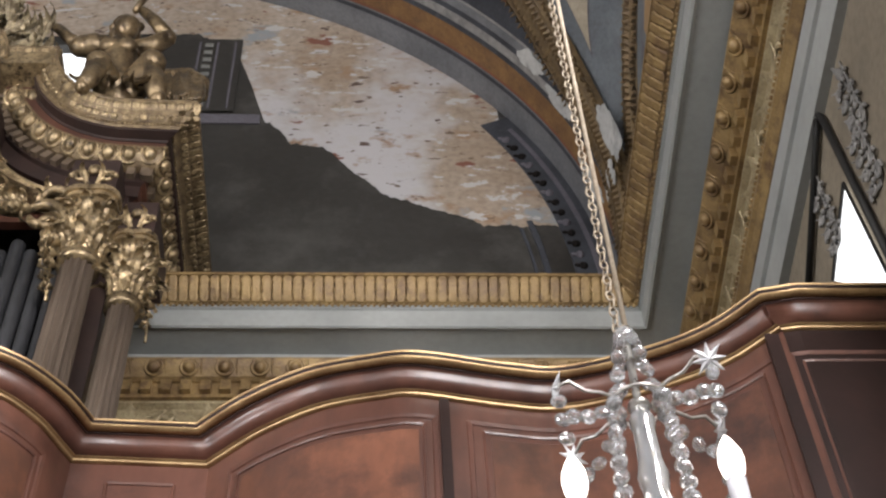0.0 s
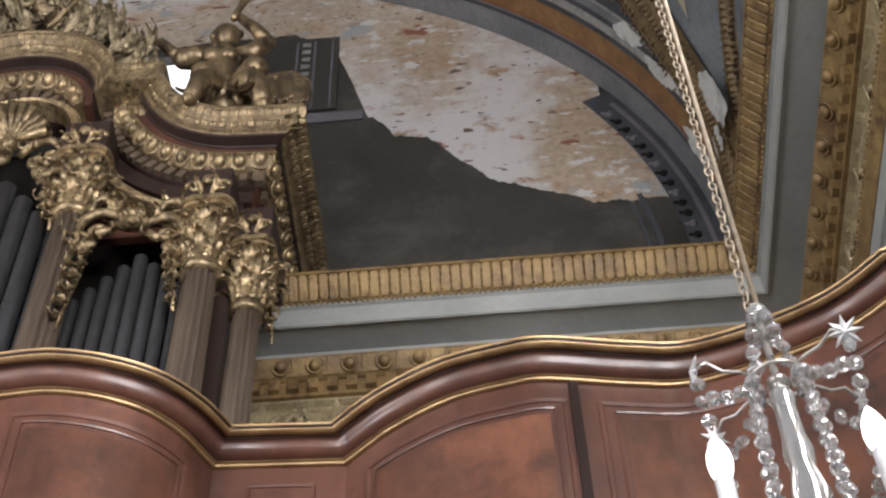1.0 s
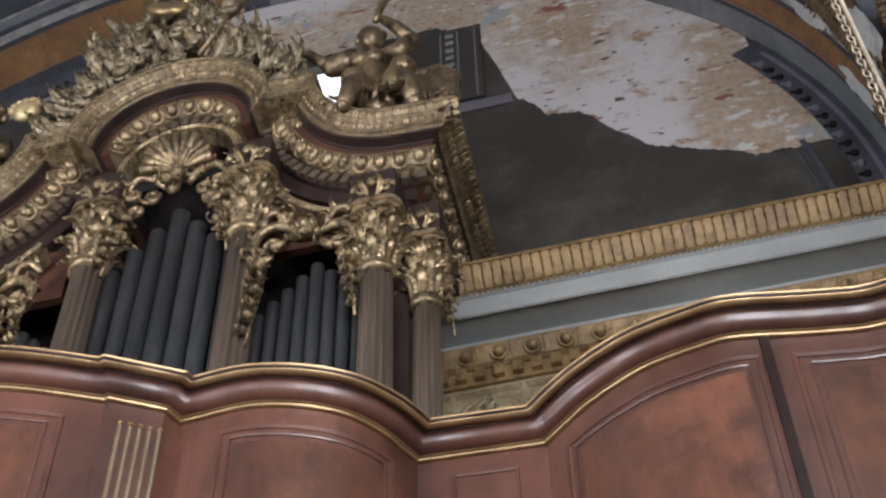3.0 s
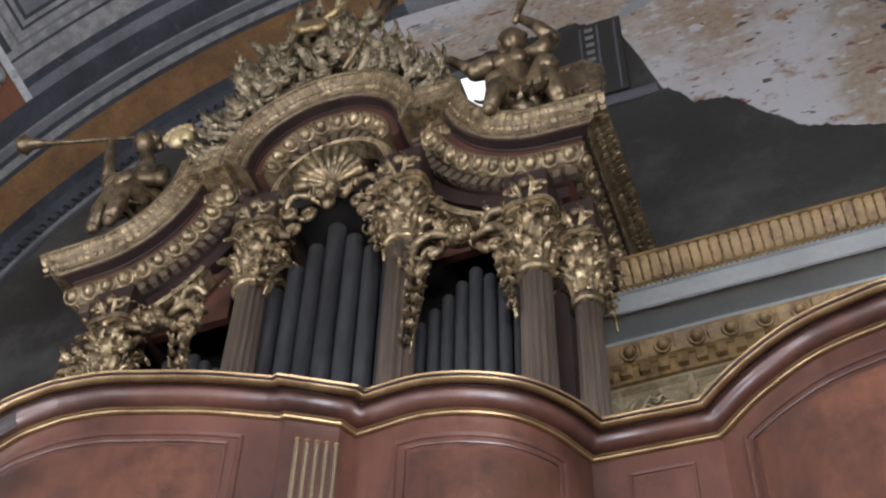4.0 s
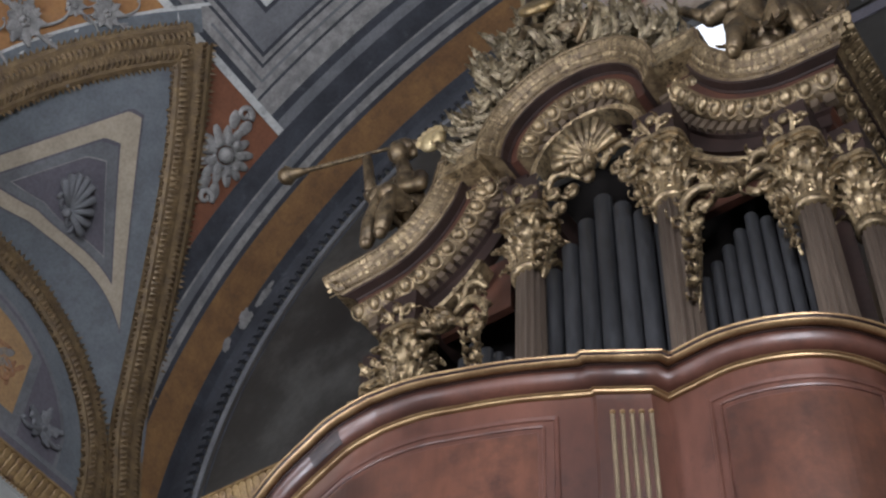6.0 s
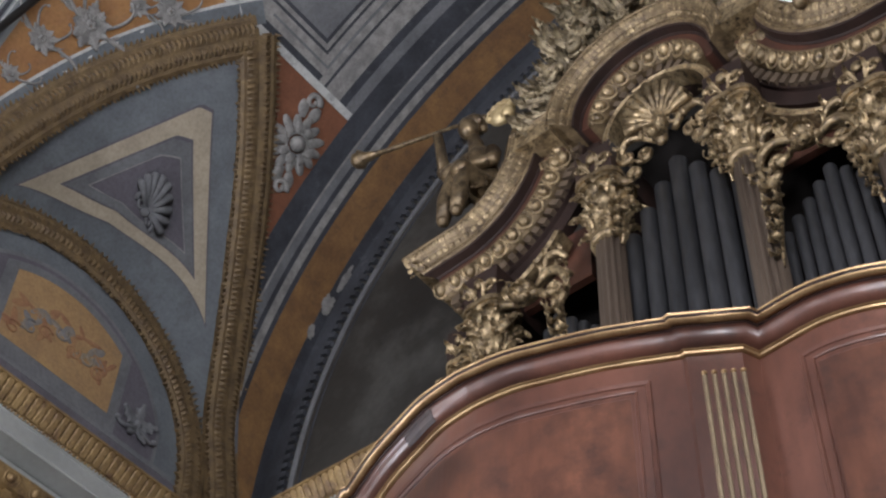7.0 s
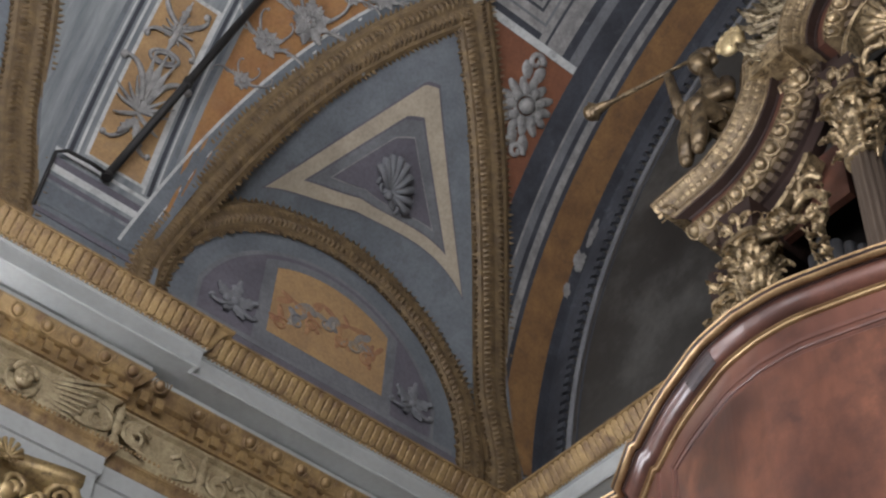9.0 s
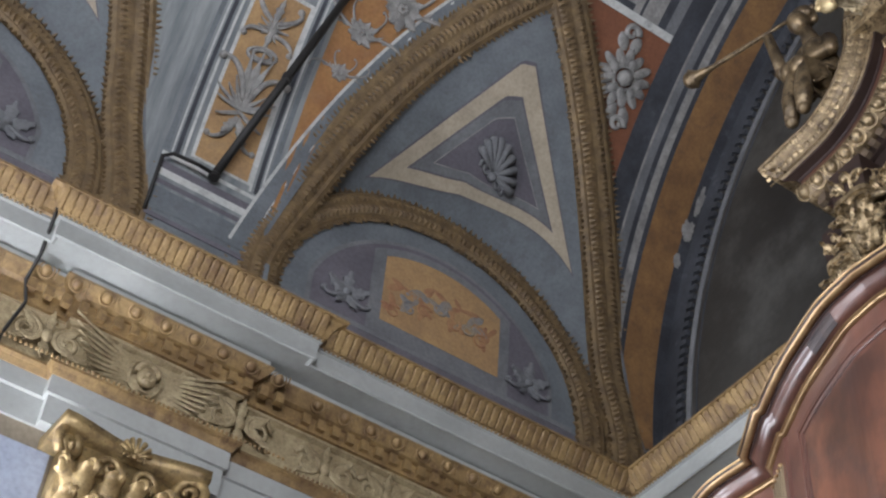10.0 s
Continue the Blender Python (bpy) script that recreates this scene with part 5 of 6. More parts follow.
for a in (radians(172), radians(-12), radians(80)):
    d = Vector((math.cos(a), math.sin(a), 0)) * 0.108
    z = -0.285
    bulb = cpart("candle_bulb", lathe([(0.011, -0.038), (0.0165, -0.022), (0.0185, -0.006), (0.0165, 0.012), (0.010, 0.030), (0.003, 0.044)], 14, at=(d.x, d.y, z)), BULB, "glowing flame-shaped bulb")
    cpart("candle", lathe([(0.0135, -0.15), (0.0135, -0.04), (0.011, -0.037)], 14, at=(d.x, d.y, z)), CANDLE, "white candle sleeve")
    cpart("drip_pan", lathe([(0.012, -0.165), (0.036, -0.152), (0.038, -0.148), (0.012, -0.15)], 16, at=(d.x, d.y, z)), CRYSTAL)
    cpart("candle_arm", tube([d + Vector((0, 0, z - 0.16)), d * 0.85 + Vector((0, 0, z - 0.21)), d * 0.3 + Vector((0, 0, z - 0.17))], 0.006, 8), CRYSTAL, "curved glass arm")


# ---- painted and gilt decoration of the vault ----
def vault_patch(name, fy0, fy1, fa0, fa1, mat, lift=0.004, side=1, parent=None, n=24, m=12, label=""):
    """A painted field on the vault: y between fy0(a) .. fy1(a) fixed numbers, the angle from fa0(y) to fa1(y)."""
    bm = bmesh.new()
    rows = []
    for i in range(n + 1):
        y = fy0 + (fy1 - fy0) * i / n
        a0, a1 = fa0(y), fa1(y)
        a1 = max(a0 + 1e-4, a1)
        rows.append([bm.verts.new(on_vault(y, a0 + (a1 - a0) * k / m, lift, side)) for k in range(m + 1)])
    for r0, r1 in zip(rows, rows[1:]):
        for k in range(m):
            q = (r0[k], r0[k + 1], r1[k + 1], r1[k])
            bm.faces.new(q if side > 0 else q[::-1])
    return part(name, bm, mat, parent, label, True)


paint = thing("vault_painting", "painted bands, fields and frames of the frescoed vault", "fresco", kind="structure")
CROWN = radians(46.6)
top = lambda y: math.pi / 2
edge = lambda y: groin_angle(y) + 0.01
crown = lambda y: CROWN
for side in (1, -1):
    # bands along the end arch
    for y0, y1, mat, lift in ((3.735, 3.885, BLUE_DARK, 0.005), (3.885, 3.90, GREY_RELIEF, 0.008), (3.90, 3.955, GREY_FRESCO, 0.006), (3.955, 3.99, BLUE_DARK, 0.005),
                              (3.99, 4.045, GREY_RELIEF, 0.006), (4.045, 4.08, BLUE_DARK, 0.005), (4.08, 4.325, ORANGE, 0.006), (4.325, 4.41, BLUE_DARK, 0.007)):
        if side < 0 and mat is ORANGE:
            y1 = 4.225
        if side < 0 and y0 == 4.325:
            y0, mat = 4.225, GREY_FRESCO
        vault_patch("painted_band", y0, y1, edge, top, mat, lift, side, paint, 4, 40)
    if side < 0:
        vault_patch("painted_band", 4.235, 4.26, edge, top, BLUE_DARK, 0.010, side, paint, 2, 40)
        vault_patch("painted_band", 4.205, 4.222, edge, top, RUST, 0.010, side, paint, 2, 40)
    # bands above the crown line
    for y0, y1, mat in ((3.66, 3.735, GREY_FRESCO), (3.60, 3.66, BLUE_DARK), (3.47, 3.60, GREY_RELIEF), (3.45, 3.47, BLUE_DARK), (3.40, 3.45, GREY_RELIEF)):
        vault_patch("painted_band", y0, y1, crown, top, mat, 0.006, side, paint, 2, 24)
    vault_patch("pale_line", YB, 3.73, crown, lambda y: CROWN + 0.016, PALE, 0.009, side, paint, 60, 1)
    vault_patch("painted_band", YB, 3.40, lambda y: CROWN + 0.016, lambda y: CROWN + 0.03, BLUE_DARK, 0.006, side, paint, 60, 1)
    vault_patch("painted_band", YB, 3.40, lambda y: CROWN + 0.03, lambda y: CROWN + 0.045, GREY_RELIEF, 0.006, side, paint, 60, 1)
    # nested frames of the upper panel
    for k, (w, mat) in enumerate(((0.0, GREY_RELIEF), (0.05, BLUE_DARK), (0.07, GREY_RELIEF), (0.10, BLUE_DARK), (0.125, GREY_FRESCO), (0.30, BLUE_DARK), (0.33, PALE), (0.36, CREAM))):
        vault_patch("panel_frame", 0.9 + w, 3.38 - w, lambda y: CROWN + 0.05 + w / RV, lambda y: radians(84) - w / RV, mat, 0.007 + 0.0015 * k, side, paint, 16, 14)
    for c in BAYS[:2]:
        # field between the groin and the crown line, on the two sides of the bay
        vault_patch("painted_field", c, min(c + HALF_R, 3.735), edge, crown, RUST if c == BAYS[0] else STREAKED, 0.004, side, paint, 20, 8)
        vault_patch("painted_field", c - HALF + 0.03, c, lambda y: groin_angle(y) + 0.03, crown, ORANGE_FIELD, 0.004, side, paint, 24, 8)
        vault_patch("pale_border", c - HALF, c, edge, lambda y: groin_angle(y) + 0.085, GREY_RELIEF, 0.007, side, paint, 30, 3)
        vault_patch("pale_line", c - HALF, c, lambda y: groin_angle(y) + 0.078, lambda y: groin_angle(y) + 0.088, PALE, 0.009, side, paint, 30, 1)
        # pier between two bays
        y1 = c - HALF
        y0 = y1 - 0.63
        vault_patch("painted_field", y0, y1 + 0.06, lambda y: 0.0, crown, STREAKED, 0.003, side, paint, 8, 16)
        x0, x1 = sorted((XC - side * (RV + 0.2), XC - side * (RV - 0.004)))
        part("pier_base", box(bmesh.new(), x0, x1, y0 - 0.1, y1 + 0.1, 6.86, ZV), BLUE, paint)
        part("pier_base", box(bmesh.new(), *sorted((XC - side * RV, XC - side * (RV - 0.012))), y0, y1, 7.13, 7.16), PLUM, paint)
        for j in range(4):
            cc = Vector((XC - side * (RV - 0.008), y0 + 0.12 + 0.11 * j, 7.03))
            spiral(bm := bmesh.new(), cc, (0, 1, 0), (0, 0, 1), 0.042, 0.036, 1.0, 0.010, 0.0, 0.0)
            part("painted_ring", bm, GREY_RELIEF, paint)
        for a0, a1, mat in ((0.0, 0.045, BLUE), (0.052, 0.062, PLUM), (0.07, 0.085, PALE), (0.085, 0.10, PLUM), (0.112, 0.12, PALE)):
            vault_patch("painted_band", y0, y1, lambda y: a0, lambda y: a1, mat, 0.008, side, paint, 6, 2)
        for w0, w1, mat in ((0.0, 0.03, BLUE), (0.045, 0.055, PALE), (0.065, 0.09, BLUE_DARK), (0.105, 0.12, PALE)):
            vault_patch("painted_band", y0 + w0, y0 + w1, lambda y: 0.125, crown, mat, 0.006, side, paint, 1, 16)
            vault_patch("painted_band", y1 - w1, y1 - w0, lambda y: 0.125, crown, mat, 0.006, side, paint, 1, 16)
        vault_patch("pier_panel", y1 - 0.48, y1 - 0.12, lambda y: 0.135, lambda y: 0.52, PALE, 0.006, side, paint, 6, 10)
        vault_patch("pier_panel", y1 - 0.46, y1 - 0.14, lambda y: 0.14, lambda y: 0.512, OCHRE, 0.009, side, paint, 6, 10)


def vault_frame(y, a, side=1, lift=0.012):
    p = on_vault(y, a, lift, side)
    n = (Vector((XC, y, ZV)) - p).normalized()
    ey = Vector((0, 1, 0))
    ea = n.cross(ey) * side
    if ea.z < 0:
        ea = -ea
    return p, ey, ea, n


def border(name, pts, norms, width, thick, mat, parent, label, tooth=0.036):
    """A carved gilt frame: a ribbed bar along pts with small leaf tips along both edges."""
    fr = []
    for i, p in enumerate(pts):
        d = (pts[min(i + 1, len(pts) - 1)] - pts[max(i - 1, 0)]).normalized()
        n = norms[i].normalized()
        s = d.cross(n).normalized()
        fr.append((p, s, n))
    w = width / 2
    prof = [(-w, -0.03), (-w, thick * 0.35), (-w * 0.80, thick * 0.6), (-w * 0.50, thick * 0.55), (-w * 0.44, -0.01), (-w * 0.36, thick * 0.9), (0, thick * 0.8), (w * 0.36, thick * 0.9), (w * 0.44, -0.01), (w * 0.50, thick * 0.55),
            (w * 0.80, thick * 0.6), (w, thick * 0.35), (w, -0.03)]
    ob = part(name, sweep(fr, prof), mat, parent, label)
    bm = bmesh.new()
    run_len, nxt = 0.0, 0.0
    for (p0, s0, n0), (p1, s1, n1) in zip(fr, fr[1:]):
        d = (p1 - p0)
        ln = d.length
        while nxt < run_len + ln and ln > 1e-6:
            q = p0.lerp(p1, (nxt - run_len) / ln)
            dd = d.normalized()
            for sg in (1, -1):
                b = q + s0 * sg * w * 0.97
                k = tooth * random.uniform(0.38, 0.5)
                h = thick * random.uniform(0.45, 0.6)
                tip = b + s0 * sg * tooth * random.uniform(0.7, 1.1) + n0 * thick * random.uniform(0.2, 0.9)
                v = [bm.verts.new(x) for x in (b - dd * k, b + dd * k, b + dd * k * 0.5 + n0 * h, b - dd * k * 0.5 + n0 * h, tip)]
                for f in ((0, 3, 4), (3, 2, 4), (2, 1, 4), (1, 0, 4)):
                    bm.faces.new([v[x] for x in f])
                # carved leaf across the bar
                a = q + s0 * sg * w * 0.12 + n0 * thick * 0.95
                z = q + s0 * sg * w * 0.72 + n0 * thick * 0.42
                o = [bm.verts.new(x) for x in (a - dd * k * 0.8, a + dd * k * 0.8, z + dd * k * 1.0, z - dd * k * 1.0, (a + z) / 2 + n0 * thick * random.uniform(0.3, 0.5))]
                for f in ((0, 1, 4), (1, 2, 4), (2, 3, 4), (3, 0, 4)):
                    bm.faces.new([o[x] for x in f])
            nxt += tooth
        run_len += ln
    bmesh.ops.recalc_face_normals(bm, faces=bm.faces)
    tagged(part("leaf_tips", bm, mat, parent), kind="stuff")
    return ob


def wrapped(bm, y, a, side, lift=0.008):
    """Bends a flat ornament (x along the nave, y up the vault, z off the wall) onto the vault."""
    for v in bm.verts:
        u, w, h = v.co
        v.co = on_vault(y + u, a + w / RV, lift + h, side)
    bmesh.ops.recalc_face_normals(bm, faces=bm.faces)
    return bm


EX, EY, EZ = Vector((1, 0, 0)), Vector((0, 1, 0)), Vector((0, 0, 1))


def tendril(bm, x, y, ang, length, bend, width, n=30):
    """A flat stem that sets out at ang and rolls itself up more and more tightly."""
    pts, rad = [], []
    for i in range(n + 1):
        q = i / n
        pts.append((x, y, 0.008 + 0.006 * math.sin(math.pi * q)))
        rad.append(width * (0.55 + 0.55 * math.sin(math.pi * min(1, 0.25 + q * 0.8))))
        ang += bend * (0.02 + 0.16 * q ** 2.2)
        step = length / n * (1.35 - 0.75 * q)
        x, y = x + math.cos(ang) * step, y + math.sin(ang) * step
    blob(bm, pts[-1], width * 1.5, 7, 5)
    return tube(pts, rad, 6, bm)


def flat_leaf(bm, x, y, ang, length, width, lobes=5):
    return leaf(bm, Vector((x, y, 0.004)), EX * math.cos(ang) + EY * math.sin(ang), EZ, length, width, 0.10, lobes, 0.004, 18)


def bunch(size, rnd, tail=1):
    """A flat acanthus flower of ragged leaves with rolled stems running from it."""
    bm = bmesh.new()
    for cnt, ln, wd, off in ((9, 0.52, 0.62, 0.0), (6, 0.34, 0.50, 0.3)):
        for k in range(cnt):
            a = 2 * math.pi * k / cnt + off + rnd.uniform(-0.12, 0.12)
            flat_leaf(bm, size * 0.16 * math.cos(a), size * 0.16 * math.sin(a), a, size * ln * rnd.uniform(0.8, 1.2), size * wd)
    for k in range(5):
        blob(bm, (size * 0.12 * math.cos(k * 1.257), size * 0.12 * math.sin(k * 1.257), 0.016), size * 0.10, 7, 5)
    for sg in (1, -1):
        a0 = 0.25 if sg > 0 else math.pi - 0.25
        tendril(bm, sg * size * 0.5, 0, a0, size * 2.3, sg * rnd.choice((1, -1)), size * 0.075)
        tendril(bm, sg * size * 0.4, size * 0.2, a0 + sg * 0.6, size * 1.6, sg, size * 0.06)
        for k in range(3):
            flat_leaf(bm, sg * size * (0.75 + 0.22 * k), size * 0.12 * (k % 2), a0 + sg * rnd.uniform(-0.9, 0.9), size * 0.42, size * 0.18, 4)
    return bm


def candelabrum():
    """A painted trophy rising along y: a star of leaves, a calyx with two rolled arms, a ring and a flower with S scrolls."""
    bm = bmesh.new()
    for k in range(9):
        a = math.pi * (0.06 + 0.11 * k) if k < 5 else math.pi * (0.56 + 0.11 * (k - 4))
        flat_leaf(bm, 0, 0.36, a, 0.17 if k % 2 else 0.14, 0.042, 1)
    for sg in (1, -1):
        flat_leaf(bm, 0, 0.34, math.pi * 1.5 + sg * 0.95, 0.15, 0.045, 1)
        flat_leaf(bm, 0, 0.30, math.pi * 1.5 + sg * 0.40, 0.17, 0.075, 4)
        tendril(bm, sg * 0.02, 0.22, math.pi * 1.5 + sg * 0.3, 0.19, sg, 0.013)
        tendril(bm, sg * 0.015, 0.42, math.pi * 0.5 - sg * 0.22, 0.33, -sg, 0.017)
        tendril(bm, sg * 0.02, 0.98, math.pi * (0.5 - sg * 0.36), 0.20, sg, 0.015)
        tendril(bm, sg * 0.02, 0.90, math.pi * (0.5 - sg * 0.5), 0.17, -sg, 0.013)
        flat_leaf(bm, 0, 0.44, math.pi * 0.5 - sg * 0.24, 0.24, 0.06, 2)
    flat_leaf(bm, 0, 0.44, math.pi * 0.5, 0.26, 0.07, 2)
    for r in (0.085, 0.055):
        tube([(r * math.cos(t), 0.745 + r * 0.55 * math.sin(t) + 0.2 * r * math.cos(t), 0.012) for t in [2 * math.pi * k / 20 for k in range(21)]], 0.011, 6, bm)
    for k in range(11):
        a = 2 * math.pi * k / 11
        flat_leaf(bm, 0, 0.94, a, 0.085, 0.028, 1)
    flat_leaf(bm, 0, 0.80, math.pi * 0.5, 0.16, 0.05, 3)
    flat_leaf(bm, 0, 0.98, math.pi * 0.5, 0.14, 0.06, 4)
    return bm


def knot_of_leaves(h):
    """A small painted trophy: three lobed leaves on a knot with two curled ends."""
    bm = bmesh.new()
    for a in (0.5, 0.12, 0.88):
        flat_leaf(bm, 0, 0.42 * h, math.pi * a, h * 0.40, h * 0.36, 3)
    for sg in (1, -1):
        flat_leaf(bm, 0, 0.40 * h, math.pi * 1.5 + sg * 0.55, h * 0.36, h * 0.24, 3)
        tendril(bm, 0, 0.36 * h, math.pi * 1.5 + sg * 0.9, h * 0.55, sg, h * 0.045)
    blob(bm, (0, 0.40 * h, 0.014), h * 0.09, 8, 6)
    return bm


rnd = random.Random(4)
N = 44
for bay, c in enumerate(BAYS[:2]):
    for side in (1, -1):
        frame_ob = thing("gilt_vault_frame", "brown gilt carved frame with leaf-tipped edges on the vault groins", "moulding", "gilt vault frames", "structure")
        for s0, s1 in ((0.0, 0.5), (0.5, 1.0)):
            pts, nor = [], []
            for i in range(N + 1):
                phi = math.pi * (s0 + (s1 - s0) * i / N)
                p = groin(c, phi, side)
                w = lunette(c, phi, LUN_R, side)
                inw = (Vector((XC, p.y, ZV)) - p).normalized()
                m = (p - w)
                m = (m - inw * m.dot(inw))
                nn = inw.copy()
                pts.append(p + inw * 0.012 + (w - p).normalized() * min(0.10, 0.5 * (w - p).length))
                nor.append(nn)
            if s0 == 0.0:
                pts.insert(0, pts[0] - Vector((0, 0, 0.34)))
                nor.insert(0, nor[0])
            else:
                pts.append(pts[-1] - Vector((0, 0, 0.34)))
                nor.append(nor[-1])
            border("groin_frame", pts, nor, 0.25, 0.05, GILT_DULL, frame_ob, "dull gilt carved frame")
        pts = [lunette(c, math.pi * i / N, LUN_R - 0.09, side, 0.01) for i in range(N + 1)]
        pts = [pts[0] - Vector((0, 0, 0.25))] + pts + [pts[-1] - Vector((0, 0, 0.25))]
        border("arch_frame", pts, [Vector((side, 0, 0))] * (N + 3), 0.19, 0.05, GILT_DULL, frame_ob, "dull gilt carved arch")
        # pale blue band outside the groin frame
        edge = []
        for i in range(41):
            p = groin(c, math.pi * i / 40, side)
            if p.y <= c + 0.01:
                edge.append(Vector((p.y, RV * math.asin(max(-1, min(1, (p.z - ZV) / RV))))))
        edge.sort(key=lambda v: v.y)
        for b0, b1, mat, lift in ((0.0, 0.15, BLUE, 0.009), (0.15, 0.168, PALE, 0.0095)):
            bm = bmesh.new()
            rows = []
            for i, v in enumerate(edge):
                d = (edge[min(i + 1, len(edge) - 1)] - edge[max(i - 1, 0)]).normalized()
                nrm = Vector((-d.y, d.x))
                if nrm.x > 0:
                    nrm = -nrm
                rows.append([bm.verts.new(on_vault((v + nrm * (b0 + (b1 - b0) * k / 3)).x, (v + nrm * (b0 + (b1 - b0) * k / 3)).y / RV, lift, side)) for k in range(4)])
            for r0, r1 in zip(rows, rows[1:]):
                for k in range(3):
                    bm.faces.new((r0[k], r0[k + 1], r1[k + 1], r1[k]))
            bmesh.ops.recalc_face_normals(bm, faces=bm.faces)
            part("outer_band", bm, mat, frame_ob, "pale blue painted band" if b0 == 0 else "white painted line", True)
        # triangular panel
        field = thing("side_vault_painting", "cream-framed triangular fresco panel with a grey shell", "fresco", "side vault paintings", "structure")
        # corners of the panel as (angle, height) on the side vault: left tip, top, foot; each inner frame shrinks towards the middle
        def panel(shrink, mat, lift):
            mid = Vector((0.533, 0.275))
            tip, peak, foot = (mid + (Vector(v) - mid) * shrink for v in ((0.335, 0.130), (0.522, 0.668), (0.728, 0.415)))
            bm = bmesh.new()
            rows = []
            for i in range(41):
                q = i / 40
                lo, hi = tip.lerp(foot, q), tip.lerp(peak, q)
                lo = lo - Vector((0, 0.145 * shrink * math.sin(math.pi * q)))
                hi = hi + Vector((0, 0.02 * shrink * math.sin(math.pi * q)))
                rows.append([bm.verts.new(pen(c, math.pi * lo.lerp(hi, k / 10).x, lo.lerp(hi, k / 10).y, side, lift)) for k in range(11)])
            for r0, r1 in zip(rows, rows[1:]):
                for k in range(10):
                    bm.faces.new((r0[k], r0[k + 1], r1[k + 1], r1[k]))
            bmesh.ops.remove_doubles(bm, verts=bm.verts, dist=1e-5)
            bmesh.ops.recalc_face_normals(bm, faces=bm.faces)
            part("panel_frame", bm, mat, field, smooth=True)

        for shrink, mat, lift in ((1.035, PLUM, 0.004), (1.0, CREAM, 0.007), (0.70, PLUM, 0.010), (0.665, GREY_FRESCO, 0.013), (0.50, GREY_RELIEF, 0.016), (0.485, PLUM, 0.019)):
            panel(shrink, mat, lift)
        phi = math.pi * 0.535
        o = pen(c, phi, 0.245, side, 0.022)
        ey = (groin(c, phi, side) - lunette(c, phi, LUN_R, side)).normalized()
        ex = (pen(c, phi + 0.05, 0.4, side) - pen(c, phi - 0.05, 0.4, side)).normalized()
        n = ex.cross(ey).normalized()
        if n.z > 0:
            n = -n
        part("painted_shell", shell(bmesh.new(), o, ex, ey, n, 0.20, 9, 2.8), GREY_FRESCO, field, "grey painted shell", True)
        # lunette on the side wall
        lun = thing("lunette_painting", "plum and orange lunette fresco with pale figures reduced to swirls", "fresco", "lunette paintings", "structure")
        X = lambda d: (XL + d) if side > 0 else (XR - d)

        def fan(r, z0, d, mat, nm, y0=-9, y1=9):
            bm = bmesh.new()
            cy = c + LUN_DY
            pts = []
            for i in range(41):
                y = cy + r * (-1 + 2 * i / 40)
                y = min(max(y, cy + y0), cy + y1)
                z = LUN_Z + math.sqrt(max(0, r * r - (y - cy) ** 2))
                if z > z0 + 1e-3:
                    pts.append((y, z))
            rows = [[bm.verts.new((X(d), y, z0)), bm.verts.new((X(d), y, z))] for y, z in pts]
            for r0, r1 in zip(rows, rows[1:]):
                if abs(r0[0].co.y - r1[0].co.y) > 1e-5:
                    bm.faces.new((r0[0], r0[1], r1[1], r1[0]))
            part(nm, bm, mat, lun)

        fan(1.03, 6.95, 0.004, BLUE, "field")
        fan(0.86, 7.16, 0.008, GREY_FRESCO, "ring")
        fan(0.83, 7.18, 0.011, PLUM, "inner_field")
        part("base_band", box(bmesh.new(), *sorted((X(0.0), X(0.013))), c + LUN_DY - 1.03, c + LUN_DY + 1.03, 6.93, 7.14), PLUM, lun)
        part("base_band", box(bmesh.new(), *sorted((X(0.0), X(0.016))), c + LUN_DY - 0.95, c + LUN_DY + 0.95, 7.14, 7.175), GREY_FRESCO, lun)
        fan(0.80, 7.18, 0.014, GREY_FRESCO, "panel_surround", -0.44, 0.50)
        fan(0.74, 7.28, 0.017, OCHRE, "orange_panel", -0.36, 0.43)
        bm = bmesh.new()
        for k in range(14):
            y = c + LUN_DY - 0.28 + 0.63 * k / 13
            z = 7.37 + (0.16 if k % 2 else 0.05) + 0.14 * math.sin(math.pi * k / 13) + rnd.uniform(-0.04, 0.04)
            for _ in range(3):
                d = Vector((0, rnd.uniform(-1, 1), rnd.uniform(-1, 1))).normalized()
                petal(bm, Vector((X(0.0185), y, z)), d, Vector((side, 0, 0)), rnd.uniform(0.07, 0.13), rnd.uniform(0.03, 0.05), 0.004)
            if k % 2 == 0:
                spiral(bm, (X(0.020), y, z - 0.02), (0, rnd.choice((1, -1)), 0), (0, 0, 1), 0.055, 0.012, 1.2, 0.009, rnd.uniform(0, 3))
            if k % 2:
                part("painted_swirl", bm, SWIRL_WARM if k % 4 == 1 else SWIRL_COOL, lun, "faded painted swirl", True)
                bm = bmesh.new()
        part("painted_swirl", bm, SWIRL_WARM, lun, "faded painted swirl", True)
        for sg in (-1, 1):
            bm = knot_of_leaves(0.30)
            bm.transform(frame_matrix((X(0.014), c + LUN_DY + 0.03 + sg * 0.61, 7.22), (0, 1, 0), (0, 0, 1), (side, 0, 0)))
            part("painted_scroll", bm, GREY_FRESCO, lun, smooth=True)
        # grey ornaments of the vault
        ros = thing("painted_rosette", "grey acanthus rosette on a rust-red ground", "ornament", "vault ornaments", "structure")
        bm = rosette(bmesh.new(), Vector(), EX, EY, EZ, 0.185)
        dia = (EY * 0.95 - EX * 0.25).normalized()
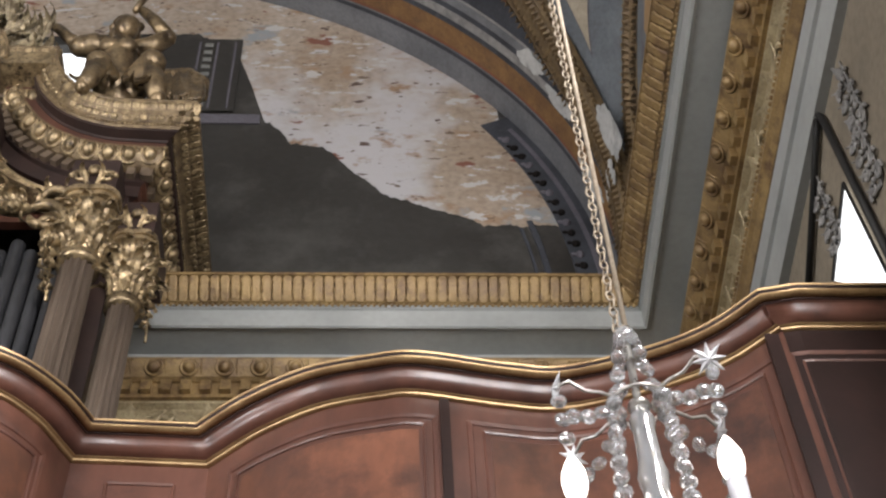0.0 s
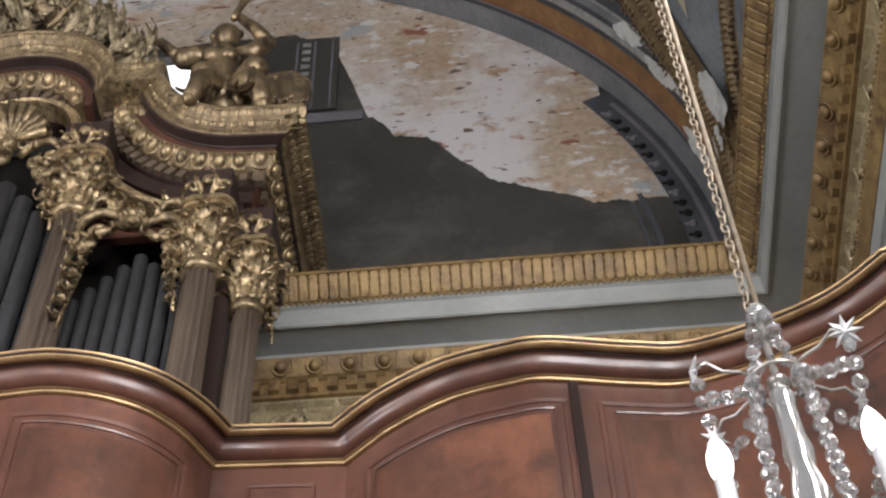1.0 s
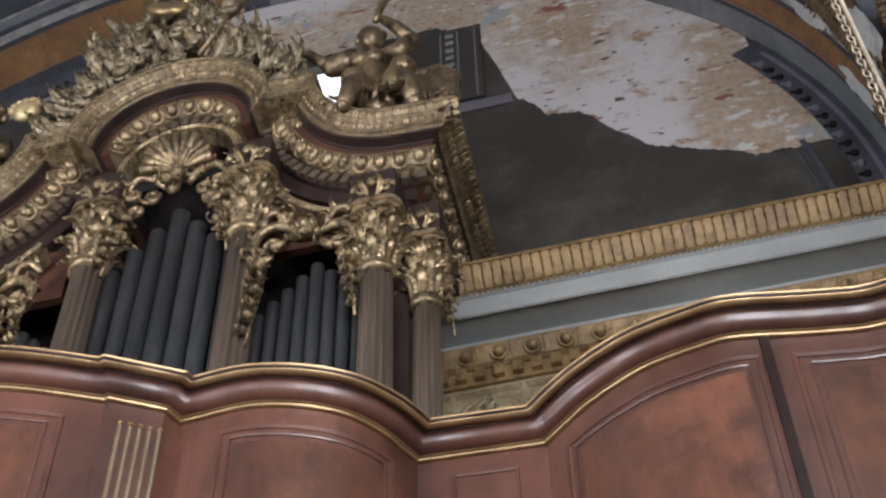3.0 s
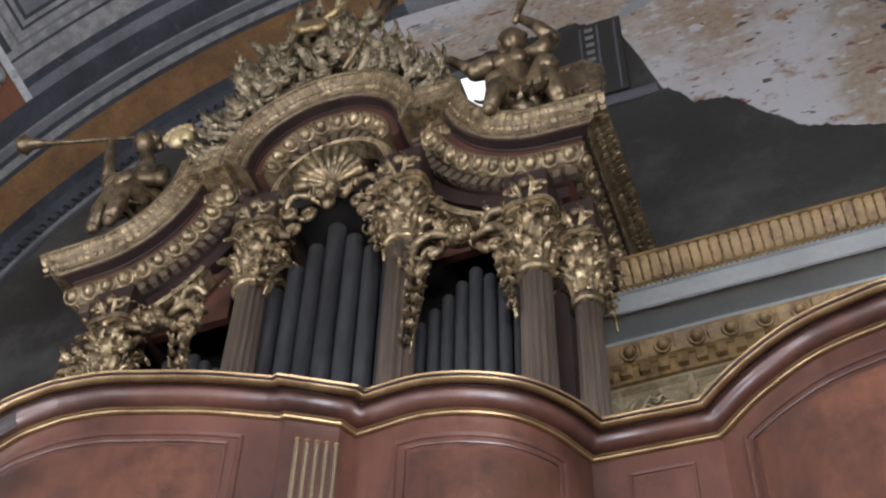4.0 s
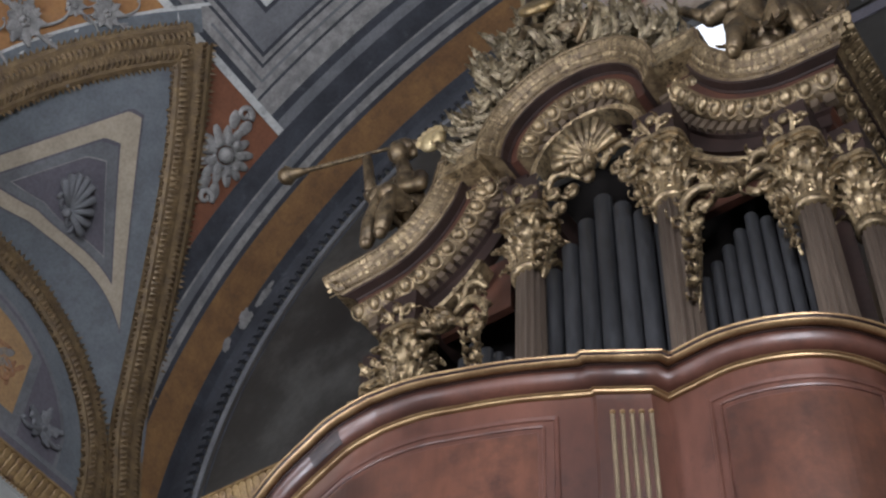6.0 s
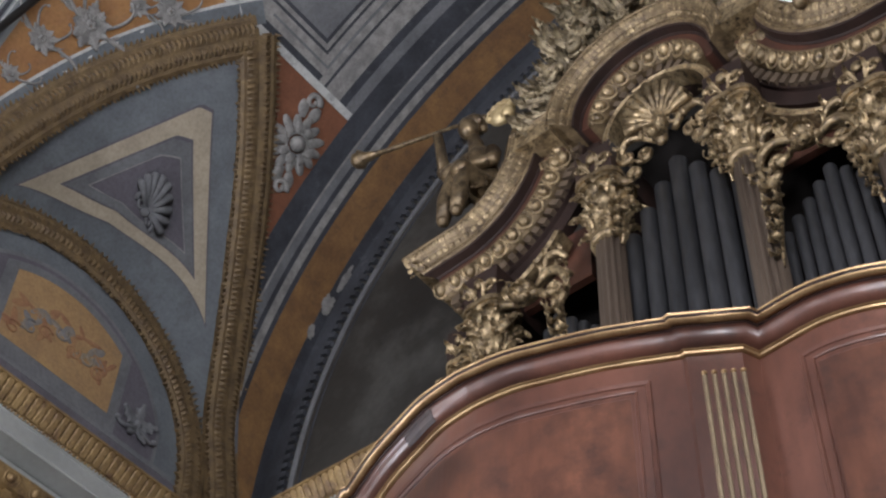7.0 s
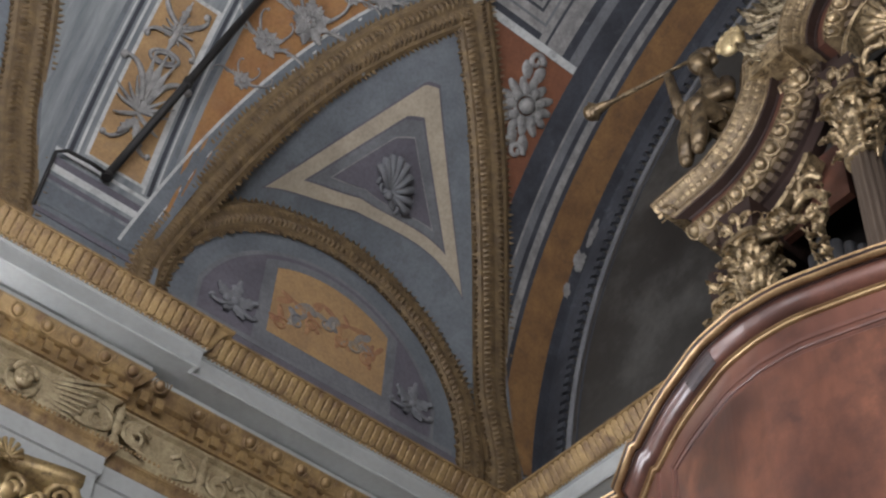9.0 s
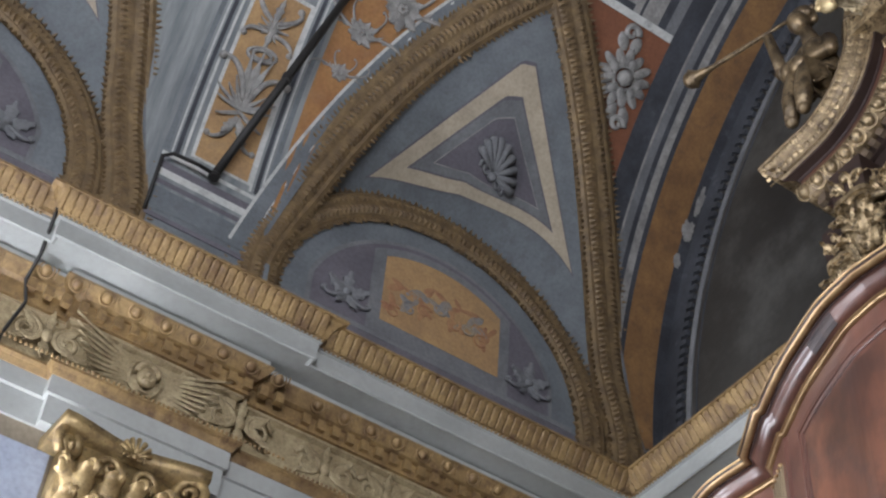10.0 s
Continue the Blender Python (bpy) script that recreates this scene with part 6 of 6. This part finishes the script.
        for sg in (1, -1):
            petal(bm, dia * sg * 0.17 + EX * 0.03, (dia * sg + EX * 0.3).normalized(), EZ, 0.12, 0.08, 0.02)
            petal(bm, dia * sg * 0.17 - EX * 0.03, (dia * sg - EX * 0.3).normalized(), EZ, 0.12, 0.08, 0.02)
            spiral(bm, dia * sg * 0.30 + EZ * 0.006, EX, EY, 0.055, 0.012, 1.2, 0.024)
        part("petals", wrapped(bm, c + 0.655, 0.705, side), GREY_RELIEF, ros, smooth=True)
        for dy, ang, size in ((-0.85, 0.60, 0.18), (-1.03, 0.52, 0.12), (-1.06, 0.43, 0.08), (-0.52, 0.725, 0.13), (-0.69, 0.69, 0.09)):
            y = c + dy
            ros = thing("painted_acanthus", "grey acanthus bunch on an orange ground", "ornament", "vault ornaments", "structure")
            part("leaves", wrapped(bunch(size, rnd), y, ang, side), GREY_RELIEF, ros, smooth=True)
        pal = thing("painted_candelabrum", "pale grey palmette and scrolls on an ochre pier panel", "ornament", "vault ornaments", "structure")
        bm = candelabrum()
        part("leaves", wrapped(bm, c - HALF - 0.305, 0.16, side, 0.012), GREY_RELIEF, pal, smooth=True)
        # iron tie bar with its bracket
        p, ey, ea, n = vault_frame(c - HALF - 0.34, 0.105, side)
        bar = thing("iron_bar", "black iron bar with a bracket fixed to the vault pier", "iron bar", "iron bars")
        q, _, ea2, n2 = vault_frame(c - HALF + 0.06, 0.62, side)
        part("rod", tube([p + n * 0.05, p.lerp(q, 0.45) + n * 0.10, q + n * 0.05], 0.024, 8), IRON, bar, smooth=True)
        part("bracket", tube([p + n * 0.06, p - ey * 0.10 + n * 0.07, p - ey * 0.24 + n * 0.06, p - ey * 0.29 + n * 0.04 - ea * 0.03, p - ey * 0.29 - ea * 0.4 + n * 0.03], 0.011, 8), IRON, bar, smooth=True)
        part("bolt", lathe([(0.03, -0.02), (0.034, 0.0), (0.02, 0.03)], 10, at=p + n * 0.05), IRON, bar)
        part("clamp", lathe([(0.026, -0.03), (0.03, 0.0), (0.026, 0.03)], 10, at=p.lerp(q, 0.42) + n * 0.095), IRON, bar)


# ---- end wall: rim of the arch, fallen paint, window ----
def ring(r0, r1, a0, a1, y, thick, n=70):
    prof = [(r0, 0), (r0, thick), (r1, thick), (r1, 0)]
    fr = []
    for i in range(n + 1):
        a = a0 + (a1 - a0) * i / n
        d = Vector((-math.cos(a), 0, math.sin(a)))
        fr.append((Vector((XC, y, ZV)), d, Vector((0, -1, 0))))
    return sweep(fr, prof)


frag = thing("painted_rim_fragment", "dark painted rim with modillions, half flaked away, on the end wall", "fresco", kind="structure")
part("outer_band", ring(3.17, 3.345, radians(151), radians(180), YW, 0.012), BLUE_DARK, frag)
part("streak", ring(3.275, 3.30, radians(153), radians(180), YW, 0.016), PLUM, frag)
part("inner_band", ring(3.02, 3.05, radians(168), radians(180), YW, 0.009), BLUE_DARK, frag)
part("inner_line", ring(2.97, 2.985, radians(169), radians(180), YW, 0.009), BLUE_DARK, frag)
for k in range(16):
    a = radians(154.5 + 1.62 * k)
    bm = bmesh.new()
    blob(bm, (0, 0, 0), (0.022 + 0.022 * noise.noise((k * 1.7, 0, 0)) ** 2, 0.008, 0.030), 7, 5)
    blob(bm, (0.03, 0, 0.012 * noise.noise((k * 2.3, 5, 0))), (0.018, 0.006, 0.014), 6, 4)
    bm.transform(Matrix.Translation((XC - 3.215 * math.cos(a), YW - 0.014, ZV + 3.215 * math.sin(a))) @ Euler((0, -a, 0)).to_matrix().to_4x4())
    part("modillion", bm, BLACK if k % 3 else PLUM, frag, smooth=True)
rim = thing("arch_rim", "dark painted rim with small dentils round the end wall", "moulding", kind="structure")
part("outer_band", ring(3.22, 3.36, 0, radians(78), YW, 0.02), BLUE_DARK, rim)
part("inner_band", ring(3.10, 3.14, 0, radians(78), YW, 0.008), GREY_FRESCO, rim)
part("inner_line", ring(3.05, 3.06, 0, radians(78), YW, 0.006), BLUE_DARK, rim)
bm = bmesh.new()
for k in range(66):
    a = math.pi * (k + 0.5) / 150
    d = Vector((-math.cos(a), 0, math.sin(a)))
    e = Vector((math.sin(a), 0, math.cos(a)))
    c0 = Vector((XC, YW, ZV)) + d * 3.185
    v = [bm.verts.new(c0 + d * sx * 0.028 + e * sz * 0.018 + Vector((0, -t, 0))) for t in (0, 0.03) for sx, sz in ((-1, -1), (1, -1), (1, 1), (-1, 1))]
    bm.faces.new(v[4:])
    for i in range(4):
        bm.faces.new((v[i], v[(i + 1) % 4], v[4 + (i + 1) % 4], v[4 + i]))
bmesh.ops.recalc_face_normals(bm, faces=bm.faces)
part("dentils", bm, BLUE_DARK, rim)


def interp(x, table):
    for (x0, z0), (x1, z1) in zip(table, table[1:]):
        if x <= x1:
            return z0 + (z1 - z0) * (x - x0) / (x1 - x0)
    return table[-1][1]


LOW = [(-2.6, 10.1), (-2.0, 9.7), (-1.06, 9.76), (-0.80, 9.55), (-0.693, 9.17), (-0.593, 8.763), (-0.50, 8.66), (-0.445, 8.549), (-0.265, 8.518), (-0.148, 8.337), (0.053, 8.066), (0.285, 7.956), (0.572, 7.803), (0.829, 7.789), (1.039, 7.796), (1.14, 7.785)]
HIGH = [(-2.6, 12), (0.70, 12), (0.705, 8.63), (0.80, 8.58), (0.83, 8.26), (0.94, 8.01), (1.04, 7.93), (1.14, 7.86)]
bm = bmesh.new()
rows = []
for i in range(421):
    x = -2.6 + 3.72 * i / 420
    j = noise.noise((x * 9, 1.7, 0)) * 0.028 + noise.noise((x * 31, 4.1, 0)) * 0.022 + noise.noise((x * 90, 2.2, 0)) * 0.010
    lo = interp(x, LOW) + j
    hi = min(interp(x, HIGH) + j * 1.6, ZV + math.sqrt(max(0.0, 3.35 ** 2 - (x - XC) ** 2)) - 0.01)
    if -1.97 < x < -1.39:
        lo = max(lo, 9.63)
    if hi > lo + 0.004:
        rows.append([bm.verts.new((x, YW - 0.006, lo + (hi - lo) * k / 5)) for k in range(6)])
for r0, r1 in zip(rows, rows[1:]):
    if r1[0].co.x - r0[0].co.x < 0.02:
        for k in range(5):
            bm.faces.new((r0[k], r1[k], r1[k + 1], r0[k + 1]))
tagged(part("fallen_fresco_patch", bm, PEELED), "bare pale plaster where the fresco has flaked off", "plaster", kind="structure")
win = thing("window_1", "bright window opening behind the organ", "window", kind="structure")
part("reveal", box(bmesh.new(), -1.97, -1.94, YW - 0.01, YW + 0.4, 8.7, 9.62), PALE, win)
part("reveal", box(bmesh.new(), -1.42, -1.39, YW - 0.01, YW + 0.4, 8.7, 9.62), PALE, win)
part("pane", box(bmesh.new(), -1.94, -1.42, YW + 0.05, YW + 0.06, 8.7, 9.60), SKY_GLOW, win, "pane white with daylight")
win = thing("window_2", "bright pointed window pane in the side wall beside the loft", "window", kind="structure")
bm = bmesh.new()
bm.faces.new([bm.verts.new(v) for v in ((WR - 0.006, 2.60, 5.50), (WR - 0.006, 2.91, 5.40), (WR - 0.006, 2.575, 4.90))])
part("pane", bm, SKY_GLOW, win, "pane white with daylight")
part("glazing_bar", tube([(WR - 0.012, 2.60, 5.50), (WR - 0.012, 2.575, 4.90)], 0.006, 6), IRON, win)
part("glazing_bar", tube([(WR - 0.012, 2.60, 5.50), (WR - 0.012, 2.91, 5.40)], 0.006, 6), IRON, win)
cable = thing("wall_cable", "black cable looped on the side wall beside the loft", "cable")
part("strand", tube([(WR - 0.02, 3.13, 5.55), (WR - 0.02, 2.60, 5.82), (WR - 0.02, 2.56, 5.85), (WR - 0.02, 2.545, 5.80), (WR - 0.02, 2.51, 4.80)], 0.013, 8), IRON, cable, smooth=True)
wall_scroll = thing("painted_wall_scrolls", "grey painted scrolls on the brown side wall", "fresco", kind="structure")
rr = random.Random(3)
for zz, yy in ((5.62, 2.36), (5.40, 2.42), (5.60, 2.78)):
    part("scroll", scrollwork(bmesh.new(), Vector((WR - 0.006, yy, zz - 0.2)), Vector((0, 1, 0)), Vector((0, 0, 1)), Vector((-1, 0, 0)), 0.36, 0.16, rr), GREY_RELIEF, wall_scroll, smooth=True)


def flake(y, a, ry, ra, side, seed, turn=0.0):
    """An irregular bare patch where the paint of the vault has fallen."""
    bm = bmesh.new()
    mid = bm.verts.new((0, 0, 0))
    rim_v = []
    for k in range(40):
        t = 2 * math.pi * k / 40
        r = 1 + 0.45 * noise.noise((math.cos(t) * 1.6, math.sin(t) * 1.6, seed)) + 0.25 * noise.noise((math.cos(t) * 5, math.sin(t) * 5, seed))
        u, w = ry * r * math.cos(t), ra * r * math.sin(t)
        rim_v.append(bm.verts.new((u * math.cos(turn) - w * math.sin(turn), u * math.sin(turn) + w * math.cos(turn), 0)))
    for k in range(40):
        bm.faces.new((mid, rim_v[k], rim_v[(k + 1) % 40]))
    return wrapped(bm, y, a, side, 0.011)


flakes = thing("flaked_paint", "pale bare patches where the vault paint has flaked", "plaster", kind="structure")
part("corner_base", box(bmesh.new(), XL - 0.1, XC - RV + 0.004, 4.2, YW - 0.002, 6.86, ZV), BLUE_DARK, paint)
part("corner_base", box(bmesh.new(), XC + RV - 0.004, XR + 0.1, 4.2, YW - 0.002, 6.86, ZV), BLUE_DARK, paint)
for y, a, ry, ra, side, seed in ((4.35, 0.50, 0.05, 0.07, 1, 1.3), (4.375, 0.565, 0.025, 0.10, 1, 2.1), (4.33, 0.43, 0.03, 0.05, 1, 4.6), (3.78, 0.15, 0.10, 0.22, -1, 3.7), (4.02, 0.34, 0.05, 0.18, -1, 5.2), (3.95, 0.45, 0.06, 0.12, -1, 6.4), (4.20, 0.20, 0.06, 0.20, -1, 7.7), (4.0, 0.12, 0.10, 0.08, -1, 8.8)):
    part("patch", flake(y, a, ry, ra, side, seed), GREY_RELIEF if side > 0 else PALE, flakes)


# ---- carving of the entablature ----
cleaf = mesh_of("acanthus_leaf", tile_leaf(0.047, 0.096, 0.066, 0.55, 0.0, (0.34, 0.50, 0.38, 0.50, 0.40, 0.48, 0.26)), GILT_FLAT)
cegg = mesh_of("egg", egg_mesh(0.027, 0.028), GILT_FLAT)
cdent = mesh_of("dentil", box_mesh(0.045, 0.04, 0.06), GILT_FLAT, False)
scroll_bm = bmesh.new()
for sg in (1, -1):
    spiral(scroll_bm, (sg * 0.10, 0.012, 0.0), (sg, 0, 0), (0, 0, 1), 0.085, 0.012, 1.7, 0.016, 0.4)
    leaf(scroll_bm, (sg * 0.02, 0.004, -0.02), (sg * 0.8, 0, 0.7), (0, 1, 0), 0.15, 0.08, 0.12, 4, 0.005)
    leaf(scroll_bm, (sg * 0.04, 0.004, 0.0), (sg * 0.9, 0, -0.6), (0, 1, 0), 0.14, 0.07, 0.12, 4, 0.005)
blob(scroll_bm, (0, 0.015, 0), (0.03, 0.02, 0.04), 8, 6)
leaf(scroll_bm, (0, 0.01, 0.03), (0, 0, 1), (0, 1, 0), 0.10, 0.07, 0.12, 4, 0.005)
leaf(scroll_bm, (0, 0.01, -0.03), (0, 0, -1), (0, 1, 0), 0.10, 0.07, 0.12, 4, 0.005)
scroll_bm.transform(Matrix.Diagonal((1, 0.55, 1, 1)))
cscroll = mesh_of("frieze_scroll", scroll_bm, GILT_FRIEZE)
string = bmesh.new()
runs = [((EAST, 2.10), (EAST, NORTH)), ((EAST, NORTH), (WEST, NORTH)), ((WEST, NORTH), (WEST, 2.10)), ((WEST + 0.055, 2.10), (WEST + 0.055, 0.57)), ((WEST, 0.57), (WEST, -1.2))]
for p, q in runs:
    p, q = Vector(p), Vector(q)
    d = (q - p).normalized()
    out = Vector((-d.y, d.x))

    def put(name, me, step, dz, dout, trim=0.05):
        ln = (q - p).length - 2 * trim
        n = max(1, int(ln / step))
        for k in range(n):
            o = p + d * (trim + ln * (k + 0.5) / n) + out * dout
            piece(name, me, entab, frame_matrix((o.x, o.y, ZC + dz), (-d.x, -d.y, 0), (out.x, out.y, 0), (0, 0, 1)))

    put("acanthus_leaf", cleaf, 0.045, 0.099, 0.079, 0.02)
    put("egg", cegg, 0.150, -0.205, -0.185)
    put("dentil", cdent, 0.085, -0.285, -0.235)
    put("frieze_scroll", cscroll, 0.31, -0.49, -0.288, 0.08)
    n = int((q - p).length / 0.026)
    for k in range(n):
        for dz, do, r in ((-0.010, 0.002, 0.0085), (-0.625, -0.235, 0.010)):
            o = p + d * (0.026 * (k + 0.5)) + out * do
            blob(string, (o.x, o.y, ZC + dz), r, 5, 4)
tagged(part("bead_string", string, GILT_FLAT, entab), kind="stuff")
# carved head with wings over the pilaster
for side, x in ((1, WEST + 0.055 - 0.285), (-1, EAST - 0.055 + 0.285)):
    bm = bmesh.new()
    yc, zc = 1.33, ZC - 0.49
    blob(bm, (x + side * 0.022, yc, zc), (0.030, 0.050, 0.064), 12, 9)
    blob(bm, (x + side * 0.050, yc, zc - 0.006), (0.012, 0.010, 0.016), 8, 6)
    blob(bm, (x + side * 0.044, yc, zc - 0.034), (0.010, 0.018, 0.009), 8, 5)
    for sg in (1, -1):
        blob(bm, (x + side * 0.040, yc + sg * 0.024, zc - 0.016), (0.014, 0.018, 0.018), 8, 6)
        blob(bm, (x + side * 0.044, yc + sg * 0.020, zc + 0.018), (0.010, 0.015, 0.007), 8, 5)
    for k in range(9):
        a = math.pi * (0.02 + 0.96 * k / 8)
        blob(bm, (x + side * 0.030, yc + 0.052 * math.cos(a), zc + 0.022 + 0.048 * math.sin(a)), (0.020, 0.018, 0.018), 7, 5)
    tube([(x + side * 0.010, yc + 0.085 * math.cos(2 * math.pi * k / 24), zc + 0.105 * math.sin(2 * math.pi * k / 24)) for k in range(25)], 0.010, 6, bm)
    for sg in (1, -1):
        for k in range(9):
            leaf(bm, (x + side * 0.004, yc + sg * 0.085, zc + 0.075 - 0.018 * k), (0, sg, 0.30 - 0.085 * k), (side, 0, 0), 0.30 - 0.020 * k, 0.034, 0.03, 1, 0.006)
    tagged(part("carved_winged_mask", bm, GILT_FRIEZE, smooth=True), "gilt carved winged mask on the frieze", "carving", "winged masks")
    pil = thing("pilaster", "grey wall pilaster with a large gilt leafy capital", "pilaster", "pilasters", at=(x, yc, 0))
    k = Matrix.Translation((-x, -yc, 0))
    lo, hi = sorted((x - side * 0.12, x + side * 0.06))
    bm = box(bmesh.new(), lo, hi, yc - 0.28, yc + 0.28, 0, 5.30)
    bm.transform(k)
    part("shaft", bm, GREY_STONE, pil)
    bm = bmesh.new()
    box(bm, *sorted((x - side * 0.12, x + side * 0.10)), yc - 0.29, yc + 0.29, 5.28, 5.72)
    for tier, (z0, ln) in enumerate(((5.28, 0.24), (5.38, 0.30))):
        for m in range(5 - tier):
            leaf(bm, (x + side * (0.10 + 0.015 * tier), yc - 0.24 + 0.12 * (m + 0.5 * tier), z0), (0, 0, 1), (side, 0, 0), ln, 0.14, 1.0, 5, 0.01)
    for sg in (1, -1):
        spiral(bm, (x + side * 0.15, yc + sg * 0.29, 5.66), (side * 0.5, sg * 0.85, 0), (0, 0, 1), 0.085, 0.012, 1.8, 0.026, -1.0)
        spiral(bm, (x + side * 0.14, yc + sg * 0.08, 5.63), (0, sg, 0), (0, 0, 1), 0.06, 0.01, 1.5, 0.02, -1.0)
        leaf(bm, (x + side * 0.11, yc + sg * 0.20, 5.45), (0, sg * 0.6, 1), (side, sg * 0.4, 0), 0.22, 0.12, 1.0, 4, 0.008)
    pts = [(x + side * (0.20 - 0.06 * math.cos(math.pi * (j / 12 - 0.5)) ** 2), yc - 0.36 + 0.72 * j / 12) for j in range(13)]
    sweep(plan_frames(pts, 5.72, 1 if side > 0 else 1), [(0.02, 0.0), (0.02, 0.06), (-0.25, 0.06), (-0.25, 0.0)] if side > 0 else [(-0.02, 0.0), (-0.02, 0.06), (0.25, 0.06), (0.25, 0.0)], bm)
    shell(bm, Vector((x + side * 0.16, yc, 5.72)), Vector((0, 1, 0)), Vector((0, 0, 1)), Vector((side, 0, 0)), 0.09, 7, 2.4)
    bm.transform(k)
    part("capital", bm, GILT_CAPITAL, pil, "gilt carved capital", True)
tagged(part("painted_wall_field", box(bmesh.new(), WL - 0.004, WL + 0.012, -2.0, 1.02, 4.3, 5.72), SKY_PAINT), "pale blue painted field on the side wall", "fresco", kind="structure")
# cracked joint and cable on the entablature
crack = thing("wall_cable", "thin dark cable hanging over the entablature", "cable")
part("strand", tube([(WEST + 0.10, 0.60, ZC + 0.10), (WEST + 0.03, 0.62, ZC - 0.02), (WEST - 0.09, 0.64, ZC - 0.17), (WEST - 0.17, 0.63, ZC - 0.28), (WEST - 0.20, 0.67, ZC - 0.38), (WEST - 0.21, 0.62, ZC - 0.60), (WEST - 0.19, 0.61, ZC - 0.72)], 0.010, 6), IRON, crack, smooth=True)
